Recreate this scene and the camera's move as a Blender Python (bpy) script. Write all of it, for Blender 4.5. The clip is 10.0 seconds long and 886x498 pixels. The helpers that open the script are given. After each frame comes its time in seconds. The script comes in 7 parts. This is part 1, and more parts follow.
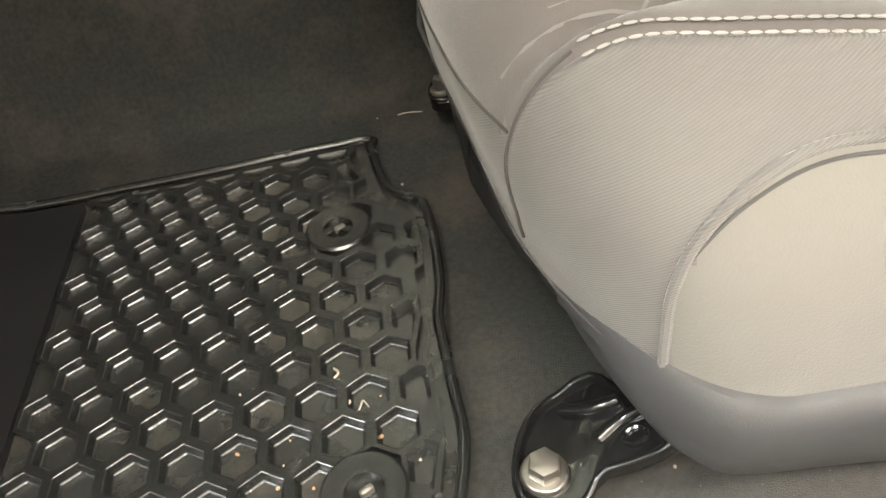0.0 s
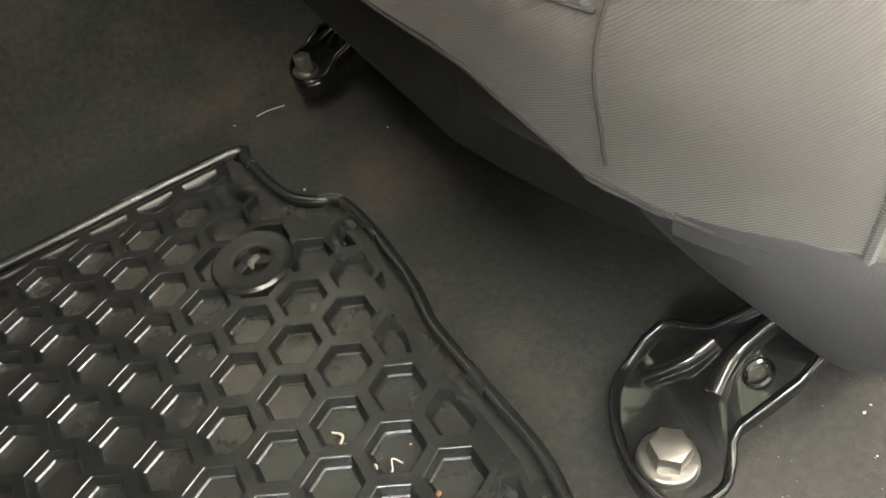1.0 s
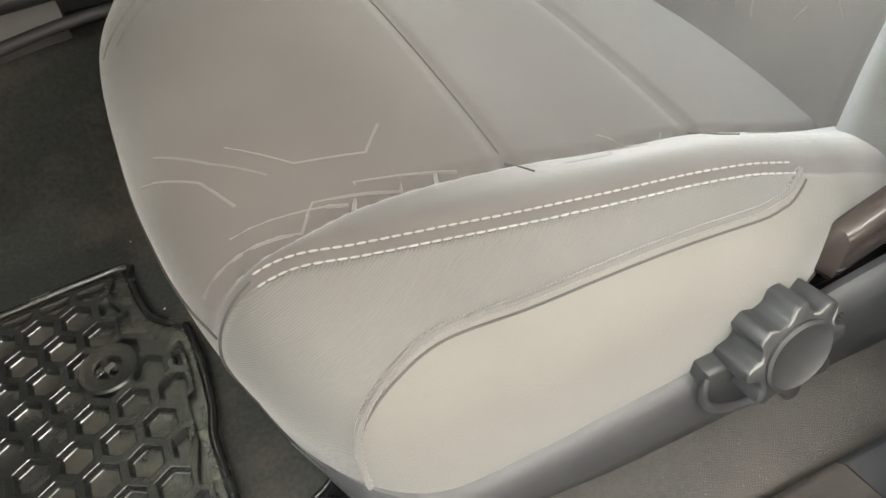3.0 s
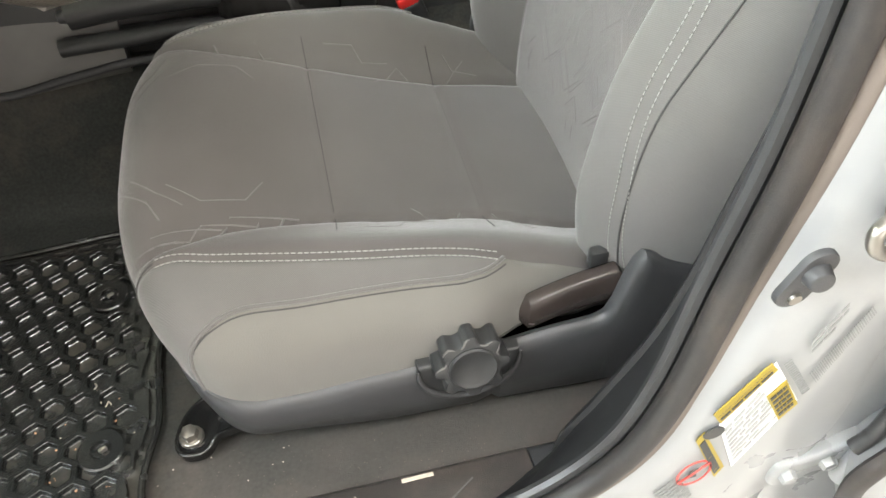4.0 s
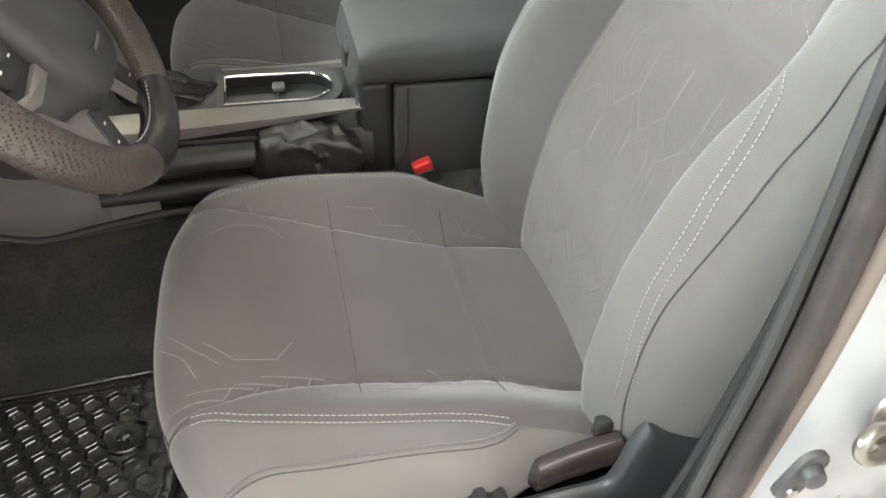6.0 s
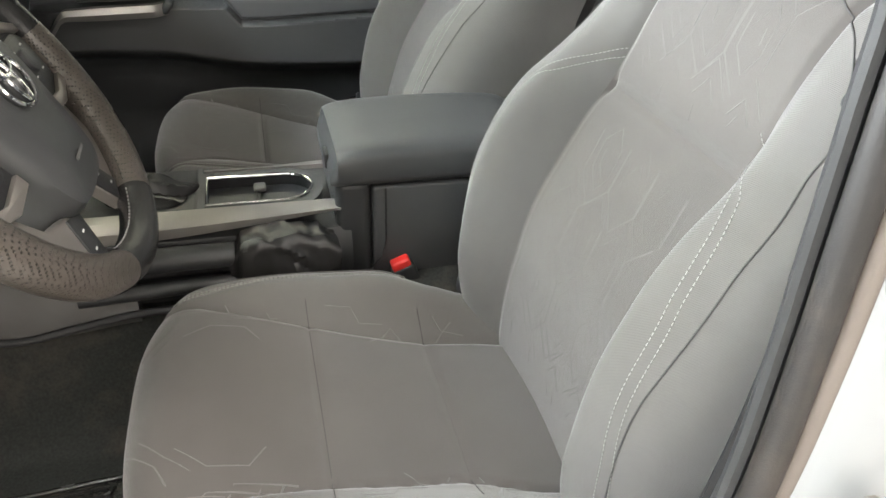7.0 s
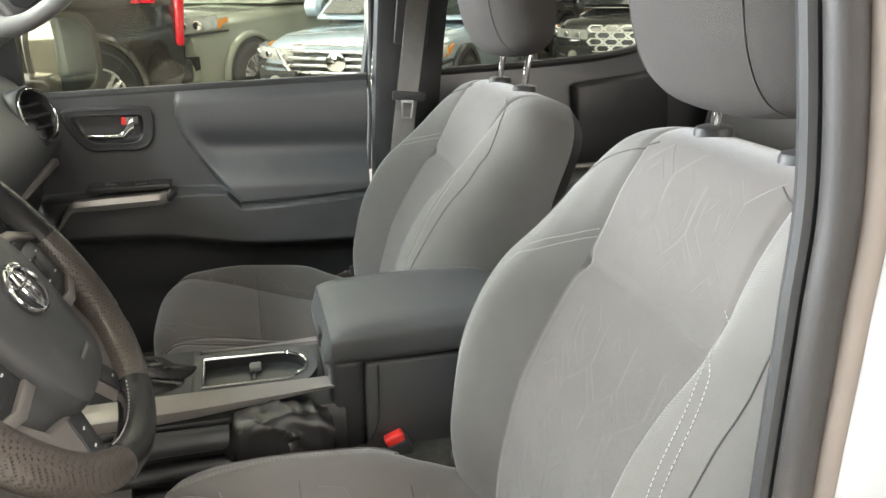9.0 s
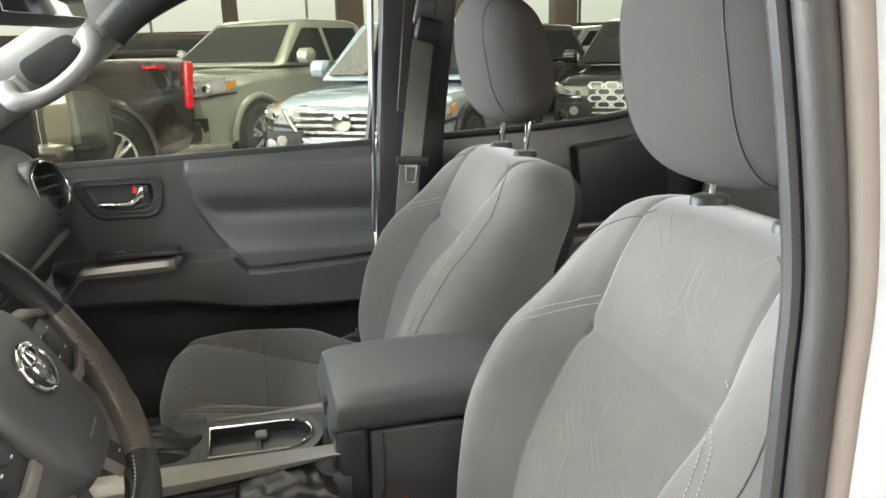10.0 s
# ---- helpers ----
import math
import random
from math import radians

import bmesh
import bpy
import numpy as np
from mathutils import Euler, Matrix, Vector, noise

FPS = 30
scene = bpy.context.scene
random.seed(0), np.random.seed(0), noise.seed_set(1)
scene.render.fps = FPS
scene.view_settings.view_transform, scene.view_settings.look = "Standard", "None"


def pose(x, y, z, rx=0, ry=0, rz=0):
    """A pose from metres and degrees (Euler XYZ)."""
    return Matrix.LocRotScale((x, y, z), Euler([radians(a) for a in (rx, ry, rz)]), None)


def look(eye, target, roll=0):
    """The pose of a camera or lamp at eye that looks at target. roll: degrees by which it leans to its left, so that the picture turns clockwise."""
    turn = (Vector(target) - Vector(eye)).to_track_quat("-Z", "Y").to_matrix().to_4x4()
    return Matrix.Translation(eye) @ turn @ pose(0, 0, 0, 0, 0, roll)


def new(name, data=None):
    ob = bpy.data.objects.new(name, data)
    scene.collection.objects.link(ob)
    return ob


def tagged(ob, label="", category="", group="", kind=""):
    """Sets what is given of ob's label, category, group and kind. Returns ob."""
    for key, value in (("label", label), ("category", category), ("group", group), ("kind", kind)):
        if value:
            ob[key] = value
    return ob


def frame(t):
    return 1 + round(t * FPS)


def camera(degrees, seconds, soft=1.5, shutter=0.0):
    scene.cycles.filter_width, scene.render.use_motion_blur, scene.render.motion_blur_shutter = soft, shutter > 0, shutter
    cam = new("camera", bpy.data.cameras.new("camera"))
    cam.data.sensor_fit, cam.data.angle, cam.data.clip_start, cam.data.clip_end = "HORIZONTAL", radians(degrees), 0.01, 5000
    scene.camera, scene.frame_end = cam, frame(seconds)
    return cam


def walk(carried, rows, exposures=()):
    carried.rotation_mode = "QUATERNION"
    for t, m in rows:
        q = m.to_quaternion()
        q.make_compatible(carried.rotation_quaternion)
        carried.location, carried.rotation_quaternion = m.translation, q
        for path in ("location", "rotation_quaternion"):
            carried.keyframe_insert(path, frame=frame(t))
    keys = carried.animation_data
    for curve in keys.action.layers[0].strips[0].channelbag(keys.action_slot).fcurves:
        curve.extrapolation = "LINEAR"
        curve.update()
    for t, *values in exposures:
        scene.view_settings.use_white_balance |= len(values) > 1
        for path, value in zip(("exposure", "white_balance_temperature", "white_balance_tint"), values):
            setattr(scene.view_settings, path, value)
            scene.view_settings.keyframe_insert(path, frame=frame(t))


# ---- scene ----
cam = camera(62.1, 10.0)
PATH = [
    (0, (0.483, 0.041, 0.352), (0.52, 1.471, -1.046), -9.2),
    (0.2, (0.478, 0.062, 0.34), (0.675, 1.46, -1.077), -9.7),
    (0.5, (0.443, 0.08, 0.312), (0.815, 1.44, -1.107), -10.0),
    (1, (0.405, 0.127, 0.29), (0.949, 1.397, -1.156), -11.1),
    (1.5, (0.4, 0.148, 0.304), (1.01, 1.39, -1.141), -10.9),
    (2, (0.416, 0.134, 0.31), (1.041, 1.378, -1.126), -9.3),
    (2.5, (0.456, 0.09, 0.354), (1.034, 1.353, -1.085), -7.7),
    (2.7, (0.486, 0.062, 0.402), (1.053, 1.331, -1.035), -6.2),
    (3, (0.544, 0.028, 0.464), (1.043, 1.287, -1.008), -5.6),
    (3.2, (0.584, -0.005, 0.502), (1.038, 1.255, -0.983), -4.8),
    (4.3, (0.713, -0.253, 0.716), (0.935, 1.081, -0.758), -2.2),
    (4.5, (0.699, -0.288, 0.734), (0.933, 1.059, -0.726), -1.4),
    (5, (0.687, -0.302, 0.746), (0.946, 1.097, -0.659), -0.5),
    (5.2, (0.691, -0.266, 0.743), (0.956, 1.157, -0.636), -0.6),
    (5.5, (0.674, -0.212, 0.739), (0.977, 1.249, -0.593), 0.3),
    (5.7, (0.663, -0.184, 0.74), (0.993, 1.297, -0.563), 0.7),
    (6.8, (0.672, -0.183, 0.759), (1.089, 1.435, -0.34), 1.4),
    (7, (0.673, -0.186, 0.76), (1.103, 1.455, -0.298), 1.3),
    (7.5, (0.673, -0.197, 0.774), (1.125, 1.505, -0.173), 0.8),
    (8, (0.676, -0.206, 0.788), (1.139, 1.544, -0.064), 0.1),
    (8.5, (0.677, -0.209, 0.794), (1.152, 1.578, 0.03), -0.3),
    (9, (0.677, -0.21, 0.801), (1.16, 1.607, 0.12), -0.7),
    (9.5, (0.676, -0.213, 0.809), (1.162, 1.629, 0.201), -1.1),
    (10, (0.679, -0.219, 0.823), (1.16, 1.645, 0.281), -1.6),
]
walk(cam, [(t, look(eye, target, roll)) for t, eye, target, roll in PATH],
     exposures=[(0.0, 1.15, 7000, 10), (0.5, 1.0, 6900, 9), (1.5, 1.15, 6850, 9), (2.5, 1.02, 6800, 9), (3.0, 0.86, 6650, 9), (4.5, 0.42, 6450, 9), (5.5, 0.44, 6450, 9), (7.0, 0.52, 6450, 10), (9.0, 0.48, 6500, 10), (10.0, 0.38, 6500, 10)])
# ==== end camera

# ---------------------------------------------------------------- world and light
world = bpy.data.worlds.new("world")
scene.world = world
world.use_nodes = True
wn = world.node_tree
sky = wn.nodes.new("ShaderNodeTexSky")
sky.sky_type = 'NISHITA'
sky.sun_disc = False
sky.sun_elevation = radians(34)
sky.sun_rotation = radians(155)
wn.nodes["Background"].inputs[1].default_value = 0.12
wn.links.new(sky.outputs[0], wn.nodes["Background"].inputs[0])
GROUND = -0.62


def area(name, at, to, sx, sy, power, color=(1, 1, 1)):
    d = bpy.data.lights.new(name, 'AREA')
    d.shape, d.size, d.size_y, d.energy, d.color = 'RECTANGLE', sx, sy, power, color
    ob = new(name, d)
    ob.matrix_world = look(at, to)
    return ob


# assumed lamps out of view: shop front daylight behind the camera, rows of ceiling lights
area("daylight_shop_front", (3.4, -5.6, 1.7), (0.4, 0.6, 0.4), 6.5, 2.0, 165, (1.0, 0.93, 0.85))
# added fill lamp that brightens the passenger seat; no window stands there
area("fill_light_passenger", (-6.8, 4.4, 1.8), (0.8, 1.0, 0.5), 8.0, 2.4, 2900, (0.92, 0.97, 1.0))
area("daylight_far_windows", (3.0, 21.0, 2.0), (3.0, 0, 1.0), 18.0, 3.0, 280, (1.0, 1.0, 1.0))
area("ceiling_strip_light_near", (1.5, -1.3, 3.35), (1.5, -1.3, 0), 5.0, 0.4, 165, (1.0, 0.96, 0.90))
area("ceiling_strip_light_mid", (1.0, 4.6, 3.35), (1.0, 4.6, 0), 11.0, 0.6, 165, (1.0, 0.96, 0.9))
area("ceiling_strip_light_far", (2.0, 9.5, 3.35), (2.0, 9.5, 0), 12.0, 0.8, 160, (1.0, 0.97, 0.92))

# added fill lamp, unseen, that reaches the backrests through the windscreen
area("fill_light_windscreen", (-3.0, 0.9, 3.35), (-3.0, 0.9, 0), 1.2, 7.0, 950, (0.86, 0.945, 1.0))

# ---------------------------------------------------------------- materials


def rgb(c):
    return (c, c, c, 1) if isinstance(c, (int, float)) else (*c, 1)


def material(name, color, rough=0.5, metal=0.0, coat=0.0, spread=0.25, scale=14.0, grain=None, bump=0.0, bump_scale=900.0,
             stain=None, stain_amount=0.0, stain_scale=5.0, spec=0.5, rough_var=0.08, detail=6.0):
    """Principled surface with colour variation at two scales, an optional stain colour and a fine relief."""
    m = bpy.data.materials.new(name)
    m.use_nodes = True
    t = m.node_tree
    b = t.nodes["Principled BSDF"]
    b.inputs["Metallic"].default_value = metal
    b.inputs["Coat Weight"].default_value = coat
    b.inputs["Specular IOR Level"].default_value = spec
    tc = t.nodes.new("ShaderNodeTexCoord")
    co = tc.outputs["Object"]

    def node(kind, **kw):
        n = t.nodes.new(kind)
        for k, v in kw.items():
            n.inputs[k].default_value = v
        return n

    big = node("ShaderNodeTexNoise", Scale=scale, Detail=detail)
    t.links.new(co, big.inputs["Vector"])
    ramp = t.nodes.new("ShaderNodeMix")
    ramp.data_type = 'RGBA'
    c = rgb(color)
    ramp.inputs["A"].default_value = tuple(v * (1 - spread) for v in c[:3]) + (1,)
    ramp.inputs["B"].default_value = tuple(min(1, v * (1 + spread)) for v in c[:3]) + (1,)
    t.links.new(big.outputs["Fac"], ramp.inputs["Factor"])
    col = ramp.outputs["Result"]
    if stain is not None:
        sn = node("ShaderNodeTexNoise", Scale=stain_scale, Detail=8.0, Roughness=0.7)
        t.links.new(co, sn.inputs["Vector"])
        cr = t.nodes.new("ShaderNodeValToRGB")
        cr.color_ramp.elements[0].position, cr.color_ramp.elements[1].position = 0.5, 0.72
        t.links.new(sn.outputs["Fac"], cr.inputs["Fac"])
        am = t.nodes.new("ShaderNodeMath")
        am.operation = 'MULTIPLY'
        am.inputs[1].default_value = stain_amount
        t.links.new(cr.outputs["Color"], am.inputs[0])
        mx = t.nodes.new("ShaderNodeMix")
        mx.data_type = 'RGBA'
        mx.inputs["B"].default_value = rgb(stain)
        t.links.new(am.outputs[0], mx.inputs["Factor"])
        t.links.new(col, mx.inputs["A"])
        col = mx.outputs["Result"]
    t.links.new(col, b.inputs["Base Color"])
    rv = t.nodes.new("ShaderNodeMapRange")
    rv.inputs["To Min"].default_value, rv.inputs["To Max"].default_value = max(0, rough - rough_var), min(1, rough + rough_var)
    t.links.new(big.outputs["Fac"], rv.inputs["Value"])
    t.links.new(rv.outputs["Result"], b.inputs["Roughness"])
    if bump:
        if grain == "ribs":
            wv = node("ShaderNodeTexWave", Scale=bump_scale, Distortion=0.0)
            wv.bands_direction = 'DIAGONAL'
            mp = node("ShaderNodeMapping", Scale=(-0.5, 0.5, 1.0))
            t.links.new(co, mp.inputs["Vector"])
            t.links.new(mp.outputs["Vector"], wv.inputs["Vector"])
            src = wv.outputs["Fac"]
            shade = node("ShaderNodeMapRange")
            shade.inputs["To Min"].default_value, shade.inputs["To Max"].default_value = 0.90, 1.08
            tone = t.nodes.new("ShaderNodeVectorMath")
            tone.operation = 'MULTIPLY'
            t.links.new(src, shade.inputs["Value"])
            t.links.new(col, tone.inputs[0])
            t.links.new(shade.outputs["Result"], tone.inputs[1])
            t.links.new(tone.outputs[0], b.inputs["Base Color"])
        elif grain == "twill":
            wv = node("ShaderNodeTexWave", Scale=bump_scale, Distortion=0.0)
            wv.bands_direction = 'DIAGONAL'
            src = wv.outputs["Fac"]
            mp = node("ShaderNodeMapping", Scale=(-1.0, 1.0, 1.0))
            t.links.new(co, mp.inputs["Vector"])
            t.links.new(mp.outputs["Vector"], wv.inputs["Vector"])
        elif grain == "holes":
            vo = node("ShaderNodeTexVoronoi", Scale=bump_scale, Randomness=0.0)
            t.links.new(co, vo.inputs["Vector"])
            shade = node("ShaderNodeMapRange")
            shade.inputs["From Min"].default_value, shade.inputs["From Max"].default_value = 0.20, 0.36
            shade.inputs["To Min"].default_value, shade.inputs["To Max"].default_value = 0.12, 1.0
            tone = t.nodes.new("ShaderNodeVectorMath")
            tone.operation = 'MULTIPLY'
            t.links.new(vo.outputs["Distance"], shade.inputs["Value"])
            t.links.new(col, tone.inputs[0])
            t.links.new(shade.outputs["Result"], tone.inputs[1])
            t.links.new(tone.outputs[0], b.inputs["Base Color"])
            src = shade.outputs["Result"]
        elif grain == "weave":
            vo = node("ShaderNodeTexVoronoi", Scale=bump_scale)
            t.links.new(co, vo.inputs["Vector"])
            src = vo.outputs["Distance"]
        else:
            nz = node("ShaderNodeTexNoise", Scale=bump_scale, Detail=3.0)
            t.links.new(co, nz.inputs["Vector"])
            src = nz.outputs["Fac"]
        bp = node("ShaderNodeBump", Strength=bump, Distance=0.002)
        t.links.new(src, bp.inputs["Height"])
        t.links.new(bp.outputs["Normal"], b.inputs["Normal"])
    return m


FABRIC = material("bolster_fabric", (0.122, 0.115, 0.109), 0.92, spread=0.10, scale=30, grain="ribs", bump=0.22, bump_scale=500, spec=0.2)
# darker twill of the head restraints; shade is put into its colour
FABRIC_HEAD_SHADED = material("shaded_head_restraint_fabric", (0.070, 0.065, 0.062), 0.92, spread=0.10, scale=30, grain="twill", bump=0.30, bump_scale=270, spec=0.2)
FABRIC_INSERT = material("insert_fabric", (0.096, 0.087, 0.082), 0.92, spread=0.16, scale=16, grain="weave", bump=0.16, bump_scale=1500, spec=0.2)
FABRIC_SIDE = material("side_fabric", (0.146, 0.138, 0.125), 0.9, spread=0.08, scale=18, grain="weave", bump=0.12, bump_scale=900, spec=0.2)
FABRIC_LINE = material("pattern_thread", (0.140, 0.132, 0.127), 0.9, spread=0.1, scale=60, spec=0.2)
FABRIC_LINE_LOW = material("cushion_pattern_thread", (0.142, 0.134, 0.129), 0.9, spread=0.1, scale=60, spec=0.2)
for cloth, weight in ((FABRIC, 0.30), (FABRIC_INSERT, 0.42), (FABRIC_SIDE, 0.25), (FABRIC_LINE_LOW, 0.42)):
    shader = cloth.node_tree.nodes["Principled BSDF"]
    shader.inputs["Sheen Weight"].default_value = weight
    shader.inputs["Sheen Roughness"].default_value = 0.45
THREAD = material("stitch_thread", (0.29, 0.282, 0.268), 0.8, spread=0.15, scale=80)
THREAD_DARK = material("dark_thread", (0.055, 0.052, 0.050), 0.85, spread=0.1, scale=80)
PLASTIC = material("black_trim_plastic", (0.031, 0.0315, 0.032), 0.36, spread=0.25, scale=20, bump=0.14, bump_scale=1500)
PLASTIC_SOFT = material("soft_black_vinyl", (0.056, 0.0565, 0.057), 0.38, spec=0.6, spread=0.2, scale=12, bump=0.22, bump_scale=1300)
PLASTIC_SHIELD = material("charcoal_shield_plastic", (0.050, 0.050, 0.052), 0.42, spread=0.2, scale=16, bump=0.18, bump_scale=1600)
PLASTIC_GREY = material("worn_grey_plastic", (0.13, 0.125, 0.12), 0.45, spread=0.2, scale=25, bump=0.1, bump_scale=1200)
CARPET = material("dark_carpet", (0.046, 0.048, 0.045), 0.98, spread=0.5, scale=260, bump=0.6, bump_scale=1300, stain=(0.15, 0.118, 0.095),
                  stain_amount=0.45, stain_scale=7, spec=0.1)
# pocket floors lighter than the ribs: dust, and sheen put into the colour
MAT_POCKET = material("dust_sheen_pocket_rubber", (0.030, 0.031, 0.029), 0.24, spread=0.30, scale=24, spec=1.0, bump=0.08, bump_scale=900, stain=(0.19, 0.155, 0.12),
                      stain_amount=0.3, stain_scale=9)
MAT_RUBBER = material("mat_rubber", (0.015, 0.016, 0.0155), 0.25, spread=0.25, scale=30, spec=1.0, bump=0.10, bump_scale=900, stain=(0.10, 0.08, 0.064),
                      stain_amount=0.22, stain_scale=9, rough_var=0.1)
SCUFF = material("scuff_plate_plastic", (0.050, 0.044, 0.041), 0.42, spread=0.3, scale=18, bump=0.2, bump_scale=800, stain=(0.13, 0.105, 0.09),
                 stain_amount=0.6, stain_scale=12)
RUBBER = material("door_seal_rubber", (0.022, 0.020, 0.019), 0.50, spread=0.2, scale=18, bump=0.1, bump_scale=700, stain=(0.12, 0.09, 0.07), stain_amount=0.3, stain_scale=8)
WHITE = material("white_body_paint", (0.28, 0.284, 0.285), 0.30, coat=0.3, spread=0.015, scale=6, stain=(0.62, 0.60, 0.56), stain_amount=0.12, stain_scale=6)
SILVER = material("satin_silver_trim", (0.34, 0.32, 0.30), 0.36, metal=0.7, spread=0.1, scale=40)
SILVER_WARM = material("smoked_silver_trim", (0.34, 0.31, 0.285), 0.34, metal=0.6, spread=0.1, scale=40)
CHROME = material("chrome", (0.80, 0.80, 0.80), 0.08, metal=1.0, spread=0.03, scale=10, rough_var=0.03)
SEAL_LIP = material("faded_seal_lip", (0.155, 0.130, 0.112), 0.6, spread=0.12, scale=14, bump=0.1, bump_scale=700)
DOOR_SKIN = material("door_panel_vinyl", (0.072, 0.074, 0.076), 0.33, spec=1.0, spread=0.18, scale=9, bump=0.2, bump_scale=1300)
STEEL = material("zinc_plated_steel", (0.33, 0.31, 0.28), 0.36, metal=0.9, spread=0.15, scale=60, bump=0.1, bump_scale=300)
BLACK_STEEL = material("painted_black_steel", (0.010, 0.010, 0.010), 0.16, spread=0.3, scale=60, bump=0.05, bump_scale=400, coat=0.4)
LEATHER = material("black_leather", (0.020, 0.019, 0.0185), 0.24, spread=0.3, scale=25, grain="weave", bump=0.12, bump_scale=700)
LEATHER_PERF = material("perforated_grey_leather", (0.080, 0.068, 0.058), 0.30, spread=0.2, scale=25, grain="holes", bump=0.5, bump_scale=330)
RED = material("red_button", (0.75, 0.035, 0.03), 0.35, spread=0.08, scale=30)
LEVER = material("brown_black_lever_plastic", (0.038, 0.030, 0.027), 0.24, spread=0.2, scale=30, bump=0.05, bump_scale=900)
BELT = material("seat_belt_webbing", (0.22, 0.205, 0.19), 0.85, spread=0.2, scale=40, grain="twill", bump=0.4, bump_scale=300)
MIRROR = material("mirror_glass", (0.85, 0.85, 0.85), 0.03, metal=1.0, spread=0.01, rough_var=0.01)
LABEL_WHITE = material("label_white", (0.78, 0.78, 0.76), 0.5, spread=0.03)
LABEL_YELLOW = material("label_yellow", (0.34, 0.25, 0.02), 0.5, spread=0.06)
LABEL_BLACK = material("label_black", (0.03, 0.03, 0.03), 0.5, spread=0.1)
LABEL_GREY = material("label_grey", (0.21, 0.215, 0.21), 0.5, spread=0.1)
LABEL_PALE = material("label_pale_print", (0.36, 0.365, 0.36), 0.5, spread=0.1)
LABEL_RED = material("label_red", (0.55, 0.06, 0.05), 0.5, spread=0.1)
CRUMB = material("pale_crumb", (0.55, 0.48, 0.40), 0.9, spread=0.3, scale=200)
CRUMB_TAN = material("orange_crumb", (0.36, 0.20, 0.11), 0.9, spread=0.3, scale=200)
HEADLINER = material("headliner_cloth", (0.42, 0.41, 0.39), 0.95, spread=0.06, scale=60, bump=0.2, bump_scale=900)


def glass_material(name, tint=(0.92, 0.95, 0.94), rough=0.0):
    m = bpy.data.materials.new(name)
    m.use_nodes = True
    t = m.node_tree
    t.nodes.remove(t.nodes["Principled BSDF"])
    tr, gl, mx = t.nodes.new("ShaderNodeBsdfTransparent"), t.nodes.new("ShaderNodeBsdfGlossy"), t.nodes.new("ShaderNodeMixShader")
    fr = t.nodes.new("ShaderNodeFresnel")
    fr.inputs["IOR"].default_value = 1.45
    tr.inputs["Color"].default_value = rgb(tint)
    gl.inputs["Roughness"].default_value = rough
    gl.inputs["Color"].default_value = (0.9, 0.9, 0.9, 1)
    t.links.new(fr.outputs[0], mx.inputs[0])
    t.links.new(tr.outputs[0], mx.inputs[1])
    t.links.new(gl.outputs[0], mx.inputs[2])
    t.links.new(mx.outputs[0], t.nodes["Material Output"].inputs["Surface"])
    return m


GLASS = glass_material("window_glass", (0.84, 0.85, 0.765))
# blacker copy of the trim plastic: shade is put into its colour
TRIM_SHADE_BLACK = material("shade_black_trim", (0.012, 0.012, 0.0125), 0.45, spread=0.2, scale=18, bump=0.12, bump_scale=1500)
TRIM_GREY = material("light_grey_pillar_trim", (0.16, 0.157, 0.152), 0.36, spread=0.1, scale=10, bump=0.15, bump_scale=1200)

# ---------------------------------------------------------------- mesh helpers


def finish(me, mat, sharp=38):
    for p in me.polygons:
        p.use_smooth = True
    me.set_sharp_from_angle(angle=radians(sharp))
    if mat is not None:
        me.materials.append(mat)
    return me


def part(name, bm, mat, parent=None, label="", sharp=38):
    """Links a bmesh as one mesh object under a thing or a part."""
    bmesh.ops.recalc_face_normals(bm, faces=bm.faces)
    me = bpy.data.meshes.new(name)
    bm.to_mesh(me)
    bm.free()
    ob = new(name, finish(me, mat, sharp))
    if parent is not None:
        ob.parent = parent
    if label:
        ob["label"] = label
    return ob


def thing(name, label, category, group="", kind="", at=(0, 0, 0)):
    ob = new(name)
    ob.empty_display_size = 0.05
    ob.location = at
    return tagged(ob, label, category, group, kind)


def bm_join(*bms):
    out = bmesh.new()
    for b in bms:
        me = bpy.data.meshes.new("tmp")
        b.to_mesh(me)
        b.free()
        out.from_mesh(me)
        bpy.data.meshes.remove(me)
    return out


def box(center, size, bevel=0.004, seg=2, turn=None):
    """A bevelled block; turn: Euler degrees."""
    bm = bmesh.new()
    bmesh.ops.create_cube(bm, size=1)
    bmesh.ops.scale(bm, vec=size, verts=bm.verts)
    if bevel:
        bmesh.ops.bevel(bm, geom=bm.edges[:], offset=min(bevel, min(size) * 0.45), segments=seg, profile=0.5, affect='EDGES')
    m = pose(*center, *(turn or (0, 0, 0)))
    bmesh.ops.transform(bm, matrix=m, verts=bm.verts)
    return bm


def cyl(a, b, r, r2=None, n=24, bevel=0.0):
    a, b = Vector(a), Vector(b)
    bm = bmesh.new()
    bmesh.ops.create_cone(bm, cap_ends=True, segments=n, radius1=r, radius2=r if r2 is None else r2, depth=(b - a).length)
    if bevel:
        ed = [e for e in bm.edges if len(e.link_faces) == 2 and any(len(f.verts) > 4 for f in e.link_faces)]
        bmesh.ops.bevel(bm, geom=ed, offset=bevel, segments=2, profile=0.5, affect='EDGES')
    q = (b - a).to_track_quat("Z", "Y").to_matrix().to_4x4()
    bmesh.ops.transform(bm, matrix=Matrix.Translation((a + b) / 2) @ q, verts=bm.verts)
    return bm


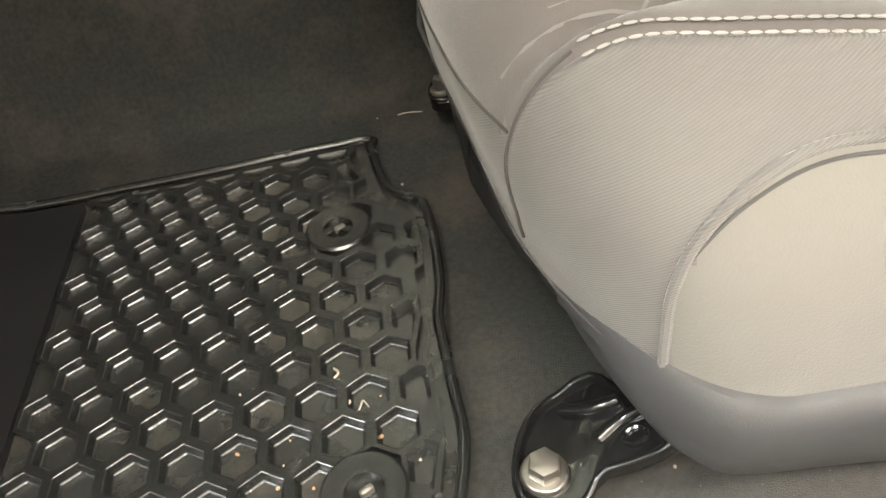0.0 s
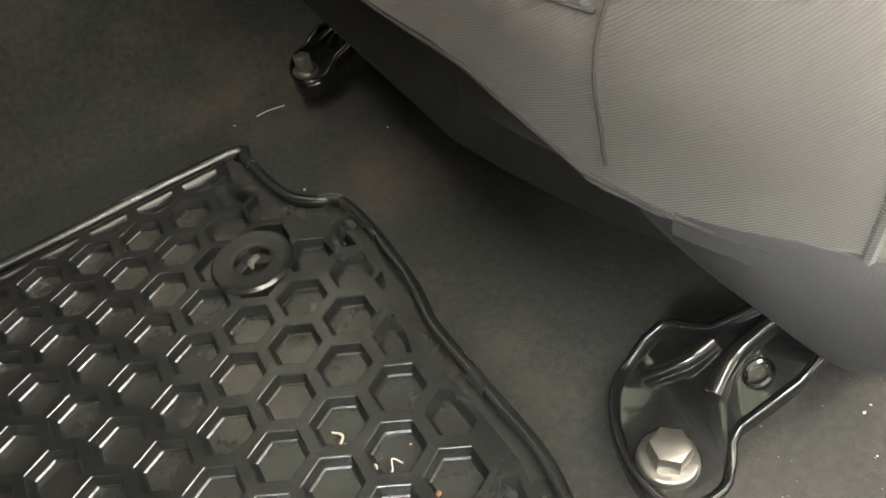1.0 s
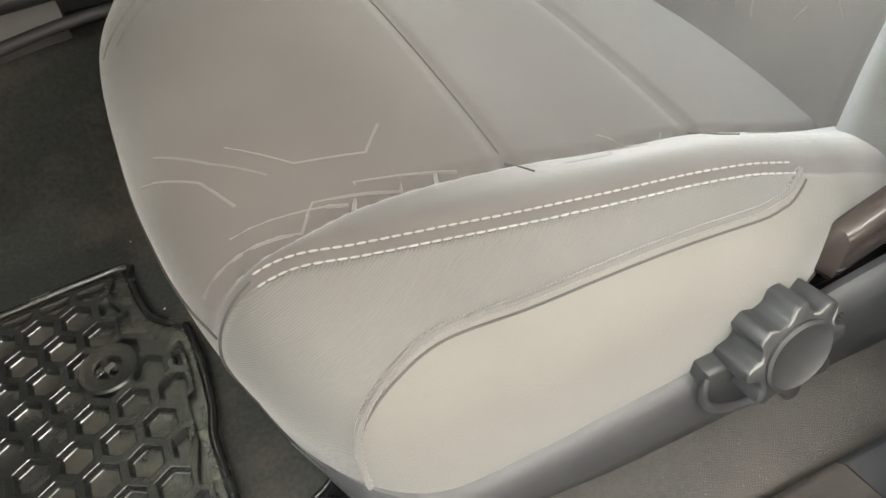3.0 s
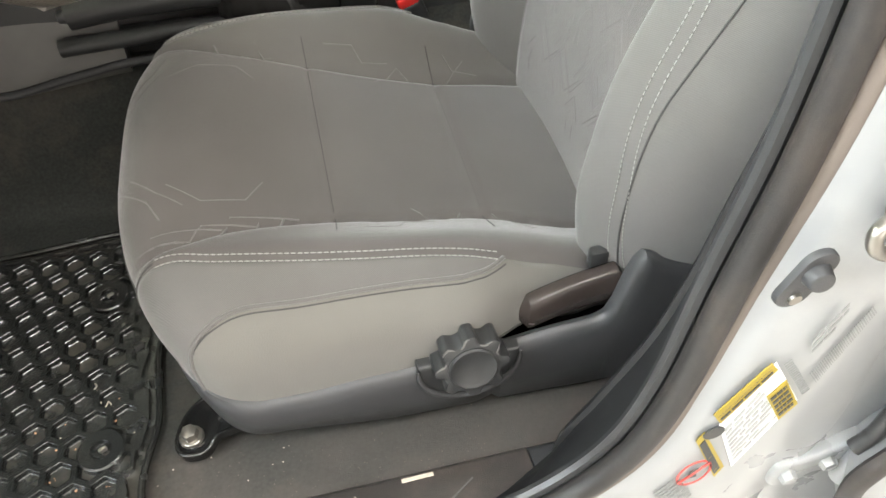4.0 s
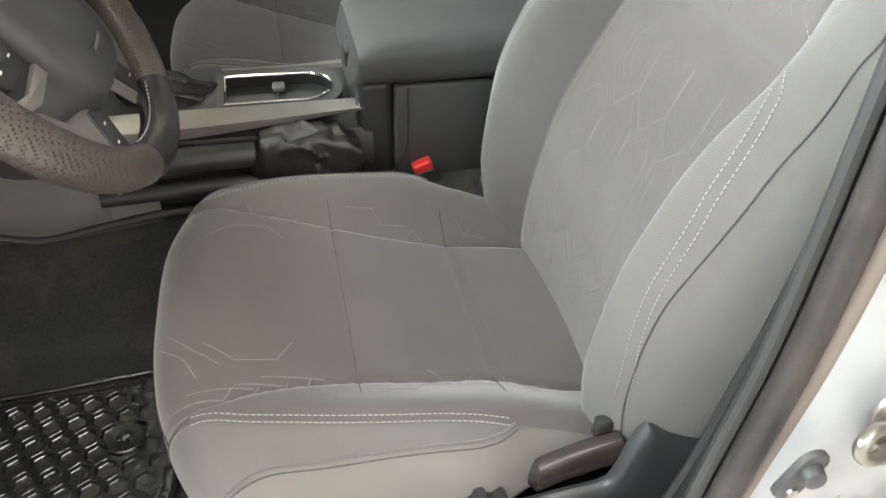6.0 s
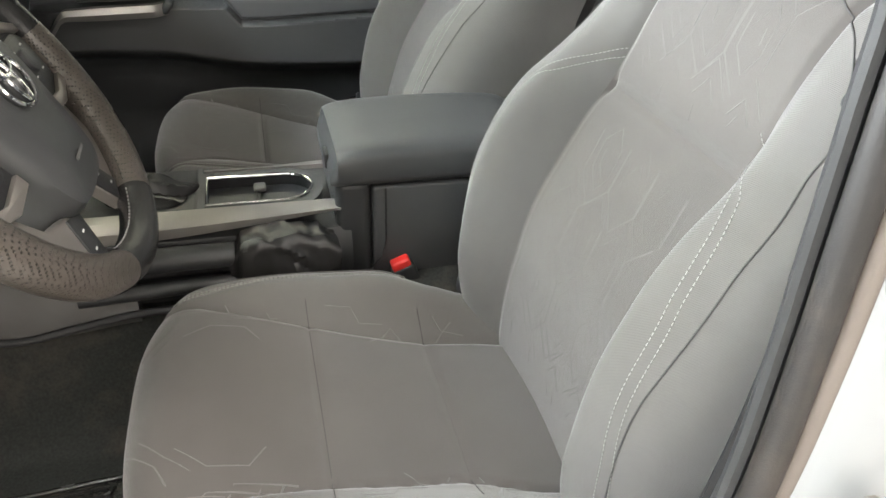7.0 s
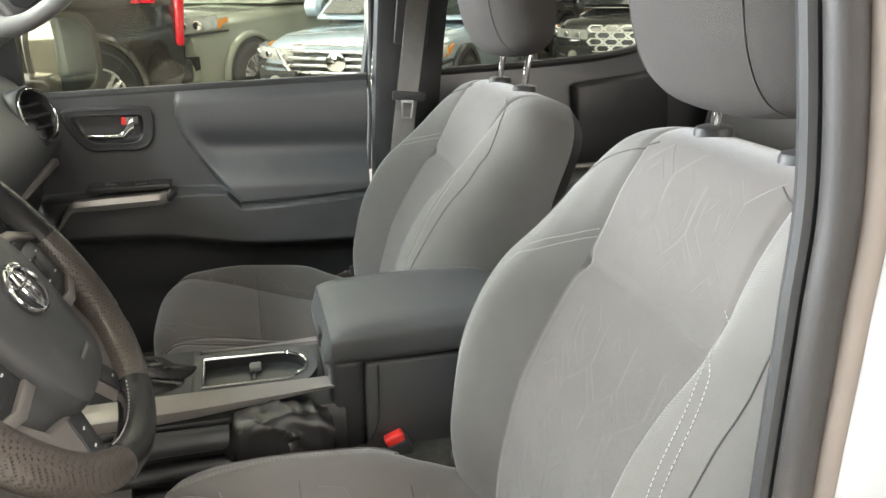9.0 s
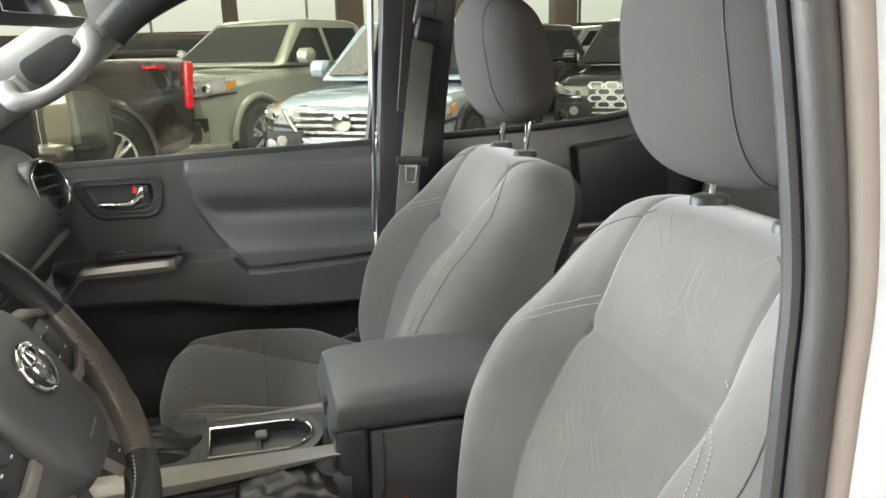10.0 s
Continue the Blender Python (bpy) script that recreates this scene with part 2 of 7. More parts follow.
def smooth_path(pts, n=6, closed=False):
    """Catmull-Rom points through pts."""
    pts = [Vector(p) for p in pts]
    k, out = len(pts), []
    for i in range(k if closed else k - 1):
        get = (lambda j: pts[j % k]) if closed else (lambda j: pts[max(0, min(k - 1, j))])
        p0, p1, p2, p3 = get(i - 1), get(i), get(i + 1), get(i + 2)
        for s in range(n):
            u = s / n
            out.append(0.5 * ((2 * p1) + (p2 - p0) * u + (2 * p0 - 5 * p1 + 4 * p2 - p3) * u * u + (3 * p1 - p0 - 3 * p2 + p3) * u ** 3))
    if not closed:
        out.append(pts[-1])
    return out


def tube(pts, r, n=10, closed=False, flat=1.0, up=None, cap=True):
    """A round or flattened tube along pts; r is a number or a function of 0..1."""
    pts = [Vector(p) for p in pts]
    k = len(pts)
    bm, rings, side = bmesh.new(), [], None
    for i, p in enumerate(pts):
        a = pts[(i - 1) % k] if closed else pts[max(0, i - 1)]
        b = pts[(i + 1) % k] if closed else pts[min(k - 1, i + 1)]
        d = (b - a).normalized()
        if up is not None:
            side = d.cross(Vector(up)).normalized()
        elif side is None:
            side = d.orthogonal().normalized()
        else:
            side = (side - d * side.dot(d)).normalized()
        other = d.cross(side).normalized()
        rr = r(i / max(1, k - 1)) if callable(r) else r
        rings.append([bm.verts.new(p + side * (math.cos(2 * math.pi * j / n) * rr) + other * (math.sin(2 * math.pi * j / n) * rr * flat)) for j in range(n)])
    for i in range(k if closed else k - 1):
        A, B = rings[i], rings[(i + 1) % k]
        for j in range(n):
            bm.faces.new((A[j], A[(j + 1) % n], B[(j + 1) % n], B[j]))
    if cap and not closed:
        bm.faces.new(rings[0][::-1])
        bm.faces.new(rings[-1])
    return bm


def loft(rings, cap=True, closed=False):
    """Skins rings of equally many points."""
    bm = bmesh.new()
    vs = [[bm.verts.new(p) for p in ring] for ring in rings]
    n = len(vs[0])
    for a, b in zip(vs, vs[1:] + (vs[:1] if closed else [])):
        for j in range(n):
            bm.faces.new((a[j], a[(j + 1) % n], b[(j + 1) % n], b[j]))
    if cap and not closed:
        bm.faces.new(vs[0][::-1])
        bm.faces.new(vs[-1])
    return bm


def sheet(f, us, vs, thick=None):
    """A grid of f(u, v) points; thick: an offset vector that gives it a back and rim."""
    bm = bmesh.new()
    g = [[bm.verts.new(f(u, v)) for v in vs] for u in us]
    for i in range(len(us) - 1):
        for j in range(len(vs) - 1):
            bm.faces.new((g[i][j], g[i + 1][j], g[i + 1][j + 1], g[i][j + 1]))
    if thick is not None:
        ret = bmesh.ops.extrude_face_region(bm, geom=bm.faces[:])
        bmesh.ops.translate(bm, vec=thick, verts=[e for e in ret["geom"] if isinstance(e, bmesh.types.BMVert)])
    return bm


def prism(outline, depth, m=None, bevel=0.0, seg=2):
    """A flat outline (x, y) raised by depth along z, then placed by m."""
    bm = bmesh.new()
    f = bm.faces.new([bm.verts.new((x, y, 0)) for x, y in outline])
    ret = bmesh.ops.extrude_face_region(bm, geom=[f])
    top = [e for e in ret["geom"] if isinstance(e, bmesh.types.BMVert)]
    bmesh.ops.translate(bm, vec=(0, 0, depth), verts=top)
    if bevel:
        ts = set(top)
        ed = [e for e in bm.edges if e.verts[0] in ts and e.verts[1] in ts]
        bmesh.ops.bevel(bm, geom=ed, offset=bevel, segments=seg, profile=0.5, affect='EDGES')
    if m is not None:
        bmesh.ops.transform(bm, matrix=m, verts=bm.verts)
    return bm


def frame_of(o, ux, uy):
    """A matrix with the origin o, x along ux and y towards uy."""
    x = Vector(ux).normalized()
    y = (Vector(uy) - x * x.dot(Vector(uy))).normalized()
    z = x.cross(y)
    m = Matrix((x, y, z)).transposed().to_4x4()
    m.translation = Vector(o)
    return m


def rounded(w, h, r, n=5):
    """A rounded rectangle outline about the origin."""
    out = []
    for cx, cy, a0 in ((w / 2 - r, h / 2 - r, 0), (-w / 2 + r, h / 2 - r, 90), (-w / 2 + r, -h / 2 + r, 180), (w / 2 - r, -h / 2 + r, 270)):
        for i in range(n + 1):
            a = radians(a0 + 90 * i / n)
            out.append((cx + r * math.cos(a), cy + r * math.sin(a)))
    return out


def circle(r, n=24, cx=0.0, cy=0.0, ry=None):
    return [(cx + r * math.cos(2 * math.pi * i / n), cy + (ry or r) * math.sin(2 * math.pi * i / n)) for i in range(n)]


def ring_band(outer, inner, depth, m=None, bevel=0.0):
    """A flat ring between two outlines of equally many points, raised by depth."""
    n = len(outer)
    rings = [[(x, y, 0) for x, y in inner], [(x, y, depth) for x, y in inner], [(x, y, depth) for x, y in outer], [(x, y, 0) for x, y in outer]]
    bm = loft(rings, closed=True)
    if m is not None:
        bmesh.ops.transform(bm, matrix=m, verts=bm.verts)
    return bm


def lerp_table(table, x):
    """Smooth values between rows of (x, value), without overshoot."""
    if x <= table[0][0]:
        return table[0][1]
    n = len(table)
    for i in range(n - 1):
        (a, va), (b, vb) = table[i], table[i + 1]
        if x <= b:
            h = b - a
            m = (vb - va) / h

            def slope(j):
                if j == 0 or j == n - 1:
                    return m
                p, q = (table[j][1] - table[j - 1][1]) / (table[j][0] - table[j - 1][0]), (table[j + 1][1] - table[j][1]) / (table[j + 1][0] - table[j][0])
                return 2 * p * q / (p + q) if p * q > 0 else 0.0

            u, s0, s1 = (x - a) / h, slope(i), slope(i + 1)
            return va * (1 + 2 * u) * (1 - u) ** 2 + vb * u * u * (3 - 2 * u) + h * (s0 * u * (1 - u) ** 2 - s1 * u * u * (1 - u))
    return table[-1][1]


def smoothstep(a, b, x):
    u = max(0.0, min(1.0, (x - a) / (b - a)))
    return u * u * (3 - 2 * u)


def faces_by(name_mats, grid, classify, parent, flip=False):
    """Splits a grid of points into one mesh a class; returns the made parts."""
    made = {}
    nu, nv = len(grid), len(grid[0])
    cells = {}
    for i in range(nu - 1):
        for j in range(nv - 1):
            cells.setdefault(classify(i, j), []).append((i, j))
    for key, quads in cells.items():
        if key is None:
            continue
        name, mat, label = name_mats[key]
        index, verts, faces = {}, [], []
        for i, j in quads:
            f = []
            for a, b in ((i, j), (i + 1, j), (i + 1, j + 1), (i, j + 1)):
                if (a, b) not in index:
                    index[(a, b)] = len(verts)
                    verts.append(grid[a][b])
                f.append(index[(a, b)])
            faces.append(f[::-1] if flip else f)
        me = bpy.data.meshes.new(name)
        me.from_pydata(verts, [], faces)
        ob = new(name, finish(me, mat, 60))
        ob.parent = parent
        if label:
            ob["label"] = label
        made[key] = ob
    return made

# ---------------------------------------------------------------- seats
CY = 0.43           # middle of the driver's seat
X0, XR = 0.503, 0.985
ZC = [(0.45, 0.205), (0.50, 0.222), (0.55, 0.228), (0.60, 0.220), (0.694, 0.191), (0.76, 0.168), (0.83, 0.148), (0.93, 0.120), (0.99, 0.105)]
BUMP = [(0.50, 0.0), (0.55, 0.006), (0.62, 0.020), (0.70, 0.038), (0.78, 0.054), (0.84, 0.058), (0.92, 0.054), (0.99, 0.045)]
ZB = [(0.50, 0.124), (0.56, 0.116), (0.59, 0.108), (0.62, 0.102), (0.66, 0.102), (0.70, 0.105), (0.76, 0.108), (0.84, 0.116), (0.87, 0.112), (0.91, 0.100), (0.99, 0.100)]


def seat_half(x):
    t = max(0.0, (0.61 - x) / 0.108)
    return 0.250 * max(0.0, 1 - t ** 3) ** 0.6 - 0.024 * smoothstep(0.79, 0.87, x) - 0.012 * smoothstep(0.87, 0.95, x)


def cushion_top(x, d):
    """Height of the cushion at x and distance d from its middle, before the edges fall away."""
    a = abs(d)
    z = lerp_table(ZC, x) + 0.006 * (1 - (a / 0.16) ** 2 if a < 0.16 else 0)
    rise = lerp_table(BUMP, x) + (0.011 * smoothstep(0.56, 0.68, x) * smoothstep(0.90, 0.78, x) if d > 0 else 0.0)
    return z + rise * smoothstep(insert_edge(x) - 0.012, crest_seam(x) - 0.004, a)


QV = 3.7


def groove(dist, depth, width):
    return -depth * math.exp(-(dist / width) ** 2)


def insert_edge(x):
    """Distance of the seam between insert and bolster from the seat's middle."""
    return lerp_table([(0.50, 0.162), (0.564, 0.155), (0.60, 0.144), (0.692, 0.129), (0.765, 0.123), (0.831, 0.118), (0.927, 0.129), (0.99, 0.130)], x)


CREST = [(p.x, p.y) for p in smooth_path([(x, d, 0) for x, d in ((0.50, 0.165), (0.56, 0.171), (0.595, 0.180), (0.65, 0.188), (0.707, 0.194), (0.76, 0.198), (0.80, 0.202), (0.83, 0.205), (0.90, 0.208), (0.99, 0.210))], 8)]


def crest_seam(x):
    return lerp_table(CREST, x)


def cushion_point(x, v, seams=True):
    h = seat_half(x)
    d = h * v
    zb = lerp_table(ZB, x) + 0.026 * smoothstep(0.182, 0.080, abs(d)) * smoothstep(0.56, 0.52, x)
    fx = 1.0
    if x < 0.575:
        fx = max(0.0, 1 - ((0.575 - x) / (0.575 - X0)) ** 2.8) ** (1 / 2.8)
    fv = max(0.0, 1 - abs(v) ** QV) ** (1 / QV)
    z = zb + (cushion_top(x, d) - zb) * fv * fx
    if seams:
        a = abs(d)
        k = groove(a - insert_edge(x), 0.006, 0.0045) * smoothstep(0.49, 0.56, x)
        if a < insert_edge(x):
            k += groove(x - 0.697, 0.0026, 0.0036) + groove(x - 0.841, 0.0026, 0.0036)
        k += groove(a - crest_seam(x), 0.0028, 0.003) * smoothstep(0.50, 0.55, x) * (1 - smoothstep(0.85, 0.92, x))
        z += k
    lean = 0.010 * smoothstep(0.0, 0.06, z - zb) * smoothstep(0.60, 0.51, x)
    return Vector((x - lean, d, z))


def side_point(x, z, sign):
    """The point of the cushion's side face at x and height z."""
    lo, hi = min(0.98, crest_seam(x) / max(seat_half(x), 1e-6)), 1.0
    for _ in range(24):
        v = (lo + hi) / 2
        if cushion_point(x, v, False).z > z:
            lo = v
        else:
            hi = v
    return cushion_point(x, sign * v, False)


def dashes(path, lift, parent, name, mat, step=0.0054, length=0.0047, r=0.00062):
    """A row of stitches along a path of points."""
    bms = bmesh.new()
    segs = []
    for a, b in zip(path, path[1:]):
        segs.append((Vector(a), Vector(b), (Vector(b) - Vector(a)).length))
    total = sum(s[2] for s in segs)

    def at(t):
        for a, b, l in segs:
            if t <= l:
                return a + (b - a) * (t / max(l, 1e-9))
            t -= l
        return segs[-1][1]

    t = 0.0
    while t < total - length:
        p, q = at(t) + Vector(lift), at(t + length) + Vector(lift)
        d = (q - p).normalized()
        s = d.orthogonal().normalized()
        o = d.cross(s)
        rows = []
        for c, k in ((p, 0.35), (p + (q - p) * 0.25, 1.0), (p + (q - p) * 0.75, 1.0), (q, 0.35)):
            rows.append([bms.verts.new(c + (s * math.cos(w) + o * math.sin(w)) * r * k) for w in (0.4, 1.66, 2.91, 4.17, 5.43)])
        for A, B in zip(rows, rows[1:]):
            for j in range(5):
                bms.faces.new((A[j], A[(j + 1) % 5], B[(j + 1) % 5], B[j]))
        t += step
    return part(name, bms, mat, parent)


# backrest: s runs up the back, d across, n out of its face towards the wheel
HINGE = Vector((0.943, 0.0, 0.115))
REC = radians(22.4)
BACK_UP = Vector((math.sin(REC), 0, math.cos(REC)))
BACK_OUT = Vector((-math.cos(REC), 0, math.sin(REC)))
BACK_TOP = 0.582
HALF_B = [(0.0, 0.234), (0.08, 0.256), (0.16, 0.279), (0.24, 0.293), (0.34, 0.287), (0.43, 0.251), (0.49, 0.237), (0.52, 0.225), (0.55, 0.198), (0.57, 0.165), (0.585, 0.13)]
N_IN = [(0.0, -0.004), (0.06, 0.016), (0.12, 0.030), (0.22, 0.043), (0.33, 0.038), (0.392, 0.030), (0.47, 0.033), (0.55, 0.022), (0.64, 0.0)]
N_BO = [(0.0, 0.044), (0.10, 0.068), (0.28, 0.075), (0.38, 0.055), (0.44, 0.036), (0.50, 0.016), (0.58, 0.0)]
NB = -0.085


def back_edge(s):
    return lerp_table([(0.0, 0.140), (0.20, 0.142), (0.392, 0.134), (0.45, 0.128), (0.52, 0.126), (0.58, 0.128), (0.64, 0.13)], s)


def back_xyz(s, d, n):
    return HINGE + BACK_UP * s + BACK_OUT * n + Vector((0, d, 0))


def back_n(s, d, seams=True):
    h = lerp_table(HALF_B, s)
    v = min(1.0, abs(d) / h)
    a = abs(d)
    n = lerp_table(N_IN, s) - 0.012 * (1 - (a / 0.16) ** 2 if a < 0.16 else 0) * smoothstep(0.62, 0.3, s)
    n += lerp_table(N_BO, s) * smoothstep(back_edge(s) - 0.012, back_edge(s) + 0.05, a)
    fs = 1.0
    if s > 0.525:
        fs = max(0.0, 1 - ((s - 0.525) / (BACK_TOP - 0.525)) ** 2.6) ** (1 / 2.6)
    fv = max(0.0, 1 - v ** 4.2) ** (1 / 4.2)
    n = NB + (n - NB) * fs * fv
    if seams:
        n += groove(a - back_edge(s), 0.006, 0.005) * smoothstep(0.625, 0.55, s)
        if a < back_edge(s):
            n += groove(s - 0.378 - 0.10 * d * d, 0.007, 0.012)
    return n


def back_point(s, d, seams=True):
    return back_xyz(s, d, back_n(s, d, seams))


def back_line(pts, lift=0.0006):
    """A path over the backrest through rows of (s, d)."""
    dense = smooth_path([(s, d, 0) for s, d in pts], 8)
    return [back_xyz(p.x, p.y, back_n(p.x, p.y) + lift) for p in dense]


PIPING = [(0.5600, 0.112), (0.5610, 0.140), (0.5632, 0.164), (0.5695, 0.184), (0.584, 0.1985), (0.609, 0.2065), (0.654, 0.2075), (0.70, 0.206), (0.755, 0.2015), (0.80, 0.196), (0.83, 0.1905), (0.95, 0.175)]


PIPING = [(p.x, p.y) for p in smooth_path([(x, z, 0) for x, z in PIPING], 8)]


def emboss(lines, to_point, parent, name, mat, r=0.0009):
    for ln in lines:
        pts = []
        for (a, b), (c, d) in zip(ln, ln[1:]):
            k = max(2, int(math.hypot(c - a, d - b) / 0.008))
            pts += [to_point(a + (c - a) * i / k, b + (d - b) * i / k) for i in range(k)]
        pts.append(to_point(*ln[-1]))
        part(name, tube(pts, r, 5, cap=False), mat, parent)


def woven_motif(rng, lo, hi, width, step_s=0.088, step_d=0.060):
    """Nested long hexagons in staggered rows, with some of their strokes left out, as (s, d) lines."""
    lines, row, q = [], 0, lo
    while q < hi:
        d = -width + (0.0 if row % 2 else step_d / 2) + rng.uniform(-0.006, 0.006)
        while d < width:
            for k, keep in ((1.0, 0.80), (0.62, 0.62), (0.30, 0.35)):
                a, b, e = 0.029 * k, 0.026 * k, 0.024 * k + 0.006
                lean = 0.010
                ring = [(q - b - e, d - lean * 0.6), (q - b, d + a), (q + b, d + a + lean * 0.4), (q + b + e, d + lean * 0.6), (q + b, d - a + lean * 0.4), (q - b, d - a), (q - b - e, d - lean * 0.6)]
                run = []
                for p, r in zip(ring, ring[1:]):
                    inside_ = lo - 0.01 < min(p[0], r[0]) and max(p[0], r[0]) < hi + 0.02 and max(abs(p[1]), abs(r[1])) < width
                    if inside_ and rng.random() < keep:
                        run = (run or [p]) + [r]
                    elif run:
                        lines.append(run)
                        run = []
                if run:
                    lines.append(run)
            d += step_d
        q += step_s
        row += 1
    return lines


NI, NE = 44, 46


def columns(near, far):
    """Places -1..1 across the seat, with columns exactly on the insert's two seams and crowding towards both sides."""
    halves = [[e * i / NI for i in range(NI)] + [e + (1 - e) * (1 - (1 - i / NE) ** 1.8) for i in range(NE + 1)] for e in (near, far)]
    return [-v for v in halves[0][:0:-1]] + halves[1]


def make_seat(label, at, driver, recline=22.4, head_shift=0.0, head_drop=0.0):
    global BACK_UP, BACK_OUT, HEAD_X, HEAD_Z
    rec = radians(recline)
    BACK_UP, BACK_OUT = Vector((math.sin(rec), 0, math.cos(rec))), Vector((-math.cos(rec), 0, math.sin(rec)))
    HEAD_X, HEAD_Z = 1.128 + head_shift, 0.797 - head_drop
    seat = thing("car_seat", label, "car seat", group="front car seats", at=at)
    # cushion
    xs = [X0 + (XR - X0) * (1 - math.cos(math.pi / 2 * i / 110)) ** 1.0 for i in range(111)]
    grid = []
    for x in xs:
        h = max(seat_half(x), 1e-6)
        grid.append([cushion_point(x, v) for v in columns(min(0.985, crest_seam(x) / h), min(0.985, insert_edge(x) / h))])

    def kind_of(i, j):
        p = (grid[i][j] + grid[i + 1][j + 1]) / 2
        if p.z < 0.187 and p.x < 0.56 and abs(p.y) < 0.166:
            return "front"
        if NE <= j < NE + 2 * NI:
            return "insert"
        if abs(p.y) > 0.19 and p.x > 0.5601 and abs(p.y) > side_point(p.x, lerp_table(PIPING, p.x), 1.0).y:
            return "side_l" if p.y < 0 else "side_r"
        return "bol_l" if p.y < 0 else "bol_r"

    faces_by({"insert": ("cushion_insert", FABRIC_INSERT, "dark grey woven insert"), "front": ("cushion_front", FABRIC, ""), "bol_l": ("cushion_bolster", FABRIC, ""), "bol_r": ("cushion_bolster", FABRIC, ""),
              "side_l": ("side_panel", FABRIC_SIDE, "plain light grey side panel"), "side_r": ("side_panel", FABRIC_SIDE, "plain light grey side panel")},
             grid, kind_of, seat)
    base = []
    for x in [X0 + 0.008 + (XR - X0 - 0.008) * (i / 30) ** 1.3 for i in range(31)]:
        h = seat_half(x) - 0.006
        zb = min(lerp_table(ZB, x) + 0.004, lerp_table(ZC, x) - 0.030)
        up = zb + 0.030 * smoothstep(0.57, 0.53, x)
        a, b = min(h, 0.168), min(h, 0.090)
        base.append([(x, -h, zb), (x, -a, zb), (x, -b, up), (x, b, up), (x, a, zb), (x, h, zb), (x, h * 0.9, zb - 0.025), (x, -h * 0.9, zb - 0.025)])
    part("seat_pan", loft(base), TRIM_SHADE_BLACK, seat)
    # stitched seams of the cushion
    for sg in (-1, 1):
        for off in (0.0032, -0.0032):
            path = []
            for i in range(60):
                x = 0.551 + (0.83 - 0.551) * i / 59
                d = crest_seam(x) + off
                path.append(cushion_point(x, sg * d / seat_half(x), False) + Vector((0, 0, 0.0006)))
            dashes(path, (0, 0, 0), seat, "stitching", THREAD)
        pip = []
        for i in range(110):
            u = i / 109
            x = 0.5602 + (0.835 - 0.5602) * u ** 2.4
            z = lerp_table(PIPING, x)
            pip.append(side_point(x, z, sg))
        part("piping", tube(pip, 0.0022, 8), FABRIC, seat)
        gap = [side_point(0.5632 + (0.835 - 0.5632) * (i / 109) ** 2.4, lerp_table(PIPING, 0.5632 + (0.835 - 0.5632) * (i / 109) ** 2.4) - 0.0034, sg) for i in range(110)]
        part("piping_seam", tube(gap, 0.0008, 6), THREAD_DARK, seat, "dark sewn seam")
        edge = [side_point(x, lerp_table(ZB, x) + 0.002, sg) for x in [0.50 + 0.44 * i / 40 for i in range(41)]]
        part("lower_seam", tube(edge, 0.0013, 8), THREAD_DARK, seat, "dark sewn edge")
    def seam_on(x, d):
        return cushion_point(x, d / seat_half(x)) + Vector((0, 0, 0.0004))

    for x in (0.697, 0.841):
        part("cross_seam", tube([seam_on(x, -0.155 + 0.31 * i / 30) for i in range(31)], 0.00055, 5), THREAD_DARK, seat, "dark sewn seam")
    front = []
    for i in range(37):
        d = -0.165 + 0.33 * i / 36
        lo, hi = 0.5035, 0.57
        for _ in range(26):
            mid = (lo + hi) / 2
            h = seat_half(mid)
            if h <= abs(d) * 1.002 or cushion_point(mid, d / h).z < 0.187:
                lo = mid
            else:
                hi = mid
        front.append(cushion_point(hi, d / seat_half(hi)) + Vector((-0.0003, 0, 0.0003)))
    part("front_seam", tube(front, 0.0007, 5), THREAD_DARK, seat, "dark sewn seam")
    for sg in (-1, 1):
        down = []
        for i in range(25):
            z = 0.138 + 0.080 * i / 24
            lo, hi = 0.512, 0.575
            for _ in range(26):
                mid = (lo + hi) / 2
                h = seat_half(mid)
                if h <= 0.1675 or cushion_point(mid, 0.167 / h).z < z:
                    lo = mid
                else:
                    hi = mid
            down.append(cushion_point(hi, sg * 0.167 / seat_half(hi)) + Vector((-0.0004, sg * 0.0003, 0.0001)))
        down = [down[0] + Vector((0.0022, 0, -0.014)), down[0] + Vector((0.0008, 0, -0.007))] + down
        part("front_seam", tube(down, 0.0007, 6), THREAD_DARK, seat, "dark sewn seam")
    # backrest
    ss = [BACK_TOP * (1 - (1 - i / 120) ** 1.6) for i in range(121)]
    bgrid = []
    for q in ss:
        h = lerp_table(HALF_B, q)
        bgrid.append([back_point(q, w * h) for w in columns(min(0.97, back_edge(q) / h), min(0.97, back_edge(q) / h))])

    def back_kind(i, j):
        q = (ss[i] + ss[i + 1]) / 2
        if NE <= j < NE + 2 * NI:
            return "upper" if q > 0.378 else "lower"
        k = min(j, 2 * (NE + NI) - 1 - j)
        if k < 24:
            return "side_l" if j < NE else "side_r"
        return "bol_l" if j < NE else "bol_r"

    faces_by({"upper": ("back_insert", FABRIC_INSERT, "dark grey woven upper insert"), "lower": ("back_insert", FABRIC_INSERT, "dark grey woven lower insert"),
              "bol_l": ("back_bolster", FABRIC, ""), "bol_r": ("back_bolster", FABRIC, ""),
              "side_l": ("back_side_panel", FABRIC, ""), "side_r": ("back_side_panel", FABRIC, "")}, bgrid, back_kind, seat, flip=True)
    rear = []
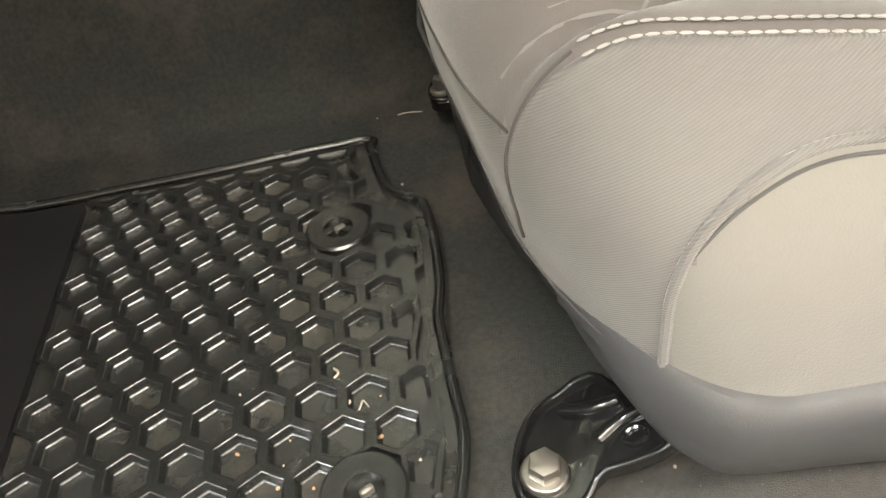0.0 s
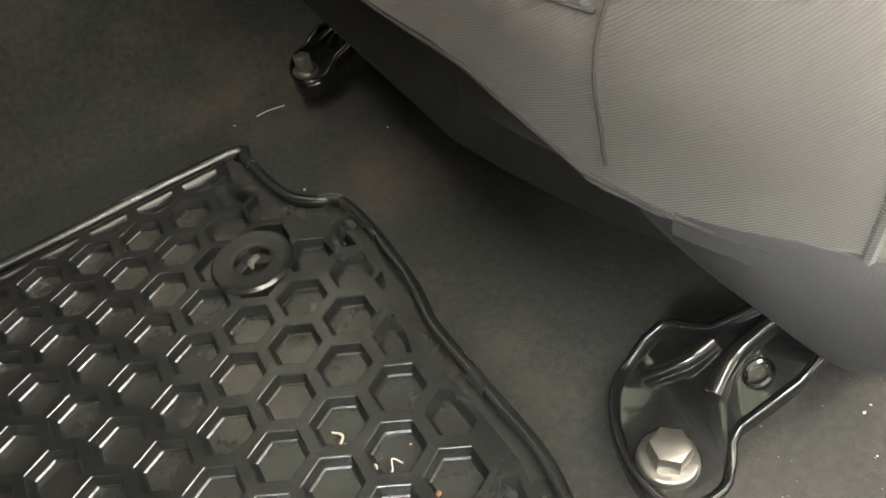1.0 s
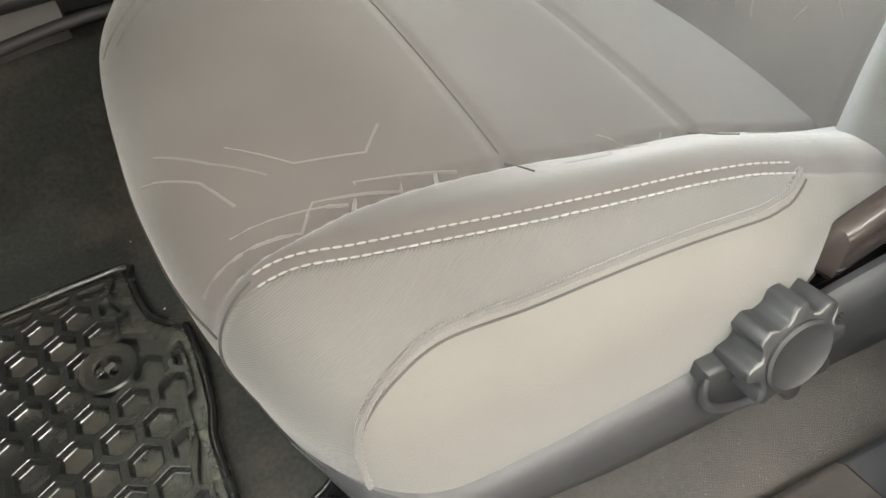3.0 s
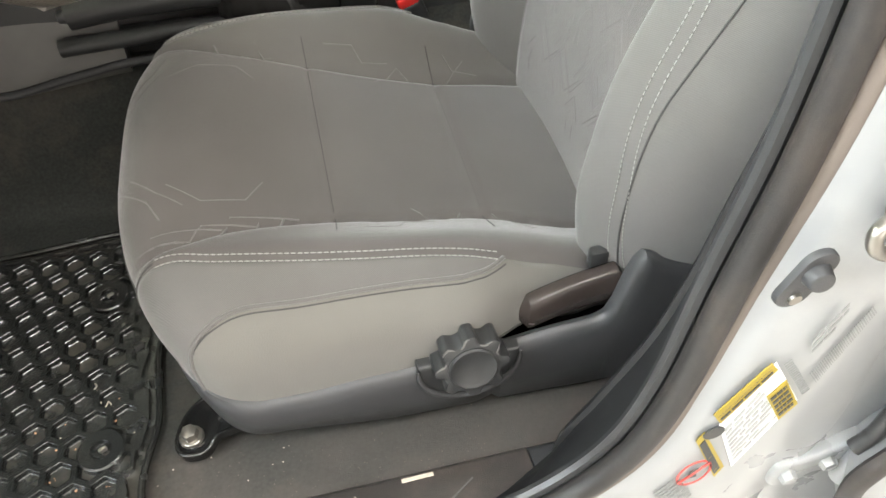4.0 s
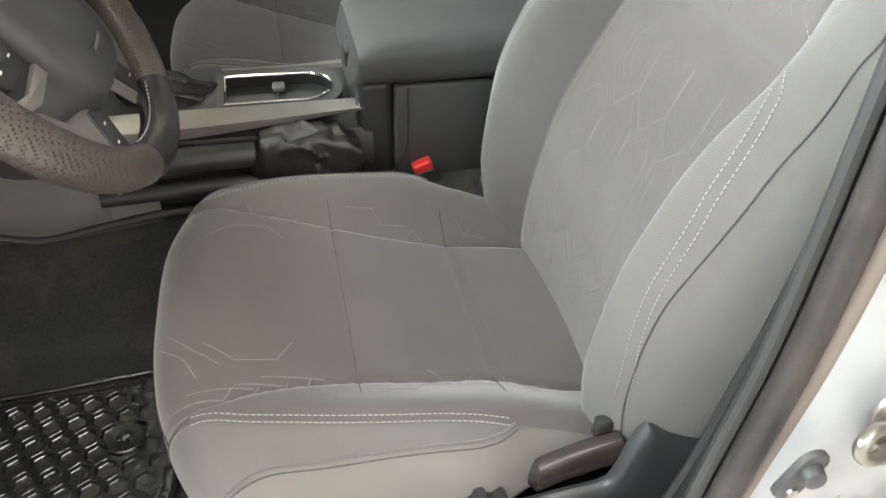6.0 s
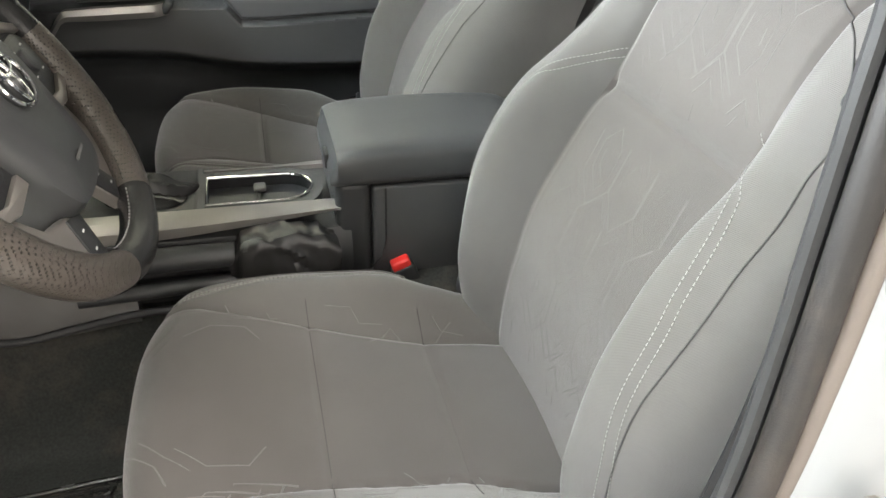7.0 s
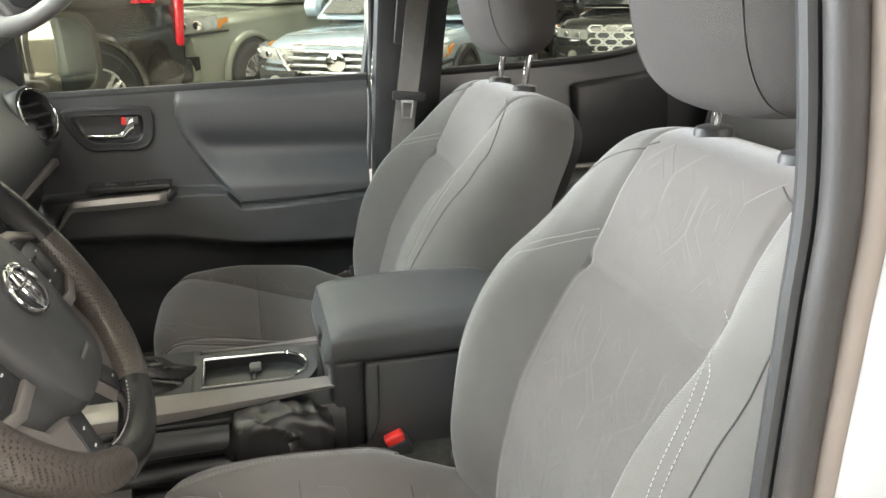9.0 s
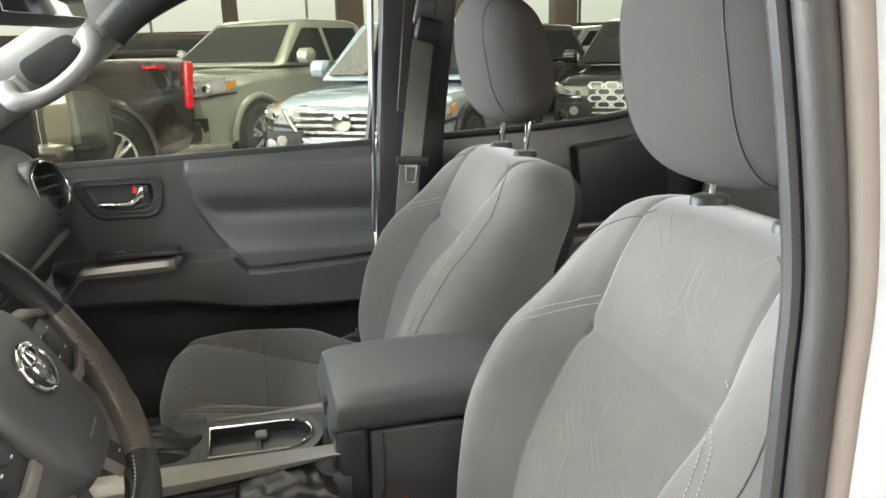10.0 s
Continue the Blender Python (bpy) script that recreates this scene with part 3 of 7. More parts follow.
    for s in [BACK_TOP * i / 30 for i in range(31)]:
        h = lerp_table(HALF_B, s)
        k = 1.0 if s < 0.525 else max(0.05, 1 - ((s - 0.525) / (BACK_TOP - 0.525)) ** 2.6) ** (1 / 2.6)
        rear.append([back_xyz(s, -h * 0.995, NB + 0.002), back_xyz(s, h * 0.995, NB + 0.002), back_xyz(s, h * 0.9, NB - 0.03 * k), back_xyz(s, -h * 0.9, NB - 0.03 * k)])
    part("back_shell", loft(rear), PLASTIC, seat, "black plastic back shell")
    # seams of the backrest: a double row of stitches that leaves the insert at the shoulder and runs down the bolster
    for sg in (-1, 1):
        for off in (0.0, 0.010):
            pts = [(0.424 - off, 0.132), (0.402 - off, 0.152), (0.378 - off, 0.174 - off * 0.4), (0.348, 0.196 - off * 0.8), (0.308, 0.213 - off), (0.268, 0.228 - off), (0.20, 0.238 - off), (0.06, 0.236 - off)]
            if sg < 0:
                pts = [(0.425, 0.128 - off), (0.41, 0.148 - off), (0.39, 0.182 - off), (0.37, 0.196 - off), (0.34, 0.210 - off), (0.30, 0.220 - off), (0.264, 0.226 - off), (0.18, 0.230 - off), (0.12, 0.234 - off), (0.03, 0.232 - off)]
            dashes(back_line([(s, sg * d) for s, d in pts], 0.0008), (0, 0, 0), seat, "stitching", THREAD, 0.0050, 0.0038, 0.0005)
        pts = [(0.545, 0.104), (0.532, 0.128), (0.516, 0.155), (0.491, 0.181), (0.451, 0.205), (0.42, 0.211), (0.386, 0.222), (0.349, 0.231), (0.30, 0.239), (0.252, 0.239), (0.207, 0.236), (0.166, 0.234), (0.10, 0.232), (0.02, 0.226)]
        part("outer_seam", tube(back_line([(s, sg * d) for s, d in pts], 0.0003), 0.0009, 6), THREAD_DARK, seat, "dark sewn seam")
    rng = random.Random(5)
    if driver:
        emboss(woven_motif(rng, 0.05, 0.345, 0.118) + woven_motif(rng, 0.405, 0.535, 0.112), lambda s, d: back_xyz(s, d, back_n(s, d) - 0.00085), seat, "embossed_line", FABRIC_LINE, 0.0013)
    # angular figures woven into the cushion: steps along its flank and kinked lines at its front
    cl = []
    for sg in (-1, 1):
        q = lambda x, d: (x, sg * d)
        cl += [[q(0.53, 0.150), q(0.575, 0.150), q(0.585, 0.136), q(0.66, 0.136)], [q(0.548, 0.140), q(0.60, 0.140)], [q(0.60, 0.150), q(0.608, 0.128), q(0.665, 0.128)],
               [q(0.625, 0.150), q(0.632, 0.128)], [q(0.645, 0.150), q(0.652, 0.128)], [q(0.56, 0.085), q(0.585, 0.108), q(0.622, 0.108), q(0.638, 0.085)],
               [q(0.52, 0.07), q(0.545, 0.10), q(0.555, 0.125)], [q(0.53, 0.062), q(0.552, 0.092), q(0.572, 0.112)],
               [q(0.72, 0.150), q(0.752, 0.150), q(0.760, 0.134), q(0.79, 0.134)], [q(0.77, 0.108), q(0.80, 0.13), q(0.818, 0.112)],
               [q(0.85, 0.112), q(0.885, 0.148)], [q(0.86, 0.150), q(0.868, 0.134), q(0.90, 0.134)]]
    emboss(cl, lambda x, d: cushion_point(x, d / seat_half(x)) - Vector((0, 0, 0.0008)), seat, "woven_line", FABRIC_LINE_LOW, 0.0012)
    # head restraint
    head = part("head_restraint", head_shape(), FABRIC_HEAD_SHADED, seat, "grey twill cloth head restraint")
    for sg in (-1, 1):
        part("head_seam", tube([head_point(a, sg * 0.66) for a in [-1.35 + 2.8 * i / 40 for i in range(41)]], 0.0011, 6), THREAD_DARK, head, "dark sewn seam")
        lo, hi = 0.525, BACK_TOP
        for _ in range(24):
            mid = (lo + hi) / 2
            lo, hi = (mid, hi) if back_n(mid, 0.07, False) > -0.020 else (lo, mid)
        a = back_xyz(lo, sg * 0.07, -0.020)
        part("head_post", cyl(a - Vector((0.004, 0, 0.02)), a + Vector((0.012, 0, 0.095)), 0.0062, bevel=0.001), CHROME, seat, "chrome post")
        part("post_guide", loft([[a + Vector((math.cos(w) * r * 1.35, math.sin(w) * r, z)) for w in [2 * math.pi * i / 24 for i in range(24)]]
                                 for r, z in ((0.0175, -0.016), (0.0175, 0.005), (0.0160, 0.0085), (0.009, 0.011))]), PLASTIC, seat, "black plastic guide")
    # plastic side shields
    for sg in (-1, 1):
        part("side_shield", shield_shape(sg), PLASTIC_SHIELD, seat, "charcoal plastic side shield")
    seat_fittings(seat, -1 if driver else 1, driver)
    return seat


HEAD_X, HEAD_Z = 1.128, 0.797


def head_point(a, b):
    """a: angle round the side outline, from the face over the top; b: -1..1 across."""
    v = max(-0.9995, min(0.9995, b))
    k = (1 - abs(v) ** 2.9) ** (1 / 2.9)
    ca, sa = math.cos(a), math.sin(a)
    rz = math.copysign(abs(sa) ** 0.80, sa) * 0.121
    rx = math.copysign(abs(ca) ** 0.72, ca) * (0.072 if ca > 0 else 0.060)
    z = HEAD_Z + rz * (0.34 + 0.66 * k)
    w = 0.142 * (1 - 0.16 * smoothstep(HEAD_Z - 0.02, HEAD_Z + 0.13, z))
    x = HEAD_X - rx * (0.12 + 0.88 * k) - 0.16 * (z - HEAD_Z) + 0.026 * v * v
    return Vector((x, v * w, z))


def head_shape():
    rings = []
    for j in range(49):
        u = -1 + 2 * j / 48
        b = math.copysign(1 - (1 - abs(u)) ** 2.2, u)
        rings.append([head_point(2 * math.pi * i / 56, b) for i in range(56)])
    return loft(rings)


def shield_shape(sg):
    """Plastic cover along the seat's flank, which climbs to the recliner at its rear."""
    top = [(0.530, 0.130), (0.55, 0.128), (0.568, 0.123), (0.586, 0.116), (0.61, 0.109), (0.65, 0.108), (0.69, 0.111), (0.75, 0.113), (0.82, 0.120), (0.85, 0.124), (0.885, 0.128), (0.905, 0.129), (0.920, 0.136), (0.928, 0.162), (0.934, 0.195), (0.944, 0.210), (0.966, 0.196), (1.01, 0.184)]
    bot = [(0.530, 0.118), (0.540, 0.100), (0.555, 0.080), (0.572, 0.059), (0.59, 0.048), (0.63, 0.042), (0.72, 0.025), (0.82, 0.020), (0.92, 0.012), (1.01, 0.008)]
    rings = []
    for i in range(91):
        x = 0.532 + (1.01 - 0.532) * (i / 90) ** 1.15
        zt, zl = lerp_table(top, x), lerp_table(bot, x)
        y = seat_half(x) - 0.001 if x < 0.82 else 0.249
        k = smoothstep(0.526, 0.585, x)
        out = 0.002 + 0.008 * k
        prof = [(0.0, zt), (out * 0.45, zt - 0.001), (out * 0.8, zt - 0.005), (out, zt - 0.015), (out * 0.95, (zt + zl) / 2), (out * 0.4, zl + 0.012), (-0.006, zl + 0.001), (-0.014, zl), (-0.020, zl + 0.008), (-0.018, (zt + zl) / 2), (-0.006, zt - 0.004)]
        rings.append([(x, sg * (y + a), z) for a, z in prof])
    return loft(rings)


def seat_fittings(seat, sg, driver):
    # height knob in a crescent recess
    m = frame_of((0.789, sg * 0.2495, 0.115), (-sg, 0, 0), (0, 0, 1))
    dish = [(0.047 * math.cos(radians(a)), 0.046 * math.sin(radians(a))) for a in range(-190, 11, 8)]
    part("knob_recess", prism(dish, 0.012, m, 0.004, 3), PLASTIC, seat, "crescent shaped recess moulding")
    lobes = []
    for i in range(96):
        a = 2 * math.pi * i / 96
        r = 0.0305 + 0.0036 * max(-1, min(1, 1.6 * math.cos(8 * a)))
        lobes.append((r * math.cos(a), r * math.sin(a)))
    m2 = frame_of((0.789, sg * 0.250, 0.122), (-sg, 0, 0), (0, -sg * 0.27, 1))
    knob = part("height_knob", prism(lobes, 0.026, m2, 0.003, 2), PLASTIC, seat, "black scalloped knob with worn edge")
    part("knob_cap", loft([[m2 @ Vector((r * math.cos(w), r * math.sin(w), z)) for w in [2 * math.pi * i / 32 for i in range(32)]]
                           for r, z in ((0.0225, 0.0255), (0.0225, 0.0275), (0.0205, 0.0288), (0.018, 0.0272), (0.002, 0.0266))]), PLASTIC, knob)
    # lobes worn pale along the upper edge of the knob's face
    rngw = random.Random(3)
    for i in range(5):
        a0 = radians(22 + 34 * i + rngw.uniform(-6, 6))
        arc = []
        for k in range(7):
            a = a0 + radians(rngw.uniform(18, 22)) * k / 6
            r = 0.0286 + 0.0036 * max(-1, min(1, 1.6 * math.cos(8 * a)))
            arc.append(m2 @ Vector((r * math.cos(a), r * math.sin(a), 0.0254)))
        part("wear_mark", tube(arc, lambda u: 0.0004 + 0.0007 * math.sin(math.pi * u), 6), PLASTIC_GREY, knob, "pale worn patch")
    lip = [m @ Vector((0.047 * math.cos(radians(q)), 0.047 * math.sin(radians(q)), 0.0125)) for q in range(-186, 7, 6)]
    part("recess_lip", tube(lip, lambda u: 0.0012 + 0.0026 * math.sin(math.pi * u) ** 0.5, 10), PLASTIC_SHIELD, seat)
    # recline lever
    rows = []
    for i in range(21):
        u = i / 20
        x = 0.841 + 0.094 * u
        z = 0.131 + 0.027 * u + 0.004 * math.sin(math.pi * u)
        hh = 0.007 + 0.0125 * smoothstep(0, 0.10, u) * (1 - 0.55 * smoothstep(0.94, 1.0, u))
        th = 0.006 + 0.012 * smoothstep(0, 0.12, u)
        rows.append([(x, sg * (0.2245 + th * (0.45 + 0.55 * math.copysign(abs(math.cos(w)) ** 0.6, math.cos(w)))), z + hh * math.copysign(abs(math.sin(w)) ** 0.6, math.sin(w))) for w in [2 * math.pi * j / 20 for j in range(20)]])
    part("recline_lever", loft(rows), LEVER, seat, "glossy dark recline lever")
    part("recliner_cap", box((0.918, sg * 0.219, 0.176), (0.018, 0.012, 0.022), 0.004), PLASTIC, seat)
    # rails, front cross tube and the bolted brackets
    for s2 in (-1, 1):
        part("seat_rail", box((0.795, s2 * 0.205, 0.060), (0.37, 0.034, 0.036), 0.005), BLACK_STEEL, seat)
        part("rail_foot", box((0.93, s2 * 0.205, 0.022), (0.05, 0.036, 0.05), 0.005), BLACK_STEEL, seat)
        bracket(seat, ((0.524, -0.212, 0.0) if s2 < 0 else (0.520, 0.126, 0.010)), s2, 0.86 if s2 < 0 else 0.62)
    part("cross_tube", tube(smooth_path([(0.612, -0.195, 0.088), (0.572, -0.190, 0.096), (0.554, -0.160, 0.102), (0.545, -0.08, 0.105), (0.542, 0.0, 0.105), (0.545, 0.08, 0.105), (0.554, 0.160, 0.102), (0.572, 0.190, 0.096), (0.612, 0.195, 0.088)], 6), 0.0115, 14), BLACK_STEEL, seat, "shiny black cross tube")


def placed(bm, m):
    bmesh.ops.transform(bm, matrix=m, verts=bm.verts)
    return bm


def bracket(seat, at, s2, k):
    """A pressed black bracket with rolled edges and a pressed rib, bolted to the floor."""
    x, y, z = at
    foot = [(-0.024, -0.006), (-0.016, -0.024), (0.004, -0.027), (0.016, -0.020), (0.028, -0.012), (0.068, -0.016), (0.076, 0.012), (0.050, 0.030), (0.036, 0.050), (0.006, 0.046), (-0.014, 0.026)]
    foot = [(p.x, p.y) for p in smooth_path([(u * k, v * k, 0) for u, v in foot], 3, closed=True)]

    def rise(p):
        return Vector((p.x, p.y, p.z + k * (0.014 * smoothstep(0.012, 0.034, p.x / k) + 0.034 * smoothstep(0.030, 0.085, p.x / k))))

    bm = prism(foot, 0.010, None, 0.002, 2)
    bmesh.ops.subdivide_edges(bm, edges=bm.edges[:], cuts=2, use_grid_fill=True)
    for v in bm.verts:
        v.co = rise(v.co)
    br = part("floor_bracket", placed(bm, pose(x, y, z + 0.006)), BLACK_STEEL, seat, "shiny black pressed steel bracket")
    o = Vector((x, y, z + 0.017))
    part("rolled_edge", tube([o + rise(Vector((u * 0.96, v * 0.96, 0))) for u, v in foot], 0.0024 * k, 10, closed=True), BLACK_STEEL, br)
    # saddle ribs behind the bolt and a round hole in the arm
    for pts in ([(0.028, 0.006), (0.046, 0.012), (0.068, 0.008)], [(0.014, 0.036), (0.030, 0.026), (0.044, 0.024)]):
        part("rib", tube(smooth_path([o + rise(Vector((u * k, v * k, 0.001))) for u, v in pts], 5), 0.0046 * k, 10), BLACK_STEEL, br)
    h = o + rise(Vector((0.046 * k, -0.001, 0.001)))
    part("hole_rim", tube([h + Vector((0.0062 * math.cos(w), 0.0050 * math.sin(w), 0.0028 * math.cos(w))) * k for w in [2 * math.pi * i / 16 for i in range(16)]], 0.0013, 6, closed=True), BLACK_STEEL, br)
    c = Vector((x - 0.005, y - 0.002, z + 0.016))
    part("bolt_flange", cyl(c, c + Vector((0, 0, 0.0045)), 0.0145 * k, 0.0134 * k, bevel=0.001), STEEL, br, "zinc bolt flange")
    part("bolt_head", prism([(0.0098 * k * math.cos(radians(60 * i + 15)), 0.0098 * k * math.sin(radians(60 * i + 15))) for i in range(6)], 0.0095, pose(*(c + Vector((0, 0, 0.0045)))), 0.0018, 2), STEEL, br, "zinc hexagon bolt head")


make_seat("driver's seat in grey cloth with white stitching on bolsters", (0, CY, 0), True)
make_seat("passenger seat in grey cloth beyond the centre console", (-0.030, CY + 0.757, -0.010), False, 27.2, 0.064, 0.0)

# ---------------------------------------------------------------- cab floor, mat, sill


def toe_rise(x):
    """The floor curves up towards the toe board."""
    k = max(0.0, 0.20 - x)
    return 2.0 * k * k if k < 0.14 else 0.0392 + 0.56 * (k - 0.14)


def carpet_z(x, y):
    z = toe_rise(x)
    up = smoothstep(0.585, 0.70, y) * smoothstep(1.04, 0.93, y)
    z = max(z, 0.0) + up * 0.16
    return z - 0.004 + 0.0012 * noise.noise(Vector((x * 30, y * 30, 0))) + 0.004 * noise.noise(Vector((x * 7, y * 7, 3)))


tree = CARPET.node_tree
place = tree.nodes.new("ShaderNodeTexCoord")
split = tree.nodes.new("ShaderNodeSeparateXYZ")
near = tree.nodes.new("ShaderNodeMapRange")
near.inputs["From Min"].default_value, near.inputs["From Max"].default_value = 0.25, 0.14
patch = tree.nodes.new("ShaderNodeTexNoise")
patch.inputs["Scale"].default_value, patch.inputs["Detail"].default_value = 16.0, 8.0
amount = tree.nodes.new("ShaderNodeMath")
amount.operation = 'MULTIPLY'
dirt = tree.nodes.new("ShaderNodeMix")
dirt.data_type = 'RGBA'
dirt.inputs["B"].default_value = rgb((0.125, 0.106, 0.095))
base = tree.nodes["Principled BSDF"].inputs["Base Color"]
tree.links.new(base.links[0].from_socket, dirt.inputs["A"])
tree.links.new(place.outputs["Object"], split.inputs[0])
tree.links.new(place.outputs["Object"], patch.inputs["Vector"])
tree.links.new(split.outputs["Y"], near.inputs["Value"])
tree.links.new(near.outputs["Result"], amount.inputs[0])
tree.links.new(patch.outputs["Fac"], amount.inputs[1])
tree.links.new(amount.outputs[0], dirt.inputs["Factor"])
tree.links.new(dirt.outputs["Result"], base)
floor = tagged(part("floor", sheet(lambda x, y: (x, y, carpet_z(x, y)), [-0.40 + 2.25 * i / 150 for i in range(151)], [0.105 + 1.385 * j / 110 for j in range(111)],
                                   (0, 0, -0.02)), CARPET), "dark grey cab carpet with sandy dirt near the sill", "carpet", kind="structure")


def bend(p):
    """The mat follows the toe board."""
    return Vector((p.x, p.y, p.z + toe_rise(p.x)))


MAT_EDGE = [(0.444, 0.534), (0.4515, 0.519), (0.456, 0.487), (0.4615, 0.467), (0.4715, 0.4555), (0.4815, 0.4495), (0.486, 0.435), (0.4875, 0.406), (0.486, 0.365), (0.483, 0.347), (0.481, 0.332), (0.4825, 0.285), (0.483, 0.246), (0.4725, 0.203),
            (0.469, 0.173), (0.4765, 0.138), (0.466, 0.1305), (0.424, 0.130), (0.30, 0.128), (0.05, 0.122), (-0.02, 0.20), (-0.02, 0.46), (0.05, 0.512), (0.207, 0.5235), (0.33, 0.5275)]


def inside(poly, x, y):
    c = False
    for (x1, y1), (x2, y2) in zip(poly, poly[1:] + poly[:1]):
        if (y1 > y) != (y2 > y) and x < (x2 - x1) * (y - y1) / (y2 - y1) + x1:
            c = not c
    return c


def edge_distance(poly, x, y):
    best = 9.0
    for (x1, y1), (x2, y2) in zip(poly, poly[1:] + poly[:1]):
        dx, dy = x2 - x1, y2 - y1
        u = max(0, min(1, ((x - x1) * dx + (y - y1) * dy) / (dx * dx + dy * dy)))
        best = min(best, math.hypot(x - x1 - u * dx, y - y1 - u * dy))
    return best


def floor_mat():
    mat = thing("floor_mat", "black rubber floor mat with raised honeycomb ribs, a little dirty", "floor mat")
    # tray: a floor with an outer wall
    bm = bmesh.new()
    rows = []
    for z in (0.0, 0.0035):
        rows.append([bm.verts.new((x, y, z)) for x, y in MAT_EDGE])
    n = len(MAT_EDGE)
    for j in range(n):
        bm.faces.new((rows[0][j], rows[0][(j + 1) % n], rows[1][(j + 1) % n], rows[1][j]))
    top = bm.faces.new(rows[1])
    bm.faces.new(rows[0][::-1])
    bmesh.ops.triangulate(bm, faces=[f for f in bm.faces if len(f.verts) > 4])
    for k in range(14):
        bmesh.ops.bisect_plane(bm, geom=bm.verts[:] + bm.edges[:] + bm.faces[:], plane_co=(0.20 - 0.016 * k, 0, 0), plane_no=(1, 0, 0))
    for v in bm.verts:
        v.co = bend(v.co)
    part("tray", bm, MAT_POCKET, mat, sharp=30)
    outline = smooth_path([(x, y, 0.007) for x, y in MAT_EDGE], 5, closed=True)
    rim = tube([bend(p) for p in outline], 0.0036, 12, closed=True)
    part("rim", rim, MAT_RUBBER, mat, "raised outer rim")
    # honeycomb: every cell a rib ring that falls into its pocket
    pitch, turn = 0.0296, radians(-0.3)
    ax = Vector((math.cos(turn), math.sin(turn), 0)) * pitch
    ay = Vector((math.cos(turn + radians(60)), math.sin(turn + radians(60)), 0)) * pitch
    org = Vector((0.4056, 0.3905, 0))
    R = pitch / math.sqrt(3)
    corners = [Vector((math.cos(turn + radians(30 + 60 * k)), math.sin(turn + radians(30 + 60 * k)), 0)) for k in range(6)]
    grommets = ((0.423, 0.430), (0.429, 0.228))
    # a pocket in the plate: flat land, rounded edge, steep wall
    levels = ((R + 0.0002, 0.0060), (R, 0.0098), (R - 0.0030, 0.0098), (R - 0.0036, 0.0094), (R - 0.0052, 0.0042), (R - 0.0057, 0.0038), (R - 0.0064, 0.0034))
    cell_faces = [(lv * 6 + k, lv * 6 + (k + 1) % 6, lv * 6 + 6 + (k + 1) % 6, lv * 6 + 6 + k) for lv in range(6) for k in range(6)]
    flat_cell = None
    ring_ = smooth_path([(x, y, 0) for x, y in MAT_EDGE], 5, closed=True)
    sides = [(a, (b - a).normalized()) for a, b in zip(ring_, ring_[1:] + ring_[:1]) if (b - a).length > 1e-6]

    def cut(poly, a, d, off):
        """Keeps the part of a convex outline that lies inside the line through a along d, moved in by off."""
        nrm = Vector((d.y, -d.x, 0))
        out, k = [], len(poly)
        for p, q in zip(poly, poly[1:] + poly[:1]):
            u, v = (p - a).dot(nrm) - off, (q - a).dot(nrm) - off
            if u >= 0:
                out.append(p)
            if (u > 0) != (v > 0) and abs(u - v) > 1e-9:
                out.append(p + (q - p) * (u / (u - v)))
        return out

    def shrink(poly, off):
        out = list(poly)
        for p, q in zip(poly, poly[1:] + poly[:1]):
            if (q - p).length > 1e-5 and len(out) > 2:
                out = cut(out, p, (p - q).normalized(), off)
        return out

    def flat_ring(bm, outer, z, inner=None, z2=0.0):
        vs = [bm.verts.new(bend(Vector((p.x, p.y, z)))) for p in outer]
        if inner is None:
            bm.faces.new(vs)
            return
        ws = [bm.verts.new(bend(Vector((p.x, p.y, z2)))) for p in inner]
        es = [bm.edges.new((a, b)) for a, b in zip(vs, vs[1:] + vs[:1])] + [bm.edges.new((a, b)) for a, b in zip(ws, ws[1:] + ws[:1])]
        bmesh.ops.bridge_loops(bm, edges=es)

    for i in range(-24, 16):
        for j in range(-16, 16):
            c = org + ax * i + ay * j
            if c.x < 0.232:
                continue
            inn, dist = inside(MAT_EDGE, c.x, c.y), edge_distance(MAT_EDGE, c.x, c.y)
            if not inn and dist > 0.012:
                continue
            near = min(math.hypot(c.x - a, c.y - b) for a, b in grommets) < 0.012
            if near or (0.255 < c.x < 0.385 and c.y < 0.172):
                continue
            if dist < 0.0300 or not inn:
                poly = [c + d * R for d in corners]
                for a, d in sides:
                    if (a - c).length < 0.034 and len(poly) > 2:
                        poly = cut(poly, a, d, 0.0095)
                if len(poly) < 3:
                    continue
                bm = bmesh.new()
                flat_ring(bm, poly, 0.0035, poly, 0.0098)
                hole = shrink(poly, 0.0032)
                room = sum((p.x * q.y - q.x * p.y) for p, q in zip(hole, hole[1:] + hole[:1])) / 2 if len(hole) > 2 else 0.0
                foot = shrink(hole, 0.0026) if abs(room) > 6e-5 else []
                if len(foot) > 2:
                    flat_ring(bm, poly, 0.0098, hole, 0.0098)
                    flat_ring(bm, hole, 0.0098, foot, 0.0037)
                else:
                    flat_ring(bm, poly, 0.0098)
                part("edge_cell", bm, MAT_RUBBER, mat, sharp=22)
                continue
            me = flat_cell
            if c.x < 0.22 or me is None:
                me = bpy.data.meshes.new("honeycomb_cell")
                me.from_pydata([bend(c + d * rr + Vector((0, 0, z))) - c for rr, z in levels for d in corners], [], cell_faces)
                finish(me, MAT_RUBBER, 22)
                if c.x >= 0.22:
                    flat_cell = me
            ob = new("honeycomb_cell", me)
            ob.location = c
            ob.parent = mat
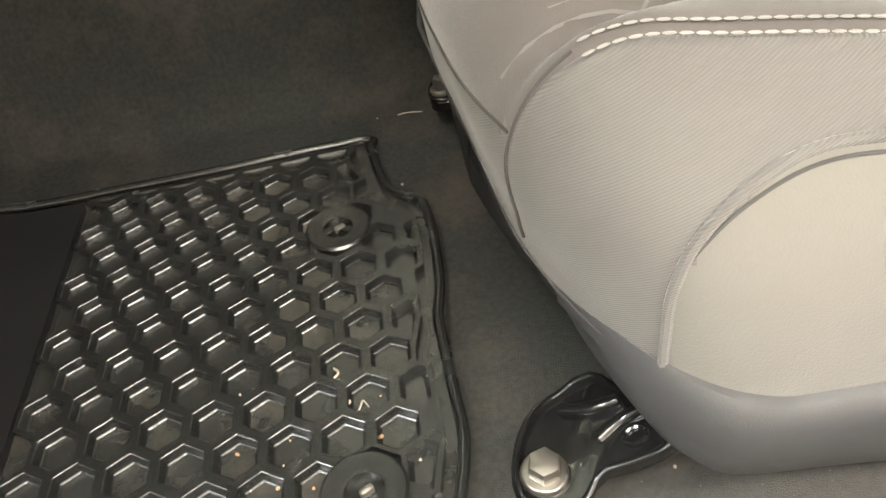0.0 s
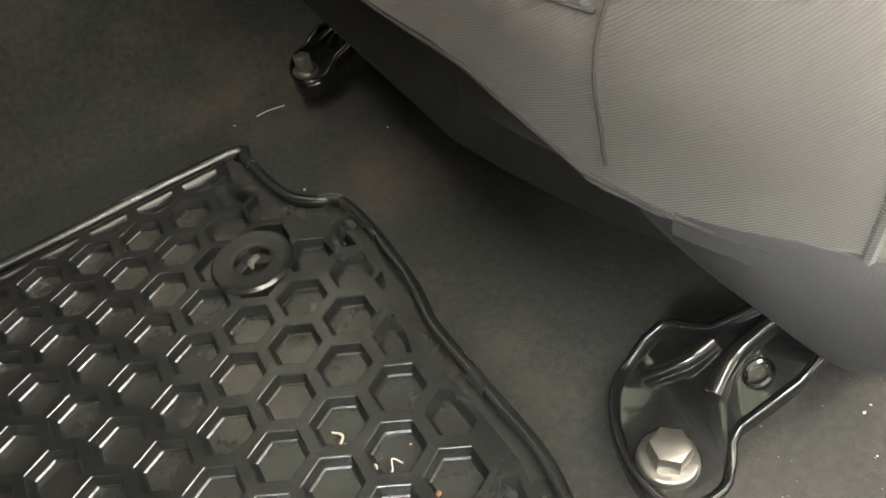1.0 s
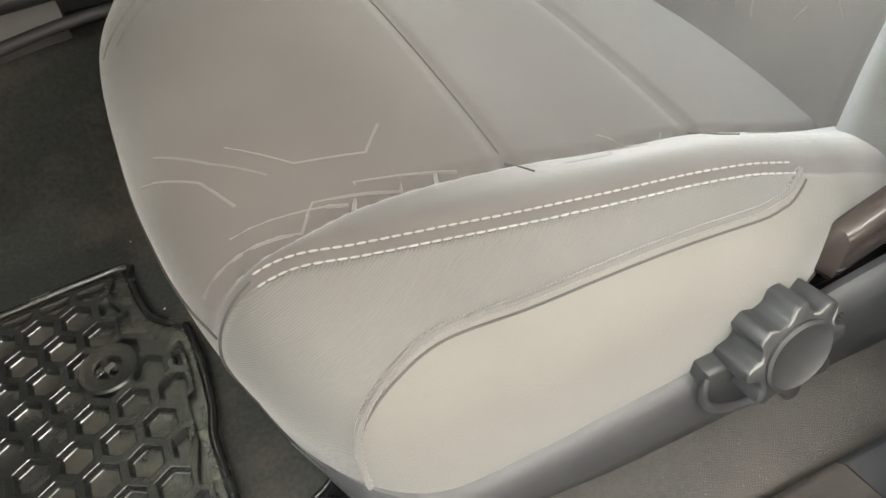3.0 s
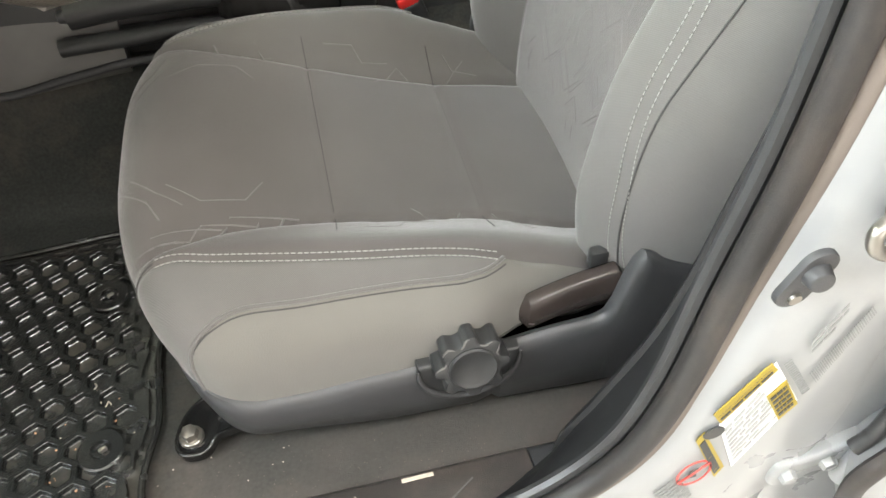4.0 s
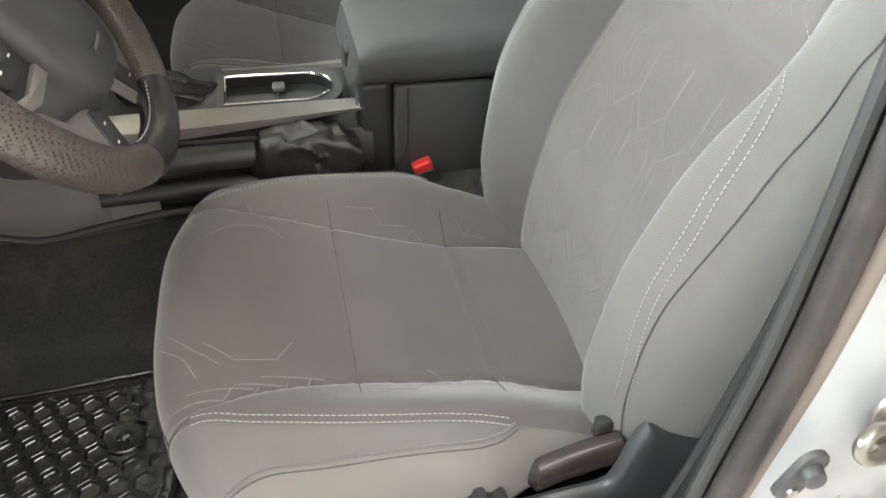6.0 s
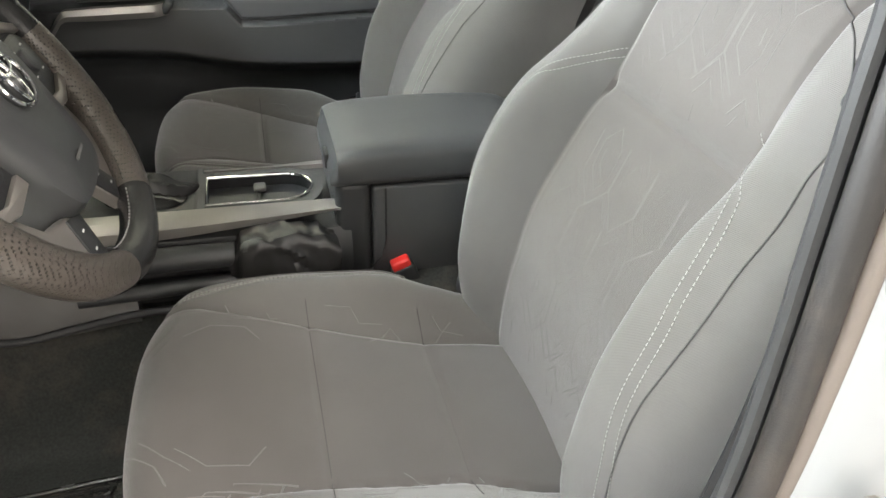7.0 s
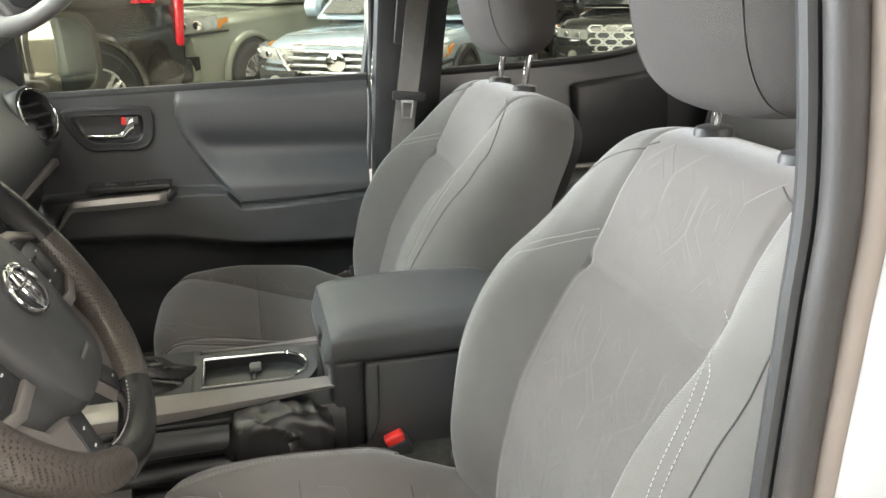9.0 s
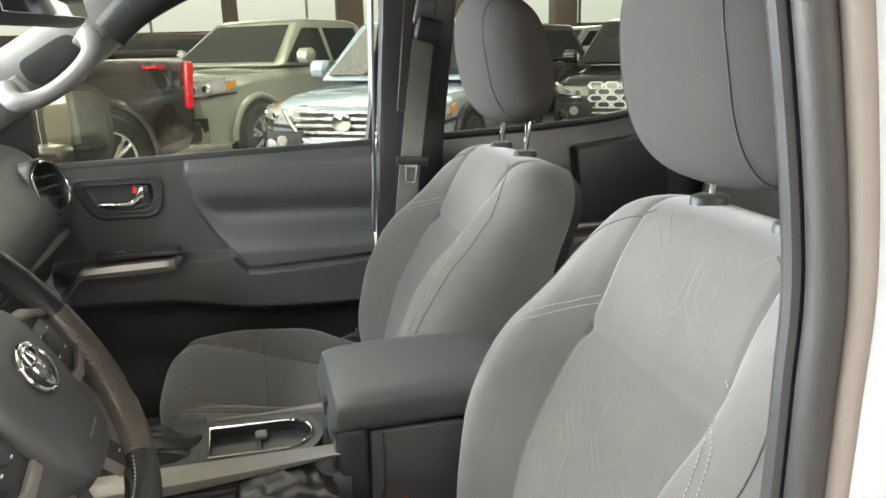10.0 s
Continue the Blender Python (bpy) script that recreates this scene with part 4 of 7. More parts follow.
    for gx, gy in grommets:
        w = [2 * math.pi * i / 36 for i in range(36)]
        part("grommet", loft([[(gx + r * math.cos(a), gy + r * math.sin(a), z) for a in w] for r, z in
                              ((0.0235, 0.003), (0.0232, 0.0105), (0.0215, 0.0120), (0.0165, 0.0112), (0.0125, 0.0118), (0.0105, 0.0112), (0.0098, 0.006), (0.001, 0.0055))]), MAT_RUBBER, mat, "round fixing grommet")
        part("fixing_hook", box((gx + 0.001, gy + 0.001, 0.0085), (0.008, 0.0042, 0.006), 0.0015, 2, (0, 0, 25)), STEEL, mat, "metal fixing hook")
    # smooth front of the mat, without cells; its shade is put into the black
    part("smooth_front", sheet(lambda x, v: bend(Vector((x, (0.142 + 0.05 * smoothstep(0.06, -0.01, x)) * (1 - v) + (0.512 - 0.05 * smoothstep(0.10, -0.01, x)) * v, 0.0098))), [0.226 - 0.0147 * i for i in range(17)], [i / 8 for i in range(9)], (0, 0, -0.006)), TRIM_SHADE_BLACK, mat, "smooth front part, blackened with its shade")
    # moulded strip with small marks along the door side
    part("moulded_strip", box((0.318, 0.158, 0.0055 + toe_rise(0.318)), (0.125, 0.022, 0.004), 0.001, 1, (0, 8, 1)), MAT_RUBBER, mat)
    for i in range(5):
        part("moulded_mark", box((0.275 + 0.021 * i, 0.158, 0.0080 + toe_rise(0.275 + 0.021 * i)), (0.009, 0.009, 0.0012), 0.0004, 1, (0, 0, 10 + 35 * i)), MAT_RUBBER, mat)
    return mat


floor_mat()

# scuff plate along the door sill
SILL = [(0.129, -0.004), (0.126, 0.018), (0.120, 0.024), (0.095, 0.029), (0.066, 0.036), (0.050, 0.036), (0.046, 0.020), (0.050, -0.01)]


def sill_ring(x, drop=0.0):
    return [(x, y, z - drop) for y, z in SILL]


sill = tagged(part("door_sill", loft([sill_ring(-0.35 + (0.832 + 0.35) * i / 30) for i in range(31)]), SCUFF), "dusty dark plastic scuff plate along the door sill", "door sill", kind="structure")
tagged(part("sill_trim", loft([[(x, y if y > 0.06 else y + 0.012, z) for x, y, z in sill_ring(0.834 + 0.085 * i / 8, 0.0015)] for i in range(9)]), PLASTIC_SHIELD), "dark plastic trim between sill plate and centre pillar", "sill trim", kind="structure")
for a, b, w in (((0.700, 0.052, 0.0372), (0.775, 0.104, 0.0285), 0.0010), ((0.575, 0.060, 0.0372), (0.66, 0.090, 0.0315), 0.0008), ((0.40, 0.078, 0.0345), (0.57, 0.118, 0.0252), 0.0007),
                ((0.640, 0.070, 0.036), (0.672, 0.100, 0.0293), 0.0007)):
    part("scratch", tube([a, ((a[0] + b[0]) / 2, (a[1] + b[1]) / 2, (a[2] + b[2]) / 2 + 0.0006), b], w, 5), PLASTIC_GREY, sill, "pale scratch")

# ---------------------------------------------------------------- driver's door opening: seal, pillar, rocker
SEAL = [(-0.35, 0.040, 0.040), (0.20, 0.040, 0.040), (0.55, 0.040, 0.042), (0.70, 0.040, 0.047), (0.79, 0.042, 0.060), (0.849, 0.044, 0.093), (0.888, 0.046, 0.141), (0.911, 0.050, 0.209), (0.929, 0.058, 0.310),
        (0.951, 0.070, 0.40), (0.961, 0.078, 0.48), (0.965, 0.083, 0.56), (0.968, 0.087, 0.63), (0.969, 0.090, 0.70), (0.958, 0.098, 0.80), (0.941, 0.107, 0.90), (0.912, 0.116, 1.00), (0.85, 0.128, 1.09), (0.78, 0.135, 1.15), (0.60, 0.14, 1.19), (0.2, 0.14, 1.19)]
seal_path = smooth_path(SEAL, 8)
seal = thing("door_seal", "brownish black rubber door seal round the driver's opening", "door seal", kind="structure")
part("seal_bulb", tube(seal_path, 0.0105, 14, up=(0, 1, 0)), RUBBER, seal)
inner, outer = [], []
for i, p in enumerate(seal_path):
    d = (seal_path[min(i + 1, len(seal_path) - 1)] - seal_path[max(i - 1, 0)]).normalized()
    out = Vector((d.z, 0, -d.x))
    outer.append(p + out * 0.0160 + Vector((0, 0.004 - 0.27 * max(0.0, p.y - 0.05), 0)))
    inner.append(p - out * 0.0095 + Vector((0, 0.014, 0)))
part("seal_lip", tube(outer, 0.0088, 10, up=(0, 1, 0)), SEAL_LIP, seal, "faded brown outer lip")
part("trim_lip", tube(inner, 0.0060, 8, up=(0, 1, 0)), PLASTIC, seal)


def pillar_trim():
    """Inner cover of the centre pillar: from the seal round a soft edge to the cab side."""
    zs, xs_, ys_ = [p.z for p in seal_path], [p.x for p in seal_path], [p.y for p in seal_path]
    rings = []
    for i in range(48):
        z = 0.045 + 1.06 * i / 47
        j = min(range(len(seal_path)), key=lambda n: abs(zs[n] - z) + (5 if xs_[n] < 0.74 else 0))
        sx, sy = xs_[j], ys_[j]
        ix = lerp_table([(0.0, 0.845), (0.06, 0.850), (0.12, 0.880), (0.20, 0.920), (0.30, 0.950), (0.40, 0.968), (0.50, 0.975), (0.60, 0.975), (0.70, 0.971), (0.80, 0.963), (0.95, 0.942), (1.14, 0.87)], z)
        iy = lerp_table([(0.0, 0.100), (0.20, 0.108), (0.35, 0.120), (1.14, 0.125)], z)
        iy = max(iy, sy + 0.016)
        rings.append([(sx - 0.004, sy + 0.010, z), (sx - 0.008, sy + 0.016, z), (ix + (sx - ix) * 0.45 - 0.004, sy + (iy - sy) * 0.62, z), (ix + 0.003, iy - 0.004, z), (ix, iy, z), (ix + 0.004, iy + 0.005, z), (ix + 0.06, iy + 0.013, z), (1.11, iy + 0.014, z), (1.11, iy - 0.03, z), (sx + 0.02, sy + 0.020, z)])
    return loft(rings)


tagged(part("pillar_trim", pillar_trim(), TRIM_SHADE_BLACK), "black plastic trim of the centre pillar", "pillar trim", kind="structure")
tagged(part("belt_stop", box((0.9745, 0.120, 0.624), (0.008, 0.012, 0.009), 0.0035, 3), PLASTIC), "small black plastic belt stop on the pillar trim", "belt stop")
tagged(part("pillar_clip", box((0.9760, 0.119, 0.604), (0.008, 0.010, 0.006), 0.0026, 2), PLASTIC), "small black plastic clip on the pillar trim", "clip")


def body_side():
    """White painted flange outside the seal, and the rocker below it."""
    rows = []
    for i, p in enumerate(seal_path):
        d = (seal_path[min(i + 1, len(seal_path) - 1)] - seal_path[max(i - 1, 0)]).normalized()
        o = Vector((d.z, 0, -d.x))
        wide = 0.19 - 0.07 * smoothstep(0.06, 0.30, p.z)
        base = Vector((p.x, 0, p.z))
        f = max(0.0, p.y - 0.050)
        rows.append([base + o * a + Vector((0, y + f * max(0.0, 1 - a / 0.10), 0)) for a, y in ((0.0, 0.062), (0.012, 0.050), (0.020, 0.040), (0.032, 0.035), (wide * 0.7, 0.034), (wide, 0.033), (wide + 0.010, 0.036), (wide + 0.016, 0.046), (wide + 0.020, 0.075), (wide + 0.022, 0.10))])
    bm = bmesh.new()
    g = [[bm.verts.new(q) for q in r] for r in rows]
    for a, b in zip(g, g[1:]):
        for j in range(len(a) - 1):
            bm.faces.new((a[j], b[j], b[j + 1], a[j + 1]))
    return bm


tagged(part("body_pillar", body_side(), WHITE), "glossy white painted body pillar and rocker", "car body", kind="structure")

# crumbs, fluff and a pale strip on mat, carpet and sill
rc = random.Random(21)
DUST = material("sandy_dust", (0.19, 0.155, 0.125), 0.95, spread=0.3, scale=200)


def crumb_mesh(r):
    bm = bmesh.new()
    bmesh.ops.create_icosphere(bm, subdivisions=1, radius=r)
    for v in bm.verts:
        v.co *= rc.uniform(0.6, 1.3)
        v.co.z *= 0.6
    return bm


def scatter(name, label, spots, mat, lo, hi):
    bm = bmesh.new()
    for x, y, z in spots:
        c = crumb_mesh(rc.uniform(lo, hi))
        bmesh.ops.translate(c, vec=(x, y, z), verts=c.verts)
        me = bpy.data.meshes.new("tmp")
        c.to_mesh(me)
        c.free()
        bm.from_mesh(me)
        bpy.data.meshes.remove(me)
    tagged(part(name, bm, mat), label, "crumbs", kind="stuff")


scatter("orange_crumbs", "orange crumbs scattered on the rubber mat", [(0.445 - 0.085 * rc.random() ** 1.5, 0.185 + 0.11 * rc.random(), 0.0055) for _ in range(26)], CRUMB_TAN, 0.0006, 0.0016)
scatter("pale_crumbs", "pale crumbs scattered on the carpet and mat", [(rc.uniform(0.47, 0.62), rc.uniform(0.14, 0.24), 0.0015) for _ in range(14)] + [(rc.uniform(0.30, 0.46), rc.uniform(0.19, 0.33), 0.0055) for _ in range(16)]
        + [(rc.uniform(0.25, 0.60), rc.uniform(0.45, 0.62), 0.0025) for _ in range(9)] + [(0.667, 0.112, 0.027), (0.640, 0.090, 0.032), (0.57, 0.118, 0.0255)], CRUMB, 0.0005, 0.0013)
scatter("carpet_dust", "fine sandy dust lying in the carpet beside the sill", [(0.50 + 0.30 * rc.random(), 0.132 + 0.09 * rc.random() ** 1.6, 0.0005) for _ in range(150)], DUST, 0.00025, 0.0005)


def strand(name, label, pts, r=0.0006):
    tagged(part(name, tube(smooth_path(pts, 5), r, 6), CRUMB), label, "fibre")


strand("fluff_strand", "curled pale thread lying in the mat", [(0.418, 0.290, 0.006), (0.424, 0.286, 0.0075), (0.421, 0.281, 0.007), (0.428, 0.280, 0.006), (0.431, 0.285, 0.007), (0.434, 0.281, 0.006)], 0.0004)
strand("fluff_strand", "short pale thread lying in the mat", [(0.412, 0.302, 0.006), (0.418, 0.306, 0.0085), (0.415, 0.312, 0.006)])
strand("loose_string", "pale loose string at the door edge of the mat", [(0.330, 0.158, 0.0095), (0.333, 0.152, 0.0100), (0.345, 0.1535, 0.0100), (0.362, 0.154, 0.0110), (0.370, 0.160, 0.0115), (0.373, 0.172, 0.0115), (0.380, 0.182, 0.0105)], 0.0006)
strand("fluff_strand", "thin pale straw lying on the carpet by the bracket", [(0.477, 0.575, -0.0024), (0.486, 0.5752, -0.0020), (0.498, 0.5735, -0.0024)], 0.00045)
strand("fluff_strand", "curled pale thread on the carpet", [(0.533, 0.140, 0.002), (0.535, 0.147, 0.004), (0.540, 0.150, 0.002)])
tagged(part("pale_strip", box((0.726, 0.1175, 0.0258), (0.030, 0.0045, 0.0010), 0.0003, 1, (-15, 0, 1)), CRUMB), "pale strip on the inner edge of the sill", "paper strip")

# ---------------------------------------------------------------- centre console


def console():
    con = thing("center_console", "black centre console with silver trim and cup holders", "center console")
    # lower body between the seats, with a swept foot rail
    rings = []
    for i in range(34):
        x = 0.18 + 0.60 * i / 33
        rings.append([(x, 0.700, 0.10), (x, 0.702, 0.216), (x, 0.712, 0.242), (x, 0.742, 0.250), (x, 0.888, 0.250), (x, 0.918, 0.242), (x, 0.928, 0.216), (x, 0.930, 0.10)])
    part("console_body", loft(rings), PLASTIC, con)
    rail = smooth_path([(0.16, 0.672, 0.178), (0.28, 0.668, 0.150), (0.34, 0.667, 0.138), (0.42, 0.669, 0.150), (0.50, 0.671, 0.160), (0.60, 0.674, 0.158), (0.78, 0.678, 0.150)], 8)
    part("foot_rail", tube(rail, 0.0055, 10), PLASTIC_SHIELD, con, "dark trim rail")
    pan = []
    for p in [q for q in rail if q.x < 0.50]:
        w = smoothstep(0.46, 0.34, p.x)
        pan.append([(p.x, p.y + 0.002, p.z), (p.x, p.y + 0.012, p.z + 0.030 + 0.02 * w), (p.x, 0.704, p.z + 0.055 + 0.02 * w), (p.x, 0.720, p.z + 0.05), (p.x, 0.720, p.z - 0.03), (p.x, p.y + 0.010, p.z - 0.02)])
    part("side_panel", loft(pan), PLASTIC_GREY, con, "grey lower side panel")
    # top plate and its cup holder well
    z = 0.266
    cup = [(-0.072, -0.042), (0.035, -0.042)] + [(0.035 + 0.042 * math.cos(a), 0.042 * math.sin(a)) for a in [radians(-78 + 13 * i) for i in range(13)]] + [(0.035, 0.042), (-0.072, 0.042)]
    cm = pose(0.658, 0.800, 0)
    outer = []
    for x, y in cup:
        outer.append((max(-0.084, min(0.096, x * 1.20)), max(-0.064, min(0.066, y * 1.50))))
    ring = ring_band(outer, cup, 0.014, cm @ pose(0, 0, z - 0.014))
    part("top_plate", ring, PLASTIC_SHIELD, con, "dark cup holder surround")
    # well and divider take the blacker trim, which stands in for their shade
    well = loft([[cm @ Vector((x * k, y * k, zz)) for x, y in cup] for k, zz in ((1.0, z - 0.001), (0.97, z - 0.055), (0.90, z - 0.062), (0.02, z - 0.062))], cap=False)
    part("cup_well", well, TRIM_SHADE_BLACK, con, "deep cup well, shade put into its black")
    part("cup_rim", tube([cm @ Vector((x, y, z + 0.001)) for x, y in cup], 0.0026, 8, closed=True), CHROME, con, "chrome rim")
    part("cup_tab", box((0.660, 0.824, z - 0.010), (0.018, 0.022, 0.008), 0.003, 2), PLASTIC_GREY, con, "grey cup divider tab")
    part("cup_divider", box((0.657, 0.800, z - 0.034), (0.008, 0.080, 0.045), 0.002, 1), TRIM_SHADE_BLACK, con)
    part("front_plate", box((0.43, 0.812, z - 0.010), (0.29, 0.150, 0.016), 0.004, 2), PLASTIC, con)
    part("bridge", box((0.5745, 0.812, z - 0.0075), (0.010, 0.150, 0.013), 0.002, 2), PLASTIC, con)
    # silver strips along both edges
    for yy, lab in ((0.7235, "satin silver strip"), (0.9005, "satin silver strip")):
        sg = -1 if yy < 0.8 else 1
        ringz = []
        for i in range(30):
            x = 0.24 + 0.535 * i / 29
            tz = z + (0.010 if sg < 0 else -0.010) - 0.016 * smoothstep(0.40, 0.24, x)
            wd = lerp_table([(0.30, 0.036), (0.515, 0.031), (0.658, 0.019), (0.752, 0.008)], x)
            ringz.append([(x, yy + sg * 0.012, tz - wd), (x, yy + sg * 0.013, tz - wd * 0.5), (x, yy + sg * 0.004, tz - 0.004), (x, yy - sg * 0.010, tz), (x, yy - sg * 0.012, tz - 0.008), (x, yy + sg * 0.0, tz - wd)])
        part("trim_strip", loft(ringz), SILVER, con, lab)
    # shifter boot and stick
    rows = []
    for k in range(11):
        u = k / 10
        w, h, zz = 0.062 * (1 - 0.70 * u ** 1.4), 0.048 * (1 - 0.6 * u), z - 0.002 + 0.040 * u
        rows.append([(0.510 - 0.045 * u + w * (1 + 0.10 * math.sin(5 * a + 7 * u)) * math.cos(a), 0.812 + h * (1 + 0.10 * math.sin(4 * a + 5 * u)) * math.sin(a), zz + 0.003 * math.sin(6 * a + 9 * u)) for a in [2 * math.pi * i / 40 for i in range(40)]])
    part("shift_boot", loft(rows), LEATHER, con, "wrinkled black leather boot")
    part("shift_lever", cyl((0.466, 0.812, z + 0.03), (0.425, 0.812, z + 0.10), 0.007), CHROME, con)
    part("shift_knob", tube(smooth_path([(0.430, 0.812, z + 0.09), (0.415, 0.812, z + 0.115), (0.405, 0.812, z + 0.135)], 5), lambda u: 0.013 + 0.010 * math.sin(math.pi * (0.15 + 0.7 * u)), 16), LEATHER, con)
    # storage box with its padded lid
    part("box_front", box((0.785, 0.812, 0.222), (0.050, 0.205, 0.175), 0.012, 4), PLASTIC, con)
    part("box_side", box((0.935, 0.812, 0.190), (0.250, 0.213, 0.225), 0.006, 3), PLASTIC_SOFT, con)
    rows = []
    for i in range(33):
        u = i / 32
        x = 0.754 + 0.308 * u
        e = max(0.0, 1 - abs(2 * u - 1) ** 9) ** (1 / 4)
        hw, top, bot = 0.1065 * (0.86 + 0.14 * e), 0.300 + 0.058 * (0.35 + 0.65 * e) + 0.006 * math.sin(math.pi * u), 0.300
        rows.append([(x, 0.806 + hw * math.copysign(abs(math.cos(a)) ** 0.28, math.cos(a)), (top + bot) / 2 + (top - bot) / 2 * math.copysign(abs(math.sin(a)) ** 0.5, math.sin(a))) for a in [2 * math.pi * j / 48 for j in range(48)]])
    lid = part("armrest_lid", loft(rows), PLASTIC_SOFT, con, "padded black vinyl armrest lid")
    part("lid_latch", box((0.7545, 0.770, 0.322), (0.006, 0.030, 0.022), 0.002, 2), PLASTIC, lid)
    # parking brake: handle tube and its leather gaiter
    part("brake_handle", tube(smooth_path([(0.44, 0.686, 0.222), (0.52, 0.688, 0.228), (0.62, 0.688, 0.228)], 6), 0.017, 16), PLASTIC, con, "ribbed black brake handle")
    part("handle_button", cyl((0.428, 0.686, 0.221), (0.443, 0.686, 0.2225), 0.0075, 0.009, 16, 0.002), PLASTIC_SHIELD, con)
    part("channel_ridge", tube([(0.42, 0.674, 0.188), (0.55, 0.676, 0.192), (0.68, 0.678, 0.192)], 0.011, 12), PLASTIC, con)
    part("brake_tray", box((0.55, 0.690, 0.186), (0.26, 0.030, 0.016), 0.005, 2), PLASTIC, con)
    # seam of the box side panel
    part("panel_seam", tube([(0.828, 0.7045, 0.300), (0.828, 0.7045, 0.215), (0.822, 0.7045, 0.190), (0.806, 0.7045, 0.172), (0.785, 0.7065, 0.165)], 0.0012, 6), LABEL_BLACK, con, "thin black panel gap")
    rows = []
    for i in range(41):
        u = i / 40
        x = 0.612 + 0.145 * u
        hz = 0.013 + 0.027 * smoothstep(0, 0.12, u) * (1 - 0.30 * smoothstep(0.45, 0.9, u)) * (1 - 0.45 * smoothstep(0.9, 1.0, u))
        hy = 0.017 + 0.015 * smoothstep(0, 0.15, u)
        zc = 0.211 + 0.010 * smoothstep(0, 0.3, u)
        ring = []
        for j in range(48):
            a = 2 * math.pi * j / 48
            cy, cz = math.copysign(abs(math.cos(a)) ** 0.55, math.cos(a)), math.copysign(abs(math.sin(a)) ** 0.55, math.sin(a))
            p = Vector((x, 0.690 + hy * cy, zc + hz * cz))
            fold = 0.004 - 0.014 * abs(noise.noise(Vector((x * 34 + p.z * 22, p.y * 24, p.z * 30)))) + noise.noise(Vector((x * 90 - p.z * 60, p.y * 50, 4))) * 0.0014
            k = smoothstep(0.05, 0.30, u)
            ring.append((p.x + 0.004 * k * fold / 0.006, p.y + cy * fold * k, p.z + cz * fold * k))
        rows.append(ring)
    gaiter = part("brake_gaiter", loft(rows), LEATHER, con, "creased black leather gaiter")
    for off in (-0.006, 0.006):
        dashes([Vector((0.62 + 0.075 * i / 12, 0.690 + off, 0.2385 + 0.013 * smoothstep(0.0, 0.35, i / 12) + 0.001)) for i in range(13)], (0, 0, 0), gaiter, "gaiter_stitching", THREAD_DARK)
    return con


con = console()

# belt buckle beside the driver's seat
bk = thing("seat_belt_buckle", "black seat belt buckle with a red release button", "seat belt buckle")
bm_ = placed(box((0, 0, 0), (0.036, 0.024, 0.085), 0.007, 3), pose(0.857, 0.700, 0.132, 0, -20, 0))
part("buckle_body", bm_, PLASTIC, bk)
part("red_button", placed(box((0, 0, 0), (0.029, 0.018, 0.016), 0.004, 3), pose(0.8415, 0.6985, 0.174, 0, -20, 0)), RED, bk, "bright red release button")
part("buckle_stalk", tube(smooth_path([(0.874, 0.706, 0.105), (0.89, 0.705, 0.06), (0.90, 0.70, 0.03)], 5), 0.010, 10), PLASTIC, bk)

# ---------------------------------------------------------------- steering wheel
WC = Vector((0.474, 0.4476, 0.5495))
TILT_W = radians(30.8)
WN = Vector((math.cos(TILT_W), 0, math.sin(TILT_W)))
WU0 = Vector((-math.sin(TILT_W), 0, math.cos(TILT_W)))
TURNED = radians(2)
WY = Vector((0, math.cos(TURNED), 0)) + WU0 * math.sin(TURNED)
WU = WU0 * math.cos(TURNED) - Vector((0, math.sin(TURNED), 0))
WM = frame_of(WC, WY, WU)


def on_wheel(y, u, n):
    """A place on the wheel: y across, u up its face, n out towards the driver."""
    return WC + WY * y + WU * u + WN * n


